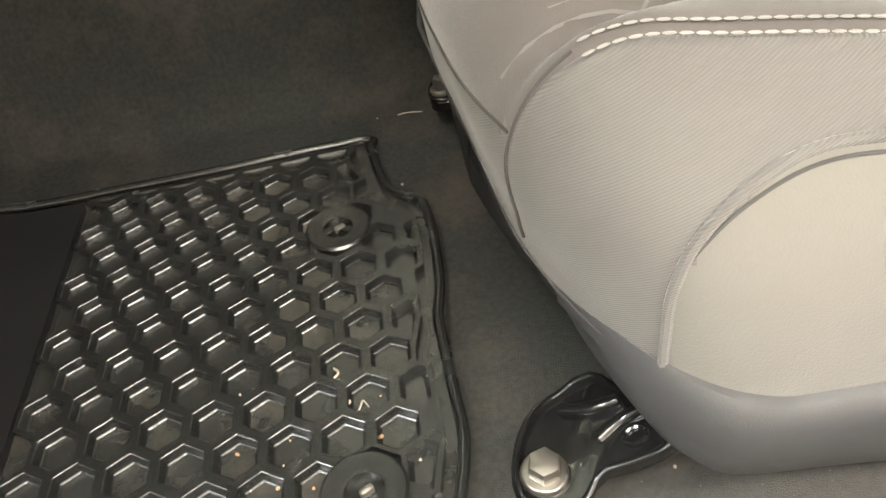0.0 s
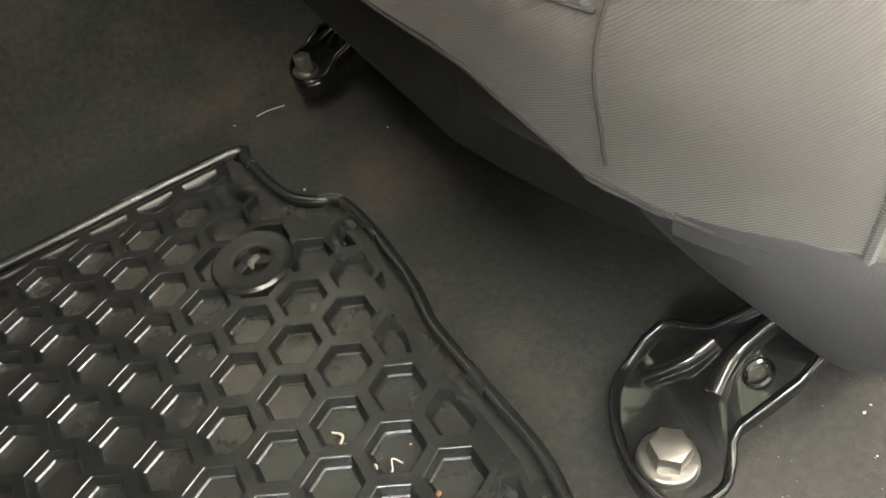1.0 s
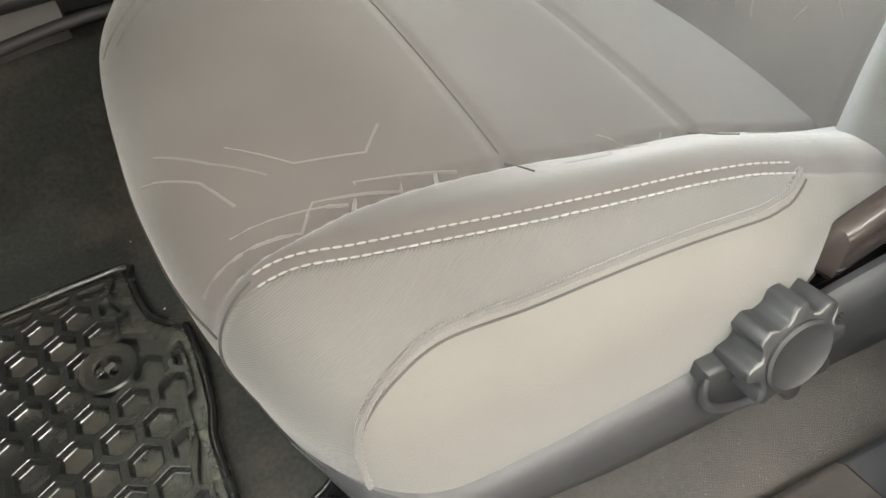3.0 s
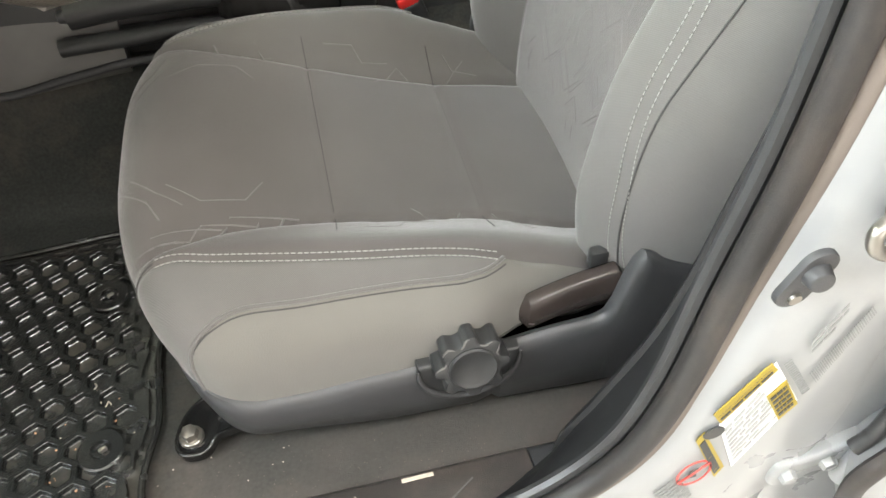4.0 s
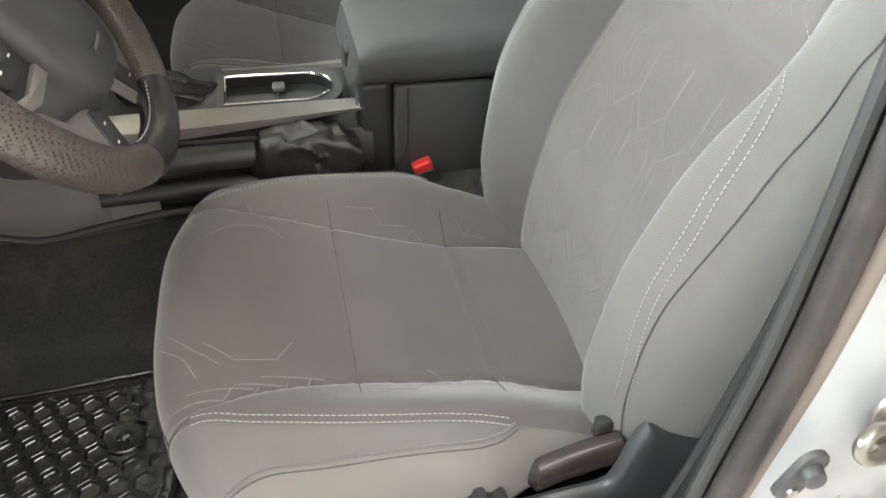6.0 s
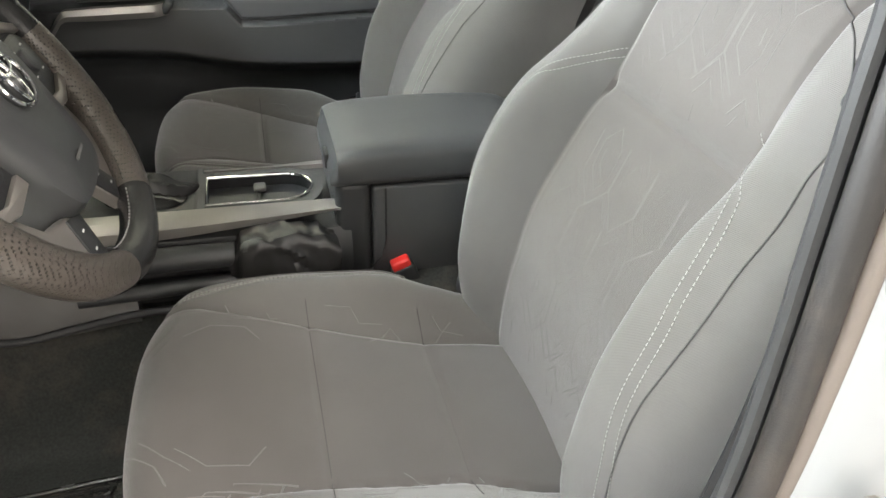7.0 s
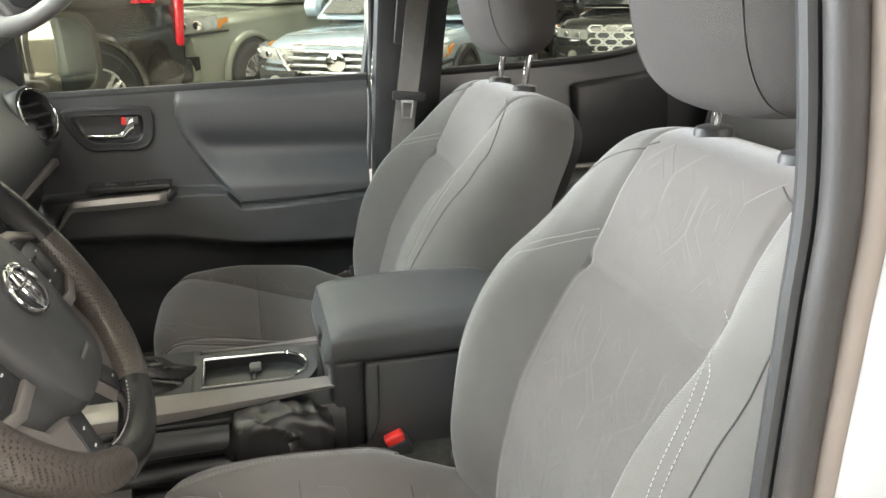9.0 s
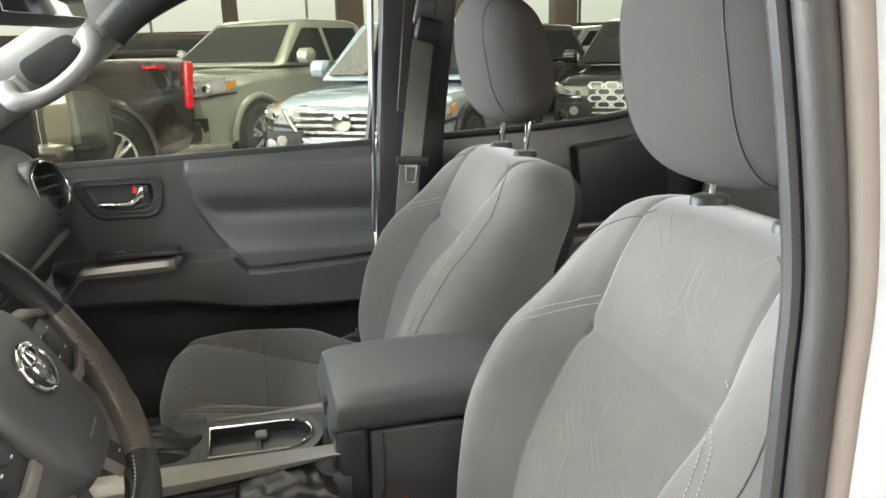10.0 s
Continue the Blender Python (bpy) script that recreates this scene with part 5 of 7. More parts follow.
def steering_wheel():
    w = thing("steering_wheel", "black leather steering wheel with silver spokes and round emblem", "steering wheel")
    R, BACK = 0.1665, -0.0155

    def rim(a0, a1, n=40):
        return [on_wheel(R * math.cos(radians(a0 + (a1 - a0) * i / n)), R * math.sin(radians(a0 + (a1 - a0) * i / n)), BACK) for i in range(n + 1)]

    grip = lambda u: 0.0172 + 0.0022 * math.sin(math.pi * u)
    part("rim_top", tube(rim(2, 178), 0.0170, 20), LEATHER, w, "smooth black leather rim")
    part("rim_grip", tube(rim(-66, 2), grip, 20), LEATHER_PERF, w, "perforated leather grip")
    part("rim_grip", tube(rim(178, 246), grip, 20), LEATHER_PERF, w, "perforated leather grip")
    part("rim_bottom", tube(rim(246, 294), 0.0176, 20), LEATHER, w, "smooth black leather lower rim")
    for a0, a1 in ((-64, -4), (184, 244), (248, 292)):
        pts = [on_wheel((R - 0.0172) * math.cos(radians(a)), (R - 0.0172) * math.sin(radians(a)), BACK + 0.004) for a in [a0 + (a1 - a0) * i / 24 for i in range(25)]]
        dashes(pts, (0, 0, 0), w, "rim_stitching", THREAD if a0 == 248 else THREAD_DARK, 0.0055, 0.0038, 0.0009)
    # hub with the airbag cover
    hub = [(-0.066, 0.052), (-0.040, 0.062), (0.040, 0.062), (0.066, 0.052), (0.075, 0.010), (0.066, -0.045), (0.052, -0.092), (0.030, -0.104), (-0.030, -0.104), (-0.052, -0.092), (-0.066, -0.045), (-0.075, 0.010)]
    hub = [(p.x, p.y) for p in smooth_path([(x, y, 0) for x, y in hub], 4, closed=True)]
    rings = [[WM @ Vector((x * k, y * k, zz)) for x, y in hub] for k, zz in ((0.98, -0.055), (1.0, -0.030), (1.0, -0.014), (0.965, -0.004), (0.86, 0.002), (0.5, 0.006), (0.02, 0.007))]
    part("airbag_cover", loft(rings), PLASTIC_SOFT, w, "dark soft airbag cover")
    e = WM @ pose(0, 0.004, 0.006)
    part("emblem_plate", loft([[e @ Vector((r2 * math.cos(a), r2 * 0.86 * math.sin(a), zz)) for a in [2 * math.pi * i / 40 for i in range(40)]] for r2, zz in ((0.028, -0.004), (0.0275, 0.0015), (0.025, 0.003), (0.002, 0.0032))]), PLASTIC, w)
    ell = lambda a, b, cx, cy: [e @ Vector((cx + a * math.cos(t), cy + b * math.sin(t), 0.0045)) for t in [2 * math.pi * i / 40 for i in range(40)]]
    for a, b, cx, cy in ((0.0272, 0.0232, 0, 0), (0.0080, 0.0205, 0, 0), (0.0195, 0.0078, 0, 0.0115)):
        part("emblem_ring", tube(ell(a, b, cx, cy), 0.0022, 8, closed=True), CHROME, w, "chrome emblem ring")
    part("caption_bar", placed(box((0, 0, 0), (0.030, 0.0030, 0.0005), 0), WM @ pose(0.002, -0.072, 0.0052)), PLASTIC_GREY, w)
    # spokes, silver trims and switch pads
    for sg in (-1, 1):
        f = lambda pts: [(sg * x, y) for x, y in pts][::sg]
        part("side_spoke", prism(f([(0.060, 0.034), (0.140, 0.020), (0.156, 0.006), (0.154, -0.040), (0.135, -0.050), (0.060, -0.055)]), 0.022, WM @ pose(0, 0, -0.038), 0.006, 3), PLASTIC, w)
        part("spoke_trim", prism(f([(0.070, 0.044), (0.110, 0.038), (0.150, 0.020), (0.153, 0.010), (0.112, 0.026), (0.072, 0.034)]), 0.006, WM @ pose(0, 0, -0.018), 0.002, 2), SILVER_WARM, w, "smoked silver spoke trim")
        part("spoke_trim", prism(f([(0.068, -0.052), (0.110, -0.056), (0.150, -0.044), (0.150, -0.034), (0.112, -0.044), (0.070, -0.040)]), 0.007, WM @ pose(0, 0, -0.018), 0.002, 2), SILVER_WARM, w, "smoked silver spoke trim")
        pad = part("switch_pad", prism(f([(0.106 + x, y - 0.008) for x, y in rounded(0.056, 0.052, 0.014)]), 0.010, WM @ pose(0, 0, -0.020), 0.003, 2), PLASTIC, w, "black switch pad")
        part("switch_rocker", prism(f([(0.106 + x, y - 0.008) for x, y in circle(0.012, 24)]), 0.006, WM @ pose(0, 0, -0.012), 0.002, 2), PLASTIC_SHIELD, pad)
        for k in range(4):
            a = radians(45 + 90 * k)
            part("switch_mark", placed(box((0, 0, 0), (0.0045, 0.0016, 0.0006), 0), WM @ pose(sg * 0.106 + 0.019 * math.cos(a), 0.019 * math.sin(a) - 0.008, -0.0097)), LABEL_WHITE, pad)
        low = part("lower_spoke", prism(f([(0.026, -0.100), (0.086, -0.084), (0.108, -0.050), (0.124, -0.060), (0.122, -0.092), (0.102, -0.148), (0.078, -0.160), (0.052, -0.150)]), 0.012, WM @ pose(0, 0, -0.034), 0.004, 3), SILVER_WARM, w, "smoked silver lower spoke")
        part("spoke_face", prism(f([(0.030, -0.102), (0.058, -0.096), (0.080, -0.146), (0.064, -0.156), (0.050, -0.142)]), 0.004, WM @ pose(0, 0, -0.024), 0.0015, 2), PLASTIC, low)
        for k in (0, 1):
            part("spoke_mark", placed(box((0, 0, 0), (0.0045, 0.0016, 0.0006), 0), WM @ pose(sg * (0.052 + 0.008 * k), -0.112 - 0.016 * k, -0.0195)), LABEL_WHITE, low)
    part("hub_back", cyl(on_wheel(0, -0.01, -0.09), on_wheel(0, -0.01, -0.03), 0.060, 0.066, 28), PLASTIC, w)
    col = thing("steering_column", "black plastic steering column shroud behind the wheel", "steering column")
    part("shroud", tube([on_wheel(0, -0.012, -0.085), on_wheel(0, -0.014, -0.14), on_wheel(0, -0.02, -0.26)], lambda u: 0.054 + 0.02 * u, 24, flat=0.9), PLASTIC, col)
    for sg in (-1, 1):
        part("stalk", tube([on_wheel(sg * 0.05, 0.015, -0.085), on_wheel(sg * 0.10, 0.018, -0.082), on_wheel(sg * 0.155, 0.022, -0.075)], lambda u: 0.007 + 0.004 * u, 12), PLASTIC, col)
    return w


steering_wheel()

# ---------------------------------------------------------------- dashboard
dash = thing("dashboard", "black dashboard with a round air vent at its end", "dashboard")
prof = [(-0.45, 0.63), (0.02, 0.655), (0.16, 0.655), (0.235, 0.635), (0.275, 0.590), (0.312, 0.530), (0.306, 0.480), (0.270, 0.445), (0.262, 0.400), (0.235, 0.345), (0.12, 0.28), (-0.45, 0.24)]
prof = [(p.x, p.y) for p in smooth_path([(x, z, 0) for x, z in prof], 3)]
rings = []
for i in range(41):
    y = 0.09 + 1.36 * i / 40
    k = 0.012 * math.cos((y - 0.8) * 4)
    rings.append([(x + k, y, z) for x, z in prof])
part("dash_body", loft(rings), PLASTIC_SOFT, dash)
part("dash_trim", box((0.296, 1.17, 0.470), (0.020, 0.46, 0.016), 0.005, 2), SILVER_WARM, dash, "thin smoked silver strip")
VC = Vector((0.292, 1.335, 0.572))
VM = frame_of(VC, (0.36, 0.93, 0), (-0.30, 0, 0.95)) @ Matrix.Scale(1.12, 4)
vent = part("air_vent", loft([[VM @ Vector((r2 * math.cos(a), r2 * math.sin(a), zz)) for a in [2 * math.pi * i / 40 for i in range(40)]] for r2, zz in
                              ((0.052, -0.03), (0.052, 0.004), (0.049, 0.009), (0.044, 0.009), (0.041, 0.002), (0.039, -0.02), (0.002, -0.022))]), PLASTIC, dash, "round black air vent")
part("vent_ring", tube([VM @ Vector((0.0435 * math.cos(a), 0.0435 * math.sin(a), 0.010)) for a in [2 * math.pi * i / 40 for i in range(40)]], 0.0026, 8, closed=True), CHROME, vent, "chrome ring")
for k in (-1, 0, 1):
    part("vent_slat", placed(box((0, 0, 0), (0.074 if k == 0 else 0.062, 0.004, 0.012), 0.001, 1), VM @ pose(0, 0.020 * k, 0.0, 20, 0, 0)), PLASTIC, vent)
part("control_panel", box((0.235, 0.812, 0.40), (0.17, 0.25, 0.34), 0.02, 4, (0, -18, 0)), PLASTIC, dash)

# ---------------------------------------------------------------- passenger door
DOOR_Y = 1.472


def belt_z(x):
    return 0.566 + 0.060 * x


def pad_side(x, z):
    """Positive inside the padded panel at the door's rear."""
    left = lerp_table([(0.346, 0.658), (0.389, 0.623), (0.4585, 0.573), (0.525, 0.5375), (0.563, 0.532), (0.612, 0.540)], z)
    low = lerp_table([(0.60, 0.40), (0.658, 0.346), (0.945, 0.364)], x)
    return min(x - left, z - low)


def door_y(x, z):
    y = DOOR_Y - 0.006 * smoothstep(0.64, 0.58, z)
    p = pad_side(x, z)
    if p > 0:
        y -= 0.011 * smoothstep(0.0, 0.010, p) * smoothstep(belt_z(x) + 0.004, belt_z(x) - 0.03, z)
        y += 0.016 * math.exp(-((z - 0.475) / 0.032) ** 2) * smoothstep(0.0, 0.04, p)
        y -= 0.026 * smoothstep(0.46, 0.39, z) * smoothstep(0.0, 0.016, p)
    # arm rest ledge
    ledge = lerp_table([(0.20, 0.376), (0.52, 0.388), (0.66, 0.388), (0.945, 0.40)], x)
    bottom = ledge - lerp_table([(0.2, 0.085), (0.5, 0.10), (0.66, 0.125), (0.945, 0.14)], x)
    y -= 0.046 * smoothstep(ledge + 0.004, ledge - 0.008, z) * smoothstep(bottom - 0.03, bottom + 0.01, z) * smoothstep(0.22, 0.30, x) * smoothstep(0.010, -0.002, p)
    y += 0.020 * smoothstep(bottom + 0.01, bottom - 0.05, z)
    y -= 0.03 * smoothstep(0.15, 0.02, z)
    # recess of the inner handle
    u, v = (x - 0.401 + 0.25 * max(0.0, 0.401 - x) * (z - 0.523) / 0.03) / 0.074, (z - 0.523) / 0.033
    y += 0.018 * smoothstep(1.0, 0.80, (abs(u) ** 4 + abs(v) ** 4) ** 0.25)
    return y


door = thing("front_door", "closed black passenger door panel with silver pull handle", "car door")
xs = [0.13 + (0.948 - 0.13) * i / 250 for i in range(251)]
dgrid = []
for x in xs:
    top = belt_z(x)
    dgrid.append([Vector((x, door_y(x, z * (top + 0.02) - 0.02), z * (top + 0.02) - 0.02)) for z in [k / 300 for k in range(301)]])


def door_kind(i, j):
    p = (dgrid[i][j] + dgrid[i + 1][j + 1]) / 2
    if pad_side(p.x, p.z) > 0:
        return "pad"
    if p.z < lerp_table([(0.2, 0.275), (0.5, 0.274), (0.66, 0.258), (0.945, 0.262)], p.x):
        return "low"
    return "up"


faces_by({"pad": ("padded_panel", DOOR_SKIN, "smooth padded vinyl panel"), "low": ("lower_panel", PLASTIC, "plain black lower panel"), "up": ("upper_panel", PLASTIC_SOFT, "dark vinyl upper panel")}, dgrid, door_kind, door)
part("belt_cap", tube([(x, DOOR_Y + 0.008, belt_z(x) + 0.002) for x in [0.13 + 0.82 * i / 20 for i in range(21)]], 0.011, 10), PLASTIC, door)
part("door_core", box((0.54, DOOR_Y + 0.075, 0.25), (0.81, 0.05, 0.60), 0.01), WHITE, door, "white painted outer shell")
# pull handle: a silver bow that hooks down at its front end
ring = []
for i in range(40):
    u = i / 39
    x = 0.274 + 0.240 * u
    z = 0.318 + 0.050 * smoothstep(0, 0.22, u) + 0.014 * u
    y = DOOR_Y - 0.046 - 0.016 * smoothstep(0, 0.15, u) * smoothstep(1.0, 0.9, u)
    hh = 0.010 + 0.002 * smoothstep(0.2, 0.5, u)
    ring.append([(x, y - 0.010, z - hh), (x, y - 0.014, z), (x, y - 0.008, z + hh), (x, y + 0.012, z + hh), (x, y + 0.012, z - hh)])
part("pull_handle", loft(ring), SILVER, door, "satin silver pull handle")
part("pull_end", box((0.514, DOOR_Y - 0.046, 0.386), (0.018, 0.036, 0.030), 0.007, 3, (0, 35, 0)), PLASTIC, door)
part("switch_plate", box((0.43, DOOR_Y - 0.026, 0.401), (0.17, 0.050, 0.012), 0.004, 2, (0, -2, 0)), PLASTIC, door)
for x in (0.395, 0.455):
    part("window_switch", box((x, DOOR_Y - 0.030, 0.408), (0.026, 0.018, 0.008), 0.003, 2), PLASTIC_SHIELD, door)
# inner handle
BEZEL = [(-0.088, 0.030), (-0.066, 0.041), (0.0, 0.043), (0.072, 0.045), (0.087, 0.030), (0.084, -0.020), (0.062, -0.043), (0.01, -0.044), (-0.042, -0.043), (-0.072, -0.010)]
BEZEL = [(p.x, p.y) for p in smooth_path([(x, y, 0) for x, y in BEZEL], 6, closed=True)]
part("handle_bezel", ring_band(BEZEL, [(x * 0.80 + 0.001, y * 0.68 + 0.001) for x, y in BEZEL], 0.012, frame_of((0.400, DOOR_Y - 0.002, 0.522), (1, 0, 0.0), (0, 0, 1))), PLASTIC, door, "black handle surround")
for kx, kz, rr_, dy_ in ((0.97, 0.95, 0.0052, -0.010), (0.81, 0.70, 0.0036, -0.011)):
    part("bezel_rim", tube([(0.400 + kx * x, DOOR_Y + dy_, 0.522 + kz * z) for x, z in BEZEL], rr_, 8, closed=True), PLASTIC, door, "raised black rim")
rows = []
for i in range(21):
    u = i / 20
    x = 0.354 + 0.096 * u
    z = 0.503 + 0.004 * u + 0.022 * smoothstep(0.7, 1.0, u)
    y = DOOR_Y + 0.002 - 0.014 * smoothstep(0.0, 0.5, u)
    hh = 0.0070 + 0.010 * smoothstep(0.6, 1.0, u)
    rows.append([(x, y + 0.006 * math.cos(a), z + hh * math.sin(a)) for a in [2 * math.pi * j / 14 for j in range(14)]])
part("handle_lever", loft(rows), CHROME, door, "chrome release lever")
part("lock_tab", box((0.446, DOOR_Y - 0.002, 0.539), (0.024, 0.012, 0.016), 0.002, 2), PLASTIC_GREY, door, "grey lock tab")
part("lock_flag", box((0.430, DOOR_Y - 0.002, 0.538), (0.010, 0.008, 0.018), 0.002, 2), RED, door, "red lock flag")

# ---------------------------------------------------------------- passenger side shell: windows, pillar, belt, rear door
frame5 = thing("door_frame", "black window frame of the passenger door", "door frame", kind="structure")


def bar(pts, w, d, mat=PLASTIC, parent=None, name="frame_bar"):
    """A flat bar along pts, w wide in the door's plane and d deep."""
    rings = []
    for i, p in enumerate(pts):
        a, b = Vector(pts[max(0, i - 1)]), Vector(pts[min(len(pts) - 1, i + 1)])
        t = (b - a).normalized()
        o = Vector((-t.z, 0, t.x))
        p = Vector(p)
        rings.append([p + o * w / 2, p + o * (w / 2 - 0.003) + Vector((0, -d / 2, 0)), p - o * (w / 2 - 0.003) + Vector((0, -d / 2, 0)), p - o * w / 2, p - o * w / 2 + Vector((0, d / 2, 0)), p + o * w / 2 + Vector((0, d / 2, 0))])
    return part(name, loft(rings), mat, parent)


bar([(0.949, 1.508, 0.60), (0.970, 1.506, 0.78), (0.996, 1.500, 0.96), (1.02, 1.49, 1.12)], 0.020, 0.030, PLASTIC, frame5, "rear_post")
bar([(0.08, 1.508, 0.585), (0.22, 1.507, 0.715), (0.34, 1.505, 0.825), (0.46, 1.500, 0.925), (0.60, 1.497, 1.02), (0.80, 1.49, 1.08), (1.03, 1.488, 1.12)], 0.030, 0.030, PLASTIC, frame5, "front_post")
part("mirror_sail", prism([(0.10, 0.55), (0.244, 0.55), (0.240, 0.72), (0.10, 0.61)], 0.02, Matrix(((1, 0, 0, 0), (0, 0, -1, 1.515), (0, 1, 0, 0), (0, 0, 0, 1)))), PLASTIC, frame5, "black mirror corner panel")
win = tagged(part("window_1", sheet(lambda u, v: (0.20 + 0.80 * u, 1.512 - 0.03 * v, 0.55 + 0.56 * v), [i / 6 for i in range(7)], [i / 6 for i in range(7)], (0, 0.004, 0)), GLASS), "clear side window of the passenger door", "window", kind="structure")
win.visible_shadow = False

# centre pillar on the passenger's side, with the belt
rings = []
for i in range(30):
    z = 0.0 + 1.12 * i / 29
    x0 = 0.962 + 0.012 * smoothstep(0.55, 1.1, z)
    x1 = 1.120 + 0.03 * smoothstep(0.55, 1.1, z)
    y = 1.455 - 0.02 * smoothstep(0.3, 1.1, z)
    rings.append([(x0, y + 0.030, z), (x0 + 0.004, y + 0.006, z), (x0 + 0.016, y, z), (x1 - 0.016, y, z), (x1 - 0.004, y + 0.006, z), (x1, y + 0.05, z), (x1 - 0.02, y + 0.11, z), (x0 + 0.02, y + 0.11, z)])
far_pillar = tagged(part("pillar_trim_far", loft(rings), PLASTIC), "black plastic pillar trim behind the passenger door", "pillar trim", kind="structure")
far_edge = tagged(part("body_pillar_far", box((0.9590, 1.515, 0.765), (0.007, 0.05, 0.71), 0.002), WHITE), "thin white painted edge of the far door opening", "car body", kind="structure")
belt = thing("seat_belt", "grey seat belt hanging beside the passenger seat", "seat belt")
part("belt_webbing", loft([[(x - 0.024, 1.418, z), (x + 0.024, 1.418, z), (x + 0.024, 1.4205, z), (x - 0.024, 1.4205, z)] for x, z in ((1.060, 0.86), (1.045, 0.72), (1.030, 0.58), (1.018, 0.46), (1.008, 0.34), (1.00, 0.20))]), BELT, belt)
part("slide_guide", placed(box((0, 0, 0), (0.075, 0.012, 0.020), 0.004, 2), pose(1.034, 1.413, 0.592, 0, 3, 0)), PLASTIC, belt, "black tongue plate grip")
tg = [(-0.015, 0.0), (0.015, 0.0), (0.011, -0.042), (-0.011, -0.042)]
tgi = [(-0.011, -0.006), (0.011, -0.006), (0.0080, -0.038), (-0.0080, -0.038)]
part("belt_tongue", ring_band(tg, tgi, 0.003, frame_of((1.030, 1.411, 0.584), (1, 0, -0.05), (0, 0, 1))), CHROME, belt, "steel belt tongue")
part("shoulder_anchor", placed(box((0, 0, 0), (0.060, 0.030, 0.052), 0.010, 3), pose(1.070, 1.412, 0.878, 0, 12, 0)), PLASTIC, belt, "black shoulder anchor")
part("anchor_cover", placed(box((0, 0, 0), (0.046, 0.022, 0.060), 0.008, 3), pose(1.062, 1.418, 0.915, 0, 12, 0)), PLASTIC_SOFT, belt)
part("adjuster_slot", box((1.048, 1.430, 0.83), (0.075, 0.012, 0.26), 0.005, 2, (0, 4, 0)), PLASTIC, belt, "height adjuster track")

# rear door of the passenger's side
def rear_y(x, z):
    return 1.50 - 0.012 * smoothstep(0.66, 0.55, z) - 0.03 * smoothstep(0.42, 0.36, z) + 0.02 * smoothstep(0.30, 0.24, z)


def rear_belt(x):
    return lerp_table([(1.10, 0.634), (1.45, 0.662), (1.56, 0.676), (1.66, 0.700), (1.75, 0.76), (1.95, 0.98)], x)


rd = thing("rear_door", "closed black rear door panel on the passenger's side", "car door")
part("rear_panel", sheet(lambda x, v: (x, rear_y(x, v * rear_belt(x)), v * rear_belt(x)), [1.10 + 0.85 * i / 60 for i in range(61)], [i / 60 for i in range(61)], (0, 0.06, 0)), DOOR_SKIN, rd)
part("rear_belt_cap", tube([(x, 1.500, rear_belt(x)) for x in [1.12 + 0.62 * i / 30 for i in range(31)]], 0.010, 8), PLASTIC, rd)
part("corner_trim", box((1.60, 1.475, 0.52), (0.26, 0.03, 0.22), 0.02, 3, (0, -8, 0)), PLASTIC, rd)
part("rear_pull", tube([(1.36, 1.452, 0.40), (1.42, 1.440, 0.408), (1.50, 1.440, 0.412), (1.56, 1.452, 0.41)], 0.008, 8), SILVER, rd, "silver pull handle")
win2 = tagged(part("window_2", sheet(lambda u, v: (1.10 + 0.80 * u, 1.535 - 0.03 * v, 0.60 + 0.50 * v), [i / 4 for i in range(5)], [i / 4 for i in range(5)], (0, 0.004, 0)), GLASS), "clear rear side window", "window", kind="structure")
win2.visible_shadow = False

# rear wall, bench and roof
tagged(part("rear_wall", box((1.98, 0.80, 0.40), (0.05, 1.46, 1.0), 0.01), PLASTIC_SOFT), "dark rear wall of the cab", "wall", kind="structure")
rb = thing("rear_bench", "grey cloth rear bench seat behind the front seats", "rear seat")
part("bench_cushion", box((1.62, 0.81, 0.18), (0.46, 1.28, 0.16), 0.04, 4), FABRIC_INSERT, rb)
part("bench_back", placed(box((0, 0, 0), (0.10, 1.28, 0.56), 0.04, 4), pose(1.86, 0.81, 0.48, 0, 12, 0)), FABRIC, rb)
tagged(part("roof", sheet(lambda u, v: (0.43 + 1.52 * u, 0.12 + 1.37 * v, 1.16 - 0.05 * (2 * v - 1) ** 2 - 0.06 * (2 * u - 1) ** 4), [i / 20 for i in range(21)], [i / 20 for i in range(21)], (0, 0, 0.03)), HEADLINER), "light grey cloth headliner", "ceiling", kind="structure")

# windscreen pillar with its grab handle
ap = [(0.02, 1.432, 0.610), (0.12, 1.428, 0.685), (0.222, 1.424, 0.757), (0.310, 1.420, 0.815), (0.382, 1.417, 0.866), (0.435, 1.414, 0.918), (0.538, 1.405, 0.978), (0.68, 1.395, 1.04), (0.84, 1.385, 1.09)]
far_front = tagged(part("pillar_trim_front", tube(smooth_path(ap, 6), 0.060, 24, flat=0.60, up=(0, 1, 0)), TRIM_GREY), "light grey trim of the far windscreen pillar", "pillar trim", kind="structure")
cap_front = tagged(part("pillar_cap_front", tube(smooth_path([(0.425, 1.392, 0.860), (0.470, 1.388, 0.905), (0.56, 1.382, 0.958), (0.70, 1.372, 1.02), (0.84, 1.362, 1.07)], 6), 0.036, 18, flat=0.6, up=(0, 1, 0)), TRIM_SHADE_BLACK), "black cover along the windscreen pillar", "pillar trim", kind="structure")
gh = thing("grab_handle", "light grey grab handle on the windscreen pillar", "grab handle")
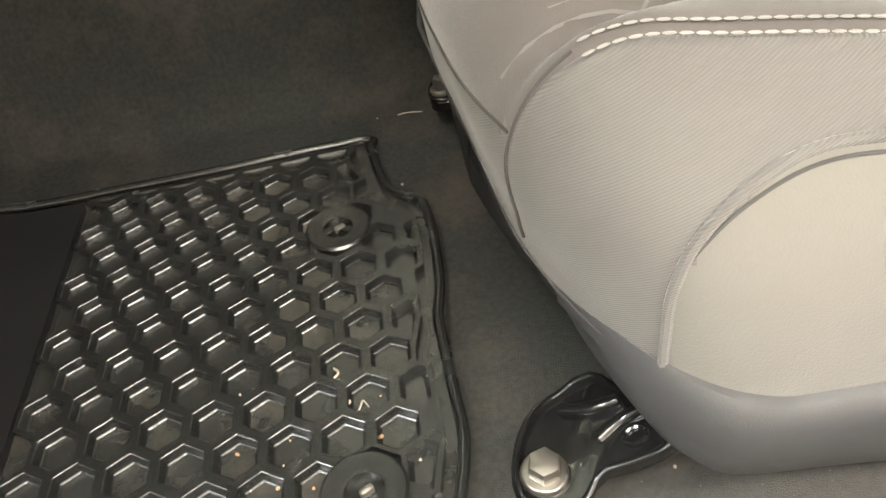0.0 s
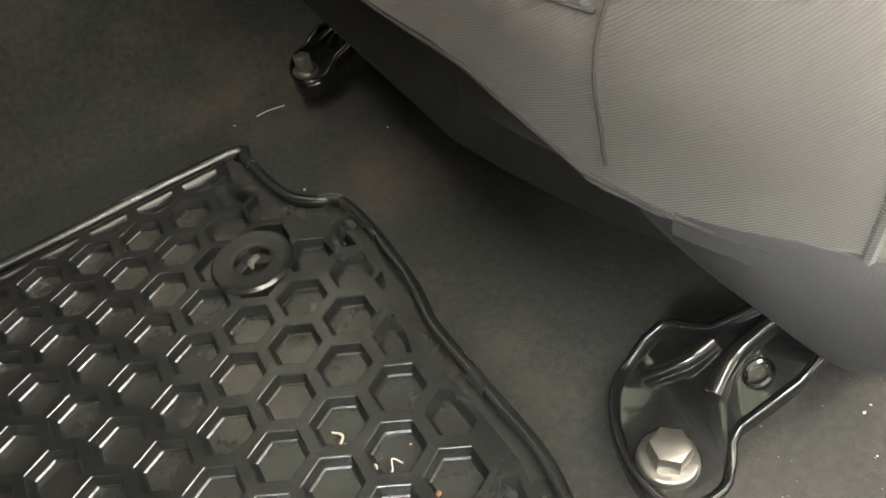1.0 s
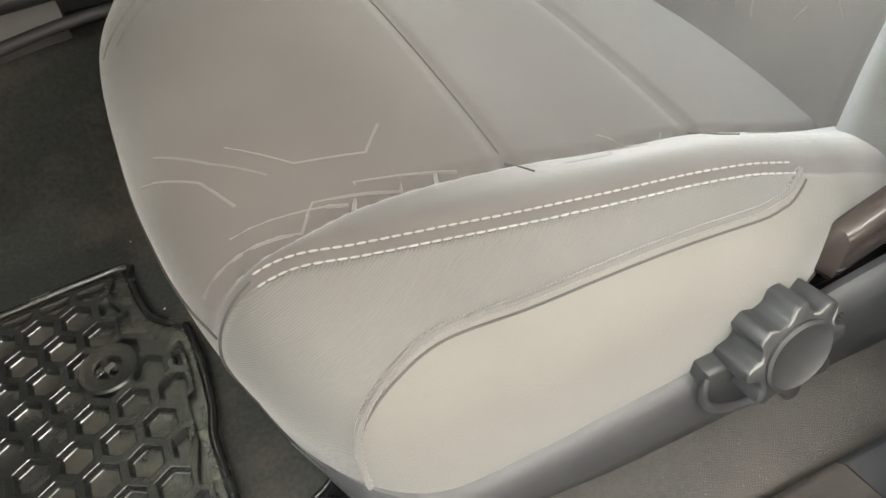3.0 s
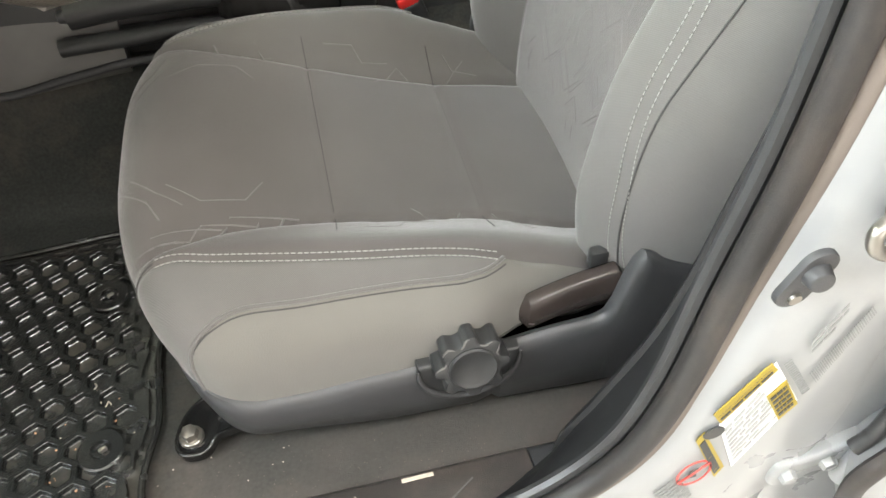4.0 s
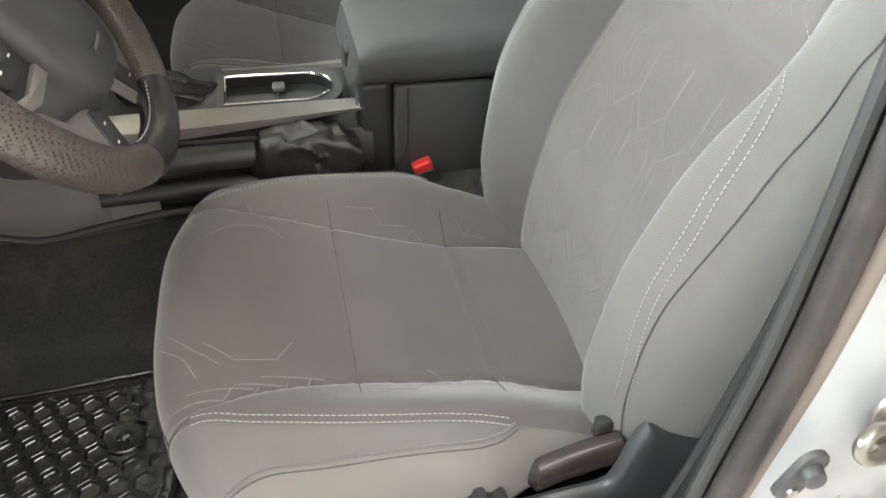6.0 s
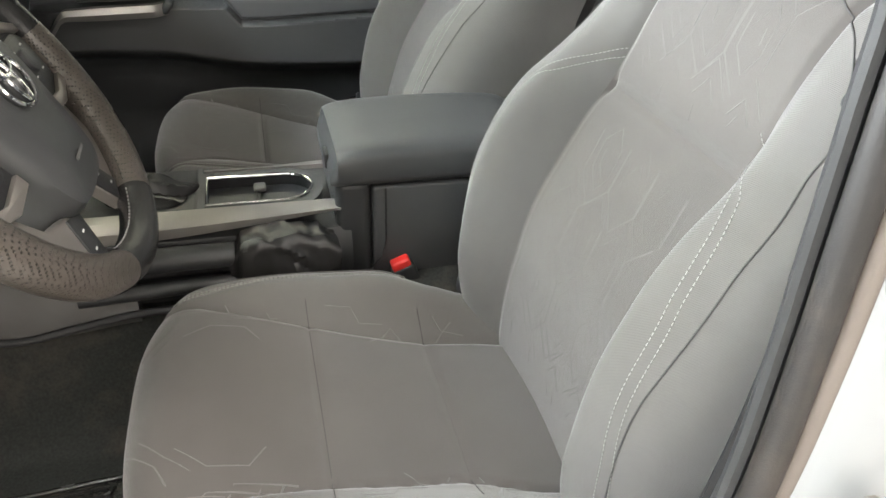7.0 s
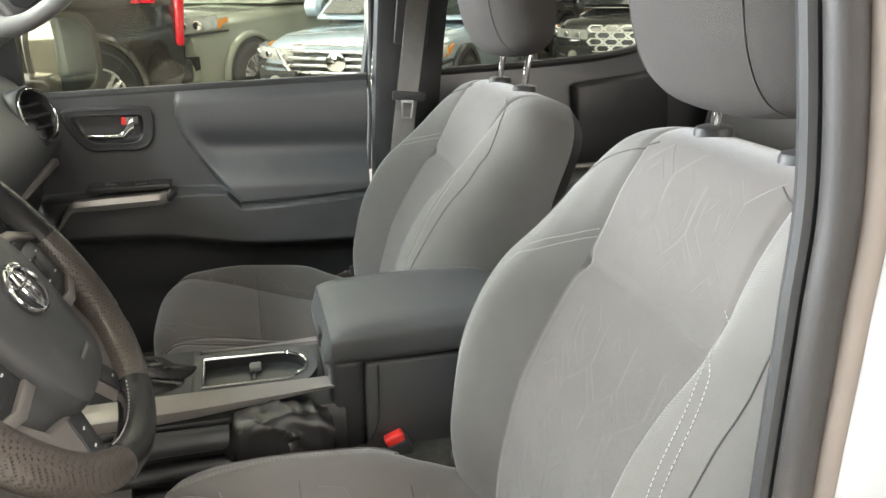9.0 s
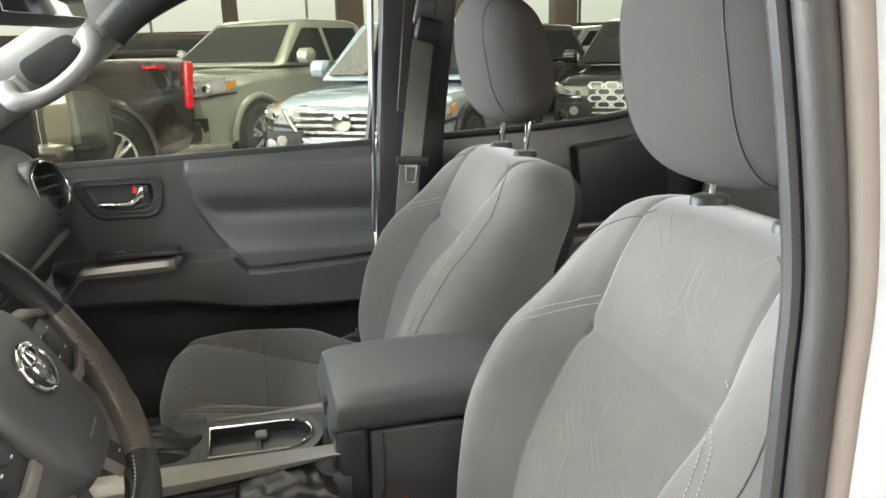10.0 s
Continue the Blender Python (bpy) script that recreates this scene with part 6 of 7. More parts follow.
part("grip", tube(smooth_path([(0.236, 1.386, 0.752), (0.246, 1.362, 0.738), (0.262, 1.346, 0.732), (0.290, 1.342, 0.736), (0.320, 1.342, 0.750), (0.350, 1.342, 0.771), (0.380, 1.344, 0.799), (0.396, 1.350, 0.822), (0.396, 1.364, 0.840), (0.388, 1.386, 0.852)], 6), lambda u: 0.0165 + 0.007 * abs(2 * u - 1) ** 2, 18), TRIM_GREY, gh)
# dark plate on the pillar that paints the shade inside the handle
well = [(p.x, p.y) for p in smooth_path([(x, z, 0) for x, z in ((0.262, 0.802), (0.292, 0.826), (0.344, 0.856), (0.366, 0.846), (0.364, 0.820), (0.326, 0.784), (0.295, 0.764), (0.272, 0.772))], 5, closed=True)]
part("grip_shade_plate", prism(well, 0.006, Matrix(((1, 0, 0, 0), (0, 0, -1, 1.3865), (0, 1, 0, 0), (0, 0, 0, 1))), 0.002, 2), TRIM_SHADE_BLACK, gh, "dark plate painting the shade inside the grip")
for x, z, turn in ((0.246, 0.750, -38), (0.388, 0.850, -52)):
    part("grip_foot", box((x, 1.384, z), (0.052, 0.016, 0.044), 0.008, 3, (0, turn, 0)), TRIM_GREY, gh)

# interior mirror
im = thing("rearview_mirror", "black interior rear view mirror seen at its edge", "rearview mirror")
part("mirror_shell", placed(box((0, 0, 0), (0.036, 0.235, 0.068), 0.015, 4), pose(0.432, 0.735, 0.872, 0, -10, -12)), PLASTIC, im)
part("mirror_glass", placed(box((0, 0, 0), (0.003, 0.205, 0.050), 0.001, 1), pose(0.4515, 0.731, 0.874, 0, -10, -12)), MIRROR, im, "dark mirror glass")
part("mirror_arm", cyl((0.415, 0.74, 0.89), (0.28, 0.76, 0.96), 0.012), PLASTIC, im)
ws_ = tagged(part("windscreen", sheet(lambda u, v: (-0.28 + 0.70 * v, 0.13 + 1.32 * u, 0.66 + 0.44 * v), [i / 8 for i in range(9)], [i / 8 for i in range(9)], (0, 0, 0.005)), GLASS), "clear windscreen", "window", kind="structure")
ws_.visible_shadow = False

# outside mirror on the passenger door
om = thing("side_mirror", "bronze edged outside mirror on the passenger door", "side mirror")
ol = [(0.073 * math.copysign(abs(math.cos(a)) ** 0.6, math.cos(a)), 0.089 * math.copysign(abs(math.sin(a)) ** 0.6, math.sin(a))) for a in [2 * math.pi * i / 40 for i in range(40)]]
MM = frame_of((0.285, 1.700, 0.652), (0.95, 0.30, 0.04), (-0.14, 0.0, 1.0))
BRONZE = material("bronze_paint", (0.055, 0.046, 0.038), 0.3, coat=0.5, spread=0.08)
part("mirror_housing", loft([[MM @ Vector((x * k, y * k, z)) for x, y in ol] for k, z in ((1.0, 0.0), (1.08, -0.012), (1.06, -0.05), (0.75, -0.11), (0.05, -0.125))]), BRONZE, om)
part("mirror_rim", ring_band([(x * 1.08, y * 1.08) for x, y in ol], [(x * 0.92, y * 0.92) for x, y in ol], 0.010, MM @ pose(0, 0, -0.006)), BRONZE, om)
part("mirror_pane", prism([(x * 0.93, y * 0.93) for x, y in ol], 0.003, MM @ pose(0, 0, 0.0005)), MIRROR, om, "mirror glass")
part("mirror_foot", box((0.235, 1.60, 0.59), (0.09, 0.16, 0.05), 0.015, 3), BRONZE, om)

# the far side of the cab slopes down a little towards the rear
FAR_SIDE = pose(0.33, 0, 0.58) @ pose(0, 0, 0, 0, 2.3, 0) @ pose(-0.33, 0, -0.58)
for ob in (door, frame5, win, far_pillar, far_edge, belt, rd, win2, far_front, cap_front, gh, om):
    ob.matrix_world = FAR_SIDE
con.matrix_world = pose(0.55, 0, 0.40) @ pose(0, 0, 0, 0, 1.0, 0) @ pose(-0.553, 0, -0.40)
im.location = (0.021, 0, 0.014)

# ---------------------------------------------------------------- fittings on the white pillar
PY = 0.0335


def on_pillar(x, z, lift=0.0):
    return Vector((x, PY - lift, z))


def quad_plate(name, corners, mat, parent, lift, thick=0.0006, label=""):
    """A thin sticker between four (x, z) corners."""
    bm = bmesh.new()
    a = [bm.verts.new(on_pillar(x, z, lift)) for x, z in corners]
    b = [bm.verts.new(on_pillar(x, z, lift - thick)) for x, z in corners]
    bm.faces.new(a)
    bm.faces.new(b[::-1])
    for i in range(4):
        bm.faces.new((a[i], b[i], b[(i + 1) % 4], a[(i + 1) % 4]))
    return part(name, bm, mat, parent, label)


def on_quad(c, u, v):
    (x0, z0), (x1, z1), (x2, z2), (x3, z3) = c
    return ((x0 * (1 - u) + x1 * u) * (1 - v) + (x3 * (1 - u) + x2 * u) * v, (z0 * (1 - u) + z1 * u) * (1 - v) + (z3 * (1 - u) + z2 * u) * v)


def bars(c, rows, parent, name, mat, rng, u0=0.03, u1=0.97, v0=0.05, v1=0.95, ragged=True, upright=False, lift=0.0016):
    """Illegible print as bars: lines along u, or a bar code across it."""
    for r in range(rows):
        if upright:
            a = u0 + (u1 - u0) * (r + 0.1) / rows
            b = a + (u1 - u0) / rows * rng.uniform(0.3, 0.7)
            cs = [on_quad(c, a, v0), on_quad(c, b, v0), on_quad(c, b, v1), on_quad(c, a, v1)]
            quad_plate(name, cs, mat, parent, lift, 0.0004)
        else:
            a, b = v0 + (v1 - v0) * (r + 0.2) / rows, v0 + (v1 - v0) * (r + 0.75) / rows
            u = u0
            while u < u1 - 0.04:
                e = min(u1, u + rng.uniform(0.10, 0.30))
                quad_plate(name, [on_quad(c, u, a), on_quad(c, e, a), on_quad(c, e, b), on_quad(c, u, b)], mat, parent, lift, 0.0004)
                u = e + 0.03
                if ragged and u > u1 - 0.25 and rng.random() < 0.4:
                    break


rl = random.Random(11)
def lettering(name, text, start, end, mat, parent, lift):
    """A line of raised letters on the pillar, from start to end along its base."""
    curve = bpy.data.curves.new(name, 'FONT')
    curve.body, curve.size, curve.extrude = text, 1.0, 0.0
    probe_ob = bpy.data.objects.new(name, curve)
    me = bpy.data.meshes.new_from_object(probe_ob)
    bpy.data.objects.remove(probe_ob)
    bpy.data.curves.remove(curve)
    a, b = on_pillar(*start, lift), on_pillar(*end, lift)
    along = (b - a).normalized()
    wide = max(v.co.x for v in me.vertices)
    k = (b - a).length / wide
    up = Vector((0, -1, 0)).cross(along)
    m = Matrix((along, up, Vector((0, -1, 0)))).transposed().to_4x4()
    m.translation = a
    me.transform(m @ Matrix.Scale(k, 4))
    ob = new(name, finish(me, mat))
    ob.parent = parent
    return ob


# tyre placard: u runs up along its long side
pc = [(0.943, 0.178), (0.964, 0.253), (1.002, 0.189), (0.976, 0.094)]
pl = thing("tire_placard", "white tyre placard sticker with yellow heading on the pillar", "sticker")
quad_plate("placard_sheet", pc, LABEL_WHITE, pl, 0.0008)
hd = [(0.933, 0.198), (0.96, 0.254), (0.968, 0.243), (0.943, 0.181)]
quad_plate("placard_heading", hd, LABEL_YELLOW, pl, 0.0014, label="yellow heading band")
lettering("heading_text", "TIRE AND LOADING INFORMATION", on_quad(hd, 0.04, 0.46), on_quad(hd, 0.96, 0.46), LABEL_BLACK, pl, 0.0022)
bars([on_quad(hd, 0.04, 0.58), on_quad(hd, 0.96, 0.58), on_quad(hd, 0.96, 0.88), on_quad(hd, 0.04, 0.88)], 1, pl, "heading_bar", LABEL_BLACK, rl, 0.0, 1.0, 0.0, 1.0, lift=0.0020)
bars(pc, 9, pl, "print_bar", LABEL_PALE, rl, 0.05, 0.72, 0.14, 0.92)
yb = [(0.971, 0.207), (0.98, 0.226), (1.003, 0.185), (0.994, 0.165)]
quad_plate("pressure_box", yb, LABEL_YELLOW, pl, 0.0018, label="yellow boxed figures")
bars(yb, 5, pl, "figure_bar", LABEL_BLACK, rl, 0.10, 0.90, 0.08, 0.92, False, lift=0.0024)
part("placard_roundel", prism(circle(0.0085, 24), 0.001, frame_of(on_pillar(0.941, 0.168, 0.0008), (1, 0, 0), (0, 0, 1))), LABEL_BLACK, pl, "black roundel")
bc2 = [(0.97, 0.249), (1.003, 0.196), (1.007, 0.202), (0.974, 0.254)]
bars(bc2, 18, pl, "code_bar", LABEL_GREY, rl, 0, 1, 0, 1, upright=True)
# airbag sticker
ab = thing("airbag_sticker", "yellow airbag warning sticker with a red barred circle", "sticker")
ay_ = [(0.929, 0.16), (0.933, 0.172), (0.968, 0.099), (0.964, 0.081)]
quad_plate("warning_band", ay_, LABEL_YELLOW, ab, 0.0010, label="yellow warning band")
quad_plate("warning_block", [on_quad(ay_, 0.10, 0.12), on_quad(ay_, 0.72, 0.12), on_quad(ay_, 0.72, 0.92), on_quad(ay_, 0.10, 0.92)], LABEL_BLACK, ab, 0.0016, label="dark warning block")
lettering("warning_text", "CAUTION", on_quad(ay_, 0.26, 0.50), on_quad(ay_, 0.66, 0.50), LABEL_YELLOW, ab, 0.0026)
lettering("warning_text", "ATTENTION", on_quad(ay_, 0.26, 0.84), on_quad(ay_, 0.70, 0.84), LABEL_YELLOW, ab, 0.0026)
lettering("warning_text", "SIDE AIRBAG", on_quad(ay_, 0.20, 1.55), on_quad(ay_, 0.92, 1.55), LABEL_BLACK, ab, 0.0016)
cm_ = frame_of(on_pillar(0.941, 0.101, 0.001), (1, 0, 0), (0, 0, 1))
part("barred_circle", ring_band(circle(0.0150, 32, ry=0.0215), circle(0.0128, 32, ry=0.0190), 0.0006, cm_), LABEL_RED, ab, "red ring")
part("barred_stroke", placed(box((0, 0, 0.0004), (0.003, 0.036, 0.0008), 0), cm_ @ pose(0, 0, 0, 0, 0, -38)), LABEL_RED, ab)
part("seat_symbol", prism([(-0.004, -0.008), (0.004, -0.008), (0.002, 0.0), (0.005, 0.006), (0.001, 0.008), (-0.004, 0.004)], 0.0005, cm_), LABEL_BLACK, ab)
tb = [(0.909, 0.082), (0.928, 0.107), (0.951, 0.053), (0.935, 0.012)]
bars(tb, 9, ab, "print_bar", LABEL_GREY, rl, 0.0, 1.0, 0.02, 0.98)
# serial sticker
ss_ = thing("code_sticker", "white bar code sticker on the pillar", "sticker")
sc = [(0.997, 0.227), (1.015, 0.298), (1.021, 0.29), (1.008, 0.211)]
bars(sc, 34, ss_, "code_bar", LABEL_GREY, rl, 0, 1, 0.0, 1.0, upright=True)
bars([(0.978, 0.265), (0.995, 0.315), (1.002, 0.293), (0.986, 0.243)], 3, ss_, "print_bar", LABEL_GREY, rl, 0.2, 0.9)
bars([(1.005, 0.421), (1.01, 0.425), (1.015, 0.409), (1.009, 0.406)], 2, ss_, "print_bar", LABEL_GREY, rl, 0.0, 1.0)

# striker
st = thing("door_striker", "zinc plated door striker with a loop, screwed to the pillar", "door striker")
ol5 = [(p.x, p.y) for p in smooth_path([(x, z, 0) for x, z in ((0.98, 0.398), (0.988, 0.411), (1.001, 0.41), (1.012, 0.39), (1.02, 0.37), (1.02, 0.347), (1.011, 0.339), (1, 0.347), (0.993, 0.366), (0.984, 0.381))], 3, closed=True)]
part("striker_plate", prism(ol5, 0.004, Matrix(((1, 0, 0, 0), (0, 0, -1, PY), (0, 1, 0, 0), (0, 0, 0, 1))), 0.0012, 2), STEEL, st)
loop = smooth_path([on_pillar(0.996, 0.389, 0.002), on_pillar(0.985, 0.394, 0.010), on_pillar(0.97, 0.4, 0.015), on_pillar(0.959, 0.397, 0.020), on_pillar(0.963, 0.386, 0.021), on_pillar(0.978, 0.375, 0.018), on_pillar(0.996, 0.367, 0.010), on_pillar(1.012, 0.362, 0.002)], 5)
part("striker_loop", tube(loop, 0.0042, 12), STEEL, st, "thick steel loop")
for x, z in ((0.999, 0.4), (1.007, 0.35)):
    part("striker_screw", cyl(on_pillar(x, z, 0.003), on_pillar(x, z, 0.0072), 0.0072, 0.0056, 20, 0.0008), STEEL, st, "round screw head")
for x, z in ((1.002, 0.379),):
    part("striker_boss", cyl(on_pillar(x, z, 0.003), on_pillar(x, z, 0.0060), 0.0085, 0.0070, 20, 0.0008), STEEL, st)
# courtesy light switch
sw = thing("door_switch", "grey rubber courtesy light switch on the pillar", "switch")
sm = Matrix(((0.36, -0.93, 0, 0.95), (0, 0, -1, PY), (0.93, 0.36, 0, 0.345), (0, 0, 0, 1)))
part("switch_base", prism(rounded(0.046, 0.023, 0.011), 0.005, sm, 0.002, 2), PLASTIC_SHIELD, sw)
part("switch_plunger", cyl(on_pillar(0.953, 0.351, 0.004), on_pillar(0.952, 0.352, 0.013), 0.0092, 0.0070, 20, 0.001), PLASTIC_SHIELD, sw, "round rubber plunger")
part("switch_screw", cyl(on_pillar(0.946, 0.332, 0.004), on_pillar(0.946, 0.332, 0.007), 0.0045, 0.004, 16), STEEL, sw)

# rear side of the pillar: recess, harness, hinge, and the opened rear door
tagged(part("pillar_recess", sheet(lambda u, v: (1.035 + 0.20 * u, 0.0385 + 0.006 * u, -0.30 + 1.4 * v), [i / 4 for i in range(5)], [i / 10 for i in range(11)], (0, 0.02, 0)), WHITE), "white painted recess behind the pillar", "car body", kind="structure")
hn = thing("door_harness", "ribbed black rubber cable sleeve between pillar and rear door", "cable sleeve")
hp = smooth_path([(1.066, 0.044, 0.368), (1.074, 0.030, 0.366), (1.085, 0.020, 0.354), (1.098, 0.015, 0.33), (1.108, 0.014, 0.299), (1.12, 0.020, 0.265)], 9)
part("sleeve", tube(hp, lambda u: 0.0125 + 0.0016 * math.sin(u * 110), 14), PLASTIC, hn)
part("sleeve_collar", tube([(1.062, 0.050, 0.368), (1.071, 0.032, 0.367)], lambda u: 0.023 - 0.006 * u, 20), PLASTIC, hn, "flared rubber collar")
rdo = thing("open_rear_door", "opened white rear door with a dark rubber edge strip", "car door")
edge = [(1.105, 0.581), (1.097, 0.465), (1.094, 0.371), (1.093, 0.261), (1.091, 0.145), (1.087, 0.123), (1.077, 0.106), (1.073, 0.075), (1.092, -0.001), (1.133, -0.088), (1.143, -0.229)]
ep = smooth_path([(x, 0.0, z) for x, z in edge], 5)
bm5 = bmesh.new()
prev = None
for p in ep:
    row = [bm5.verts.new((p.x, 0.004, p.z)), bm5.verts.new((p.x + 0.02, -0.010, p.z)), bm5.verts.new((p.x + 0.06, -0.016, p.z)), bm5.verts.new((p.x + 0.75, -0.10, p.z)), bm5.verts.new((p.x + 0.75, -0.05, p.z)), bm5.verts.new((p.x + 0.02, 0.040, p.z))]
    if prev:
        for j in range(6):
            bm5.faces.new((prev[j], prev[(j + 1) % 6], row[(j + 1) % 6], row[j]))
    prev = row
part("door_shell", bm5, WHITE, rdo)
hp2 = [(p.x, p.y) for p in smooth_path([(x, z, 0) for x, z in ((1.02, 0.068), (1.027, 0.078), (1.059, 0.08), (1.091, 0.097), (1.109, 0.093), (1.102, 0.076), (1.077, 0.056), (1.054, 0.042), (1.031, 0.036), (1.021, 0.048))], 3, closed=True)]
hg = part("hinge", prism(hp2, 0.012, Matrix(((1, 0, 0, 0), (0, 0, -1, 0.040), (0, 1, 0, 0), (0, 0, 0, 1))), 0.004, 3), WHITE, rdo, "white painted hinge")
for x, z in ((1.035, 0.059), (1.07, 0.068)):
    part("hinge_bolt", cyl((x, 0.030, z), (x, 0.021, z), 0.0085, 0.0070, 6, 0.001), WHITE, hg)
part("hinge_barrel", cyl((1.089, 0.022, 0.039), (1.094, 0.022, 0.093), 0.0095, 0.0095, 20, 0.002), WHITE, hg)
part("edge_strip", tube([(p.x - 0.002, -0.002, p.z) for p in ep], 0.0075, 10, flat=1.2), RUBBER, rdo, "dark rubber edge strip")
part("inner_strip", tube([(p.x - 0.008, 0.018, p.z) for p in ep[:30]], 0.0070, 10), PLASTIC, rdo, "inner door seal")

# ---------------------------------------------------------------- showroom round the truck
CONCRETE = material("polished_floor_tile", (0.44, 0.41, 0.37), 0.22, spread=0.12, scale=3, stain=(0.20, 0.18, 0.16), stain_amount=0.4, stain_scale=2)
WALL = material("tan_wall_paint", (0.40, 0.33, 0.26), 0.8, spread=0.06, scale=3, bump=0.1, bump_scale=60)
CEIL = material("white_ceiling_board", (0.75, 0.74, 0.71), 0.9, spread=0.05, scale=4)
COLUMN = material("brown_column_cladding", (0.20, 0.15, 0.11), 0.6, spread=0.1, scale=5)
tagged(part("showroom_floor", box((2, 6, GROUND - 0.05), (46, 40, 0.1), 0), CONCRETE), "polished light tan showroom floor", "floor", kind="structure")
tagged(part("showroom_ceiling", box((2, 6, 3.55), (46, 40, 0.1), 0), CEIL), "white showroom ceiling", "ceiling", kind="structure")
tagged(part("wall_south", box((2, -13.9, 1.5), (46, 0.2, 4.2), 0), WALL), "tan showroom wall", "wall", kind="structure")
tagged(part("wall_east", box((24.9, 6, 1.5), (0.2, 40, 4.2), 0), WALL), "tan showroom wall", "wall", kind="structure")
tagged(part("wall_west", box((-20.9, 6, 1.5), (0.2, 40, 4.2), 0), WALL), "tan showroom wall", "wall", kind="structure")
wl = thing("wall_north", "showroom wall with tall bright windows and brown columns", "wall", kind="structure")
part("wall_base", box((2, 22.0, GROUND + 0.95), (46, 0.25, 1.9), 0.01), COLUMN, wl)
part("wall_head", box((2, 22.0, 3.38), (46, 0.25, 0.30), 0.01), WALL, wl)
for i in range(9):
    part("column", box((-9.4 + 3.3 * i, 21.85, 1.5), (0.42 if i % 2 else 0.75, 0.5, 4.1), 0.02), COLUMN, wl, "brown clad column")
for i in range(13):
    part("mullion", box((-10.0 + 2.1 * i, 21.95, 1.8), (0.07, 0.10, 3.4), 0.006), SILVER, wl)
for z in (2.45,):
    part("transom", box((2, 21.95, z), (40, 0.08, 0.06), 0.006), SILVER, wl)
bd = bpy.data.materials.new("bright_day")
bd.use_nodes = True
nt = bd.node_tree
em = nt.nodes.new("ShaderNodeEmission")
nz_ = nt.nodes.new("ShaderNodeTexNoise")
nz_.inputs["Scale"].default_value = 0.7
cr_ = nt.nodes.new("ShaderNodeValToRGB")
cr_.color_ramp.elements[0].color, cr_.color_ramp.elements[1].color = (0.50, 0.56, 0.52, 1), (1.0, 1.0, 0.98, 1)
cr_.color_ramp.elements[0].position, cr_.color_ramp.elements[1].position = 0.35, 0.55
nt.links.new(nz_.outputs["Fac"], cr_.inputs["Fac"])
nt.links.new(cr_.outputs["Color"], em.inputs["Color"])
em.inputs["Strength"].default_value = 1.1
nt.links.new(em.outputs[0], nt.nodes["Material Output"].inputs["Surface"])
tagged(part("backdrop", box((2, 25, 1.6), (60, 0.1, 6), 0), bd), "bright daylight outside the far windows", "daylight", kind="structure")

# ---------------------------------------------------------------- parked cars beyond the windows
TYRE = material("tyre_rubber", (0.022, 0.022, 0.022), 0.75, spread=0.3, scale=20, bump=0.2, bump_scale=60)
ALLOY = material("machined_alloy", (0.60, 0.59, 0.57), 0.28, metal=0.9, spread=0.05, scale=8)
ALLOY_DARK = material("dark_alloy", (0.05, 0.05, 0.052), 0.35, metal=0.5, spread=0.1, scale=8)
CAR_GLASS = material("dark_car_glass", (0.022, 0.027, 0.025), 0.05, spread=0.5, scale=2.5, coat=0.25, spec=0.35, rough_var=0.03)
LAMP = material("lamp_glass", (0.50, 0.50, 0.48), 0.10, metal=0.25, spread=0.8, scale=11, coat=1.0)
LAMP_RED = material("tail_lamp_red", (0.62, 0.010, 0.020), 0.15, spread=0.2, scale=12, coat=1.0)
LAMP_AMBER = material("amber_marker", (0.75, 0.27, 0.02), 0.15, spread=0.1, scale=10, coat=1.0)


def paint(name, c):
    return material(name, c, 0.22, coat=0.9, spread=0.04, scale=2.5, metal=0.15)


def car_ring(x, hw, z0, z1, crown=0.03, n=5):
    """Cross section of a body: flat floor, bulged flank, rounded shoulder and a crowned top."""
    r = min(0.14, (z1 - z0) * 0.35)
    pts = [(x, -hw * 0.90, z0), (x, -hw * 0.98, z0 + 0.12), (x, -hw, (z0 + z1) * 0.5), (x, -hw * 0.985, z1 - r)]
    for i in range(1, n + 1):
        a = radians(90 * i / n)
        pts.append((x, -hw * 0.985 + r * (1 - math.cos(a)), z1 - r + r * math.sin(a)))
    pts.append((x, 0.0, z1 + crown))
    return pts + [(px, -py, pz) for px, py, pz in reversed(pts[:-1])]


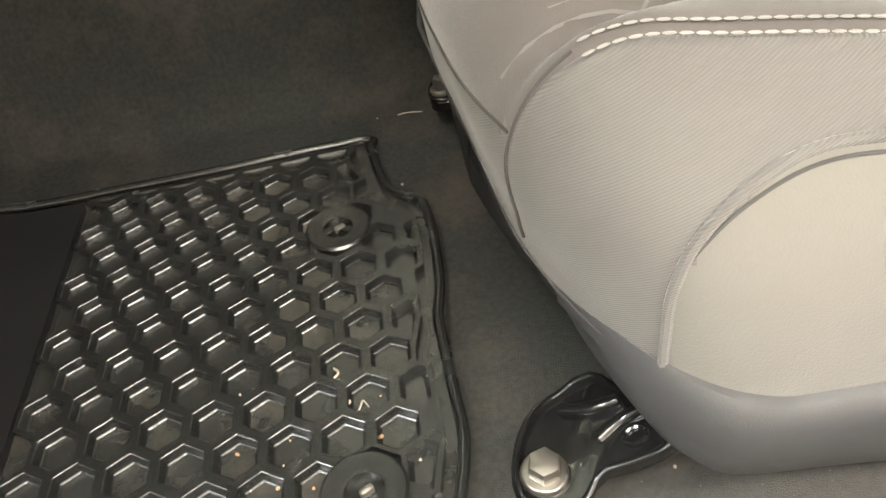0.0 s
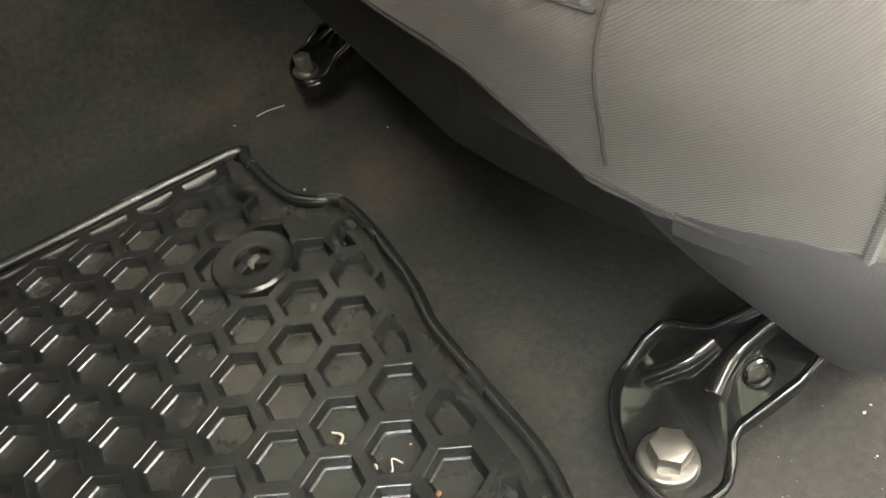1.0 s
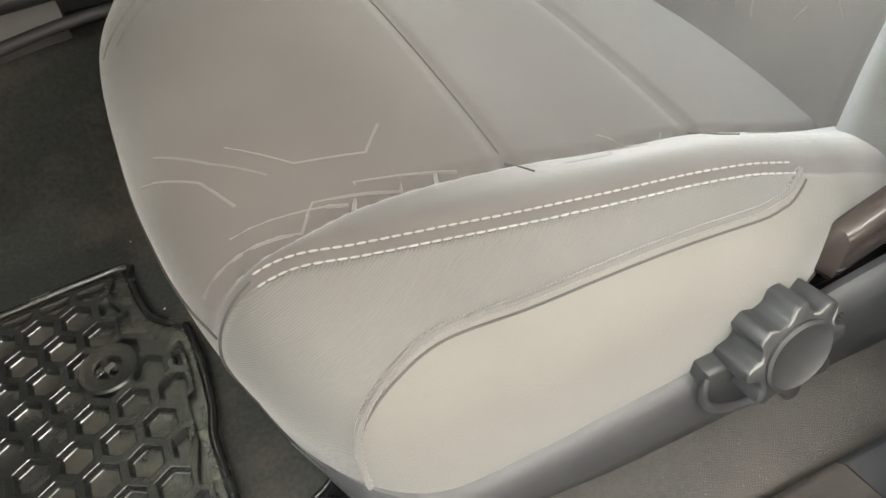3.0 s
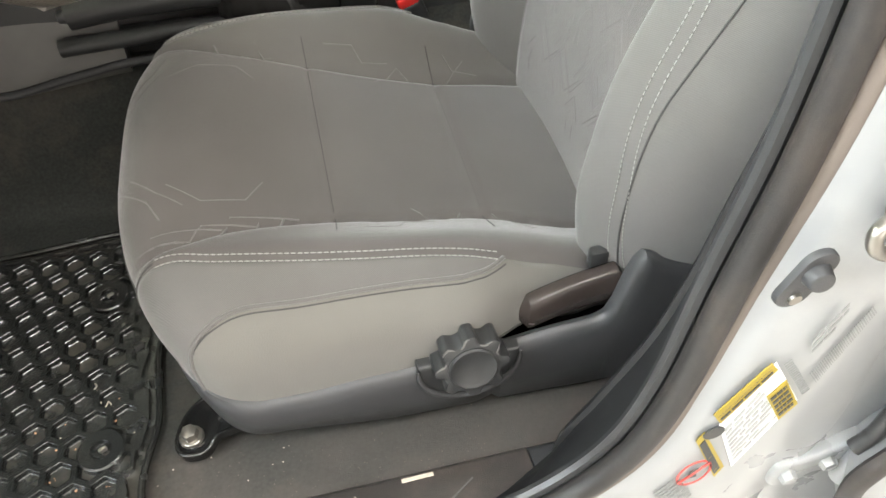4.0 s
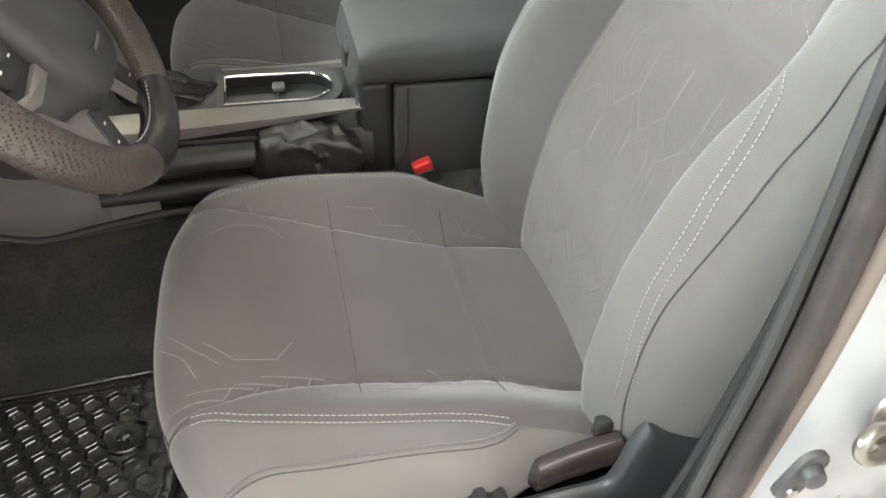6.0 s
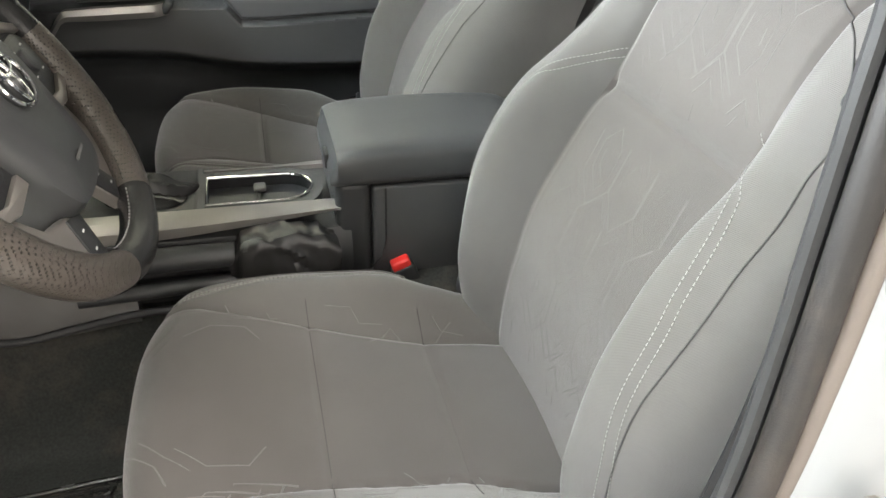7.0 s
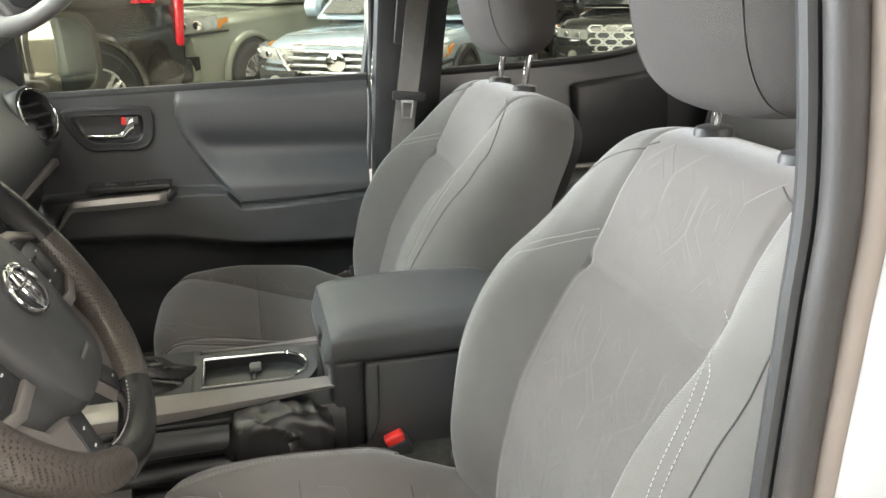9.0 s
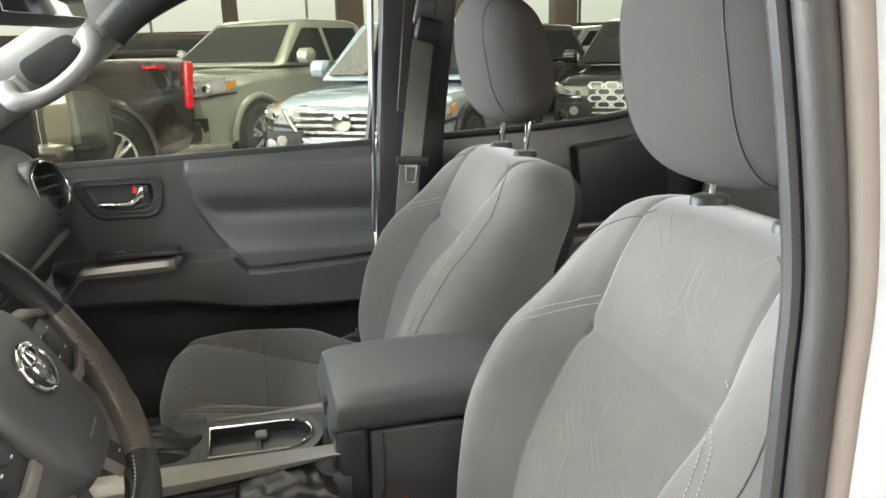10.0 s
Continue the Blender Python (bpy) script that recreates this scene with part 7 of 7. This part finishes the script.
def wheel_parts(car, x, y, r, w, style):
    sg = 1 if y > 0 else -1
    k = r * 0.66
    rows = [(k, -w / 2), (r * 0.93, -w / 2), (r, -w * 0.36), (r, w * 0.36), (r * 0.93, w / 2), (k, w / 2), (k * 0.96, w * 0.30), (k * 0.94, -w * 0.3)]
    ang = [2 * math.pi * i / 40 for i in range(40)]
    tyre = loft([[(x + q * math.cos(a), y + sg * o, r + q * math.sin(a)) for a in ang] for q, o in rows], closed=True)
    wheel = part("wheel", tyre, TYRE, car, "black tyre on an alloy rim")
    part("rim_barrel", loft([[(x + q * math.cos(a), y + sg * o, r + q * math.sin(a)) for a in ang] for q, o in ((k, w * 0.42), (k * 0.93, w * 0.42), (k * 0.90, w * 0.10), (0.02, w * 0.08))]), ALLOY_DARK, wheel)
    for i in range(6):
        a = 2 * math.pi * i / 6 + 0.3
        for d in (-0.16, 0.16) if style == "split" else (0.0,):
            p, q = Vector((x + 0.05 * math.cos(a), y + sg * w * 0.36, r + 0.05 * math.sin(a))), Vector((x + k * 0.95 * math.cos(a + d), y + sg * w * 0.42, r + k * 0.95 * math.sin(a + d)))
            part("spoke", tube([p, (p + q) / 2 + Vector((0, sg * 0.01, 0)), q], 0.022 if d else 0.034, 6), ALLOY, wheel)
    part("hub_cap", cyl((x, y + sg * w * 0.30, r), (x, y + sg * w * 0.46, r), 0.075, 0.06, 20), ALLOY_DARK, wheel)
    part("rim_lip", tube([(x + k * 0.97 * math.cos(a), y + sg * w * 0.44, r + k * 0.97 * math.sin(a)) for a in ang], 0.012, 6, closed=True), ALLOY, wheel)
    return wheel


def make_car(label, m, color, kind, L=5.3, W=1.90, r=0.39, wheel_style="split"):
    """A parked vehicle with its nose to +x; kind: pickup or suv."""
    car = thing("parked_car", label, "car", group="parked cars")
    PA = paint("car_paint", color)
    hw = W / 2
    xf, xr = L / 2, -L / 2
    ax_f, ax_r = xf - 0.86, xr + (1.08 if kind == "pickup" else 1.0)
    hood = {"pickup": 1.14, "suv": 1.00, "truck": 1.24}[kind if kind in ("pickup", "suv") else "truck"]
    belt = hood + 0.05
    z0 = 0.34
    deck = belt + 0.10 if kind == "pickup" else belt + 0.03
    st = [(xr, 0.96, 0.55, deck - 0.10), (xr + 0.06, 0.985, z0 + 0.08, deck), (xr + 0.6, 1.0, z0, deck), (xr + 1.65, 1.0, z0, deck if kind == "pickup" else belt), (xf - 2.2, 1.0, z0, belt), (xf - 1.55, 1.0, z0, belt - 0.01),
          (xf - 1.0, 1.0, z0, hood), (xf - 0.45, 0.98, z0, hood - 0.03), (xf - 0.16, 0.93, z0 + 0.02, hood - 0.09), (xf - 0.03, 0.86, z0 + 0.06, hood - 0.20), (xf, 0.80, z0 + 0.14, hood - 0.30)]
    rings = [car_ring(x, hw * k, a, b) for x, k, a, b in st]
    body = part("car_body", loft(rings), PA, car, sharp=30)
    # dark discs that paint the shade of the wheel arches, with flares
    for x in (ax_f, ax_r):
        for sg in (-1, 1):
            ang = [math.pi * i / 24 for i in range(25)]
            part("arch_shadow", placed(prism([((r + 0.075) * math.cos(a), (r + 0.075) * math.sin(a)) for a in [2 * math.pi * i / 36 for i in range(36)]], 0.05), frame_of((x, sg * (hw - 0.035), r), (sg * -1, 0, 0), (0, 0, 1))), TYRE, car, "black disc painting the wheel arch's shade")
            part("flare", tube([(x + (r + 0.10) * math.cos(a), sg * (hw + 0.005), r + (r + 0.10) * math.sin(a)) for a in ang], 0.042, 8), PA if kind != "suv" else ALLOY_DARK, car)
            wheel_parts(car, x, sg * (hw - 0.06), r, 0.26, wheel_style)
    # greenhouse
    top = {"pickup": 1.79, "suv": 1.70}[kind]
    gx0, gx1 = (xr + 1.70, xf - 1.30) if kind == "pickup" else (xr + 0.12, xf - 1.15)
    prof = [(gx0, belt - 0.02), (gx0 + (0.10 if kind == "pickup" else 0.28), top - 0.05), (gx0 + 0.32, top), ((gx0 + gx1) / 2 + 0.2, top + 0.01), (gx1 - 0.78, top - 0.04), (gx1 - 0.05, belt + 0.01)]
    def half(z):
        return hw * (0.97 - 0.24 * max(0, (z - belt)) / (top - belt))
    gl = bmesh.new()
    for sg in (-1, 1):
        gl.faces.new([gl.verts.new((x, sg * half(z), z)) for x, z in (prof if sg > 0 else prof[::-1])])
    ll = [v for v in gl.verts]
    n = len(prof)
    right, left = ll[:n][::-1], ll[n:]
    for i in range(n - 1):
        gl.faces.new((right[i], right[i + 1], left[i + 1], left[i]))
    gl.faces.new((right[0], left[0], left[-1], right[-1]))
    bmesh.ops.bevel(gl, geom=gl.edges[:], offset=0.05, segments=3, profile=0.5, affect='EDGES')
    part("cab", gl, PA, car, sharp=30)
    # glazing: windscreen, side panes, rear pane
    a, b = Vector((gx1 - 0.05, 0, belt + 0.03)), Vector((gx1 - 0.78, 0, top - 0.05))
    nrm = Vector((b.z - a.z, 0, -(b.x - a.x))).normalized()
    f = lambda u, v: a + (b - a) * (0.06 + 0.88 * v) + nrm * 0.016 + Vector((0, (2 * u - 1) * (half(a.z + (b.z - a.z) * v) - 0.10), 0))
    part("windscreen", sheet(f, [i / 8 for i in range(9)], [i / 4 for i in range(5)], nrm * -0.008), CAR_GLASS, car, "dark windscreen")
    a2, b2 = Vector((gx0, 0, belt + 0.02)), Vector((gx0 + (0.10 if kind == "pickup" else 0.28), 0, top - 0.06))
    n2 = Vector((-(b2.z - a2.z), 0, b2.x - a2.x)).normalized()
    part("rear_pane", sheet(lambda u, v: a2 + (b2 - a2) * (0.1 + 0.82 * v) + n2 * 0.012 + Vector((0, (2 * u - 1) * (half(a2.z + (b2.z - a2.z) * v) - 0.14), 0)), [0, 0.5, 1], [0, 0.5, 1], n2 * -0.006), CAR_GLASS, car)
    mid = gx0 + (gx1 - gx0) * 0.47
    zt = top - 0.11
    for sg in (-1, 1):
        for x0, x1, s0, s1 in ((gx0 + 0.16, mid - 0.05, 0.10 if kind == "pickup" else 0.26, 0.0), (mid + 0.05, gx1 - 0.22, 0.0, -0.62)):
            g = lambda u, v: Vector(((x0 + s0 * v) * (1 - u) + (x1 + s1 * v) * u, sg * (half(belt + 0.05 + (zt - belt - 0.05) * v) + 0.006), belt + 0.05 + (zt - belt - 0.05) * v))
            part("side_window", sheet(g, [i / 6 for i in range(7)], [i / 4 for i in range(5)], (0, -sg * 0.008, 0)), CAR_GLASS, car, "dark side window")
        mir = part("door_mirror", loft([[(gx1 - 0.42 + q * 0.11 * math.cos(t), sg * (hw + 0.13 + o), belt + 0.13 + q * 0.10 * math.sin(t)) for t in [2 * math.pi * i / 20 for i in range(20)]] for q, o in ((0.6, -0.11), (1.0, -0.07), (1.0, 0.07), (0.5, 0.11))]), PA, car)
        part("mirror_stem", box((gx1 - 0.42, sg * (hw + 0.02), belt + 0.06), (0.07, 0.10, 0.05), 0.01), TYRE, mir)
        for dx in (mid - 0.55, mid + 0.45):
            part("door_pull", box((dx, sg * (hw + 0.005), belt - 0.16), (0.16, 0.03, 0.035), 0.01), PA, car)
        part("door_gap", box((mid, sg * (hw - 0.006), (z0 + belt) / 2 + 0.08), (0.012, 0.02, belt - z0 - 0.22), 0), TYRE, car)
        part("sill_trim", box(((ax_f + ax_r) / 2, sg * (hw - 0.03), z0 + 0.03), (ax_f - ax_r - 2 * r - 0.2, 0.10, 0.10), 0.02), TYRE, car)
        # head and tail lamps
        lampz = hood - (0.15 if kind == "pickup" else 0.19)
        def band(path, zc, h0, h1, thick=0.03):
            n_, rows_ = len(path), []
            for i, (px_, py_) in enumerate(path):
                h_ = h0 + (h1 - h0) * i / (n_ - 1)
                q_ = Vector((px_ - xf + 0.5, py_ * 0.9, 0)).normalized() * thick
                up = 0.05 * i / (n_ - 1)
                rows_.append([(px_, sg * py_ * hw, zc + h_ + up), (px_ - q_.x, sg * (py_ * hw - q_.y), zc + h_ + up), (px_ - q_.x, sg * (py_ * hw - q_.y), zc - h_ + up), (px_, sg * py_ * hw, zc - h_ + up)])
            return loft(rows_)

        tall = 0.085 if kind == "pickup" else 0.055
        lamp = part("headlamp", band([(xf + 0.020, 0.50), (xf + 0.024, 0.70), (xf + 0.006, 0.84), (xf - 0.06, 0.925), (xf - 0.20, 0.985), (xf - 0.30, 1.005)], lampz, tall, tall * 0.8), LAMP, car, "clear headlamp")
        for q, (lx, ly) in enumerate(((xf + 0.030, 0.62), (xf + 0.022, 0.77), (xf - 0.05, 0.925))):
            at, out = Vector((lx, sg * ly * hw, lampz + 0.008 * q)), Vector((1.0, sg * 0.25 * (q + 1), 0)).normalized()
            part("reflector", cyl(at - out * 0.02, at + out * 0.012, tall * 0.72, tall * 0.55, 16, 0.004), CHROME, lamp, "round lamp reflector")
        part("lamp_brow", band([(xf + 0.026, 0.48), (xf + 0.030, 0.70), (xf + 0.010, 0.85), (xf - 0.06, 0.935), (xf - 0.20, 0.990), (xf - 0.46, 1.012)], lampz - 0.105, 0.016, 0.012), TYRE, car)
        part("turn_marker", band([(xf - 0.29, 1.008), (xf - 0.36, 1.014), (xf - 0.46, 1.014)], lampz + 0.020, tall * 0.62, 0.020), LAMP_AMBER, car, "amber corner marker")
        part("fog_lamp_pocket", band([(xf + 0.100, 0.44), (xf + 0.098, 0.70), (xf + 0.060, 0.84), (xf - 0.03, 0.92)], 0.56, 0.115, 0.07), TYRE, car)
        part("fog_lamp", cyl((xf + 0.09, sg * hw * 0.66, 0.585), (xf + 0.112, sg * hw * 0.66, 0.585), 0.055, 0.050, 20), LAMP, car, "round fog lamp")
        part("tail_lamp", box((xr + 0.055, sg * (hw - 0.040), deck - 0.28), (0.10, 0.090, 0.44 if kind == "pickup" else 0.20), 0.030, 4, (0, -8, 0)), LAMP_RED, car, "red tail lamp")
    # nose and tail
    part("grille", box((xf - 0.035, 0, hood - 0.30), (0.10, W * 0.60, 0.30), 0.04, 3), ALLOY_DARK, car, "dark grille")
    part("bumper", box((xf - 0.02, 0, 0.50), (0.22, W * 0.88, 0.24), 0.07, 4), PA if kind != "truck" else ALLOY, car)
    part("lower_intake", box((xf + 0.07, 0, 0.47), (0.06, W * 0.46, 0.12), 0.02), TYRE, car)
    part("rear_bumper", box((xr - 0.03, 0, 0.55), (0.20, W * 0.92, 0.22), 0.05, 3), TYRE if kind == "pickup" else PA, car)
    if kind == "pickup":
        part("bed_rail", box(((xr + gx0) / 2, 0, deck + 0.02), (gx0 - xr - 0.10, W * 0.90, 0.05), 0.02), TYRE, car, "black bed cover")
    car.matrix_world = m
    return car


def stand(x, y, nose):
    """On the showroom floor, with the nose towards an angle in degrees from +x."""
    return pose(x, y, GROUND, 0, 0, nose)


make_car("cement grey pickup with amber corner markers parked in the showroom", stand(1.30, 11.2, 230), (0.33, 0.35, 0.29), "pickup", 5.4, 1.90)
brown = make_car("dark brown pickup with red tail lamp parked in the showroom", stand(-2.70, 6.23, 228) @ Matrix.Scale(1.08, 4), (0.036, 0.030, 0.026), "pickup", 5.8, 2.0, 0.42)
blue = make_car("pale blue sport utility car with a chrome grille", stand(2.86, 8.56, 236), (0.36, 0.44, 0.52), "suv", 4.7, 1.86, 0.37)
black = make_car("black sport utility car with a white honeycomb grille", stand(6.60, 9.8, 232), (0.012, 0.012, 0.013), "suv", 4.8, 1.92, 0.39)
for x, w in ((-2.50, 0.13), (-2.37, 0.08)):
    part("decal", box((x, 0.992, 1.19), (w, 0.030, 0.028), 0.004), LAMP_RED, brown, "plain red decal")
part("bar_grille", bm_join(*[box((2.39, 0, 0.60 + 0.062 * i), (0.05, 1.02 - 0.05 * abs(i - 2.5), 0.026), 0.008) for i in range(6)]), ALLOY, blue, "chrome bar grille").parent = blue
part("grille_frame", tube(smooth_path([(2.40, -0.60, 0.86), (2.42, -0.40, 0.60), (2.43, 0.0, 0.55), (2.42, 0.40, 0.60), (2.40, 0.60, 0.86)], 6), 0.022, 8), CHROME, blue, "chrome grille frame")
part("badge", prism(circle(0.10, 28, ry=0.085), 0.03, frame_of((2.41, 0, 0.76), (0, 1, 0), (0, 0, 1)), 0.01, 2), CHROME, blue, "plain chrome badge disc")
for i in range(5):
    for j in range(5):
        y, z = (j - 2) * 0.190 + (0.095 if i % 2 else 0), 0.58 + 0.076 * i
        hx = [(a * 0.104, b * 0.050) for a, b in ((1.0, 0.0), (0.62, 0.9), (-0.62, 0.9), (-1.0, 0.0), (-0.62, -0.9), (0.62, -0.9))]
        part("grille_cell", ring_band(hx, [(a * 0.74, b * 0.66) for a, b in hx], 0.03, frame_of((2.415, y, z), (0, 1, 0), (0, 0, 1))), LABEL_WHITE, black)
make_car("white sport utility car parked far back in the showroom", stand(8.3, 16.2, 200), (0.66, 0.66, 0.64), "suv", 4.7, 1.88)
make_car("dark grey sport utility car parked far back in the showroom", stand(-1.5, 14.7, 196), (0.06, 0.05, 0.048), "suv", 4.8, 1.9)
make_car("black sport utility car parked in the middle of the showroom", stand(5.2, 13.5, 215), (0.016, 0.016, 0.018), "suv", 4.7, 1.88)
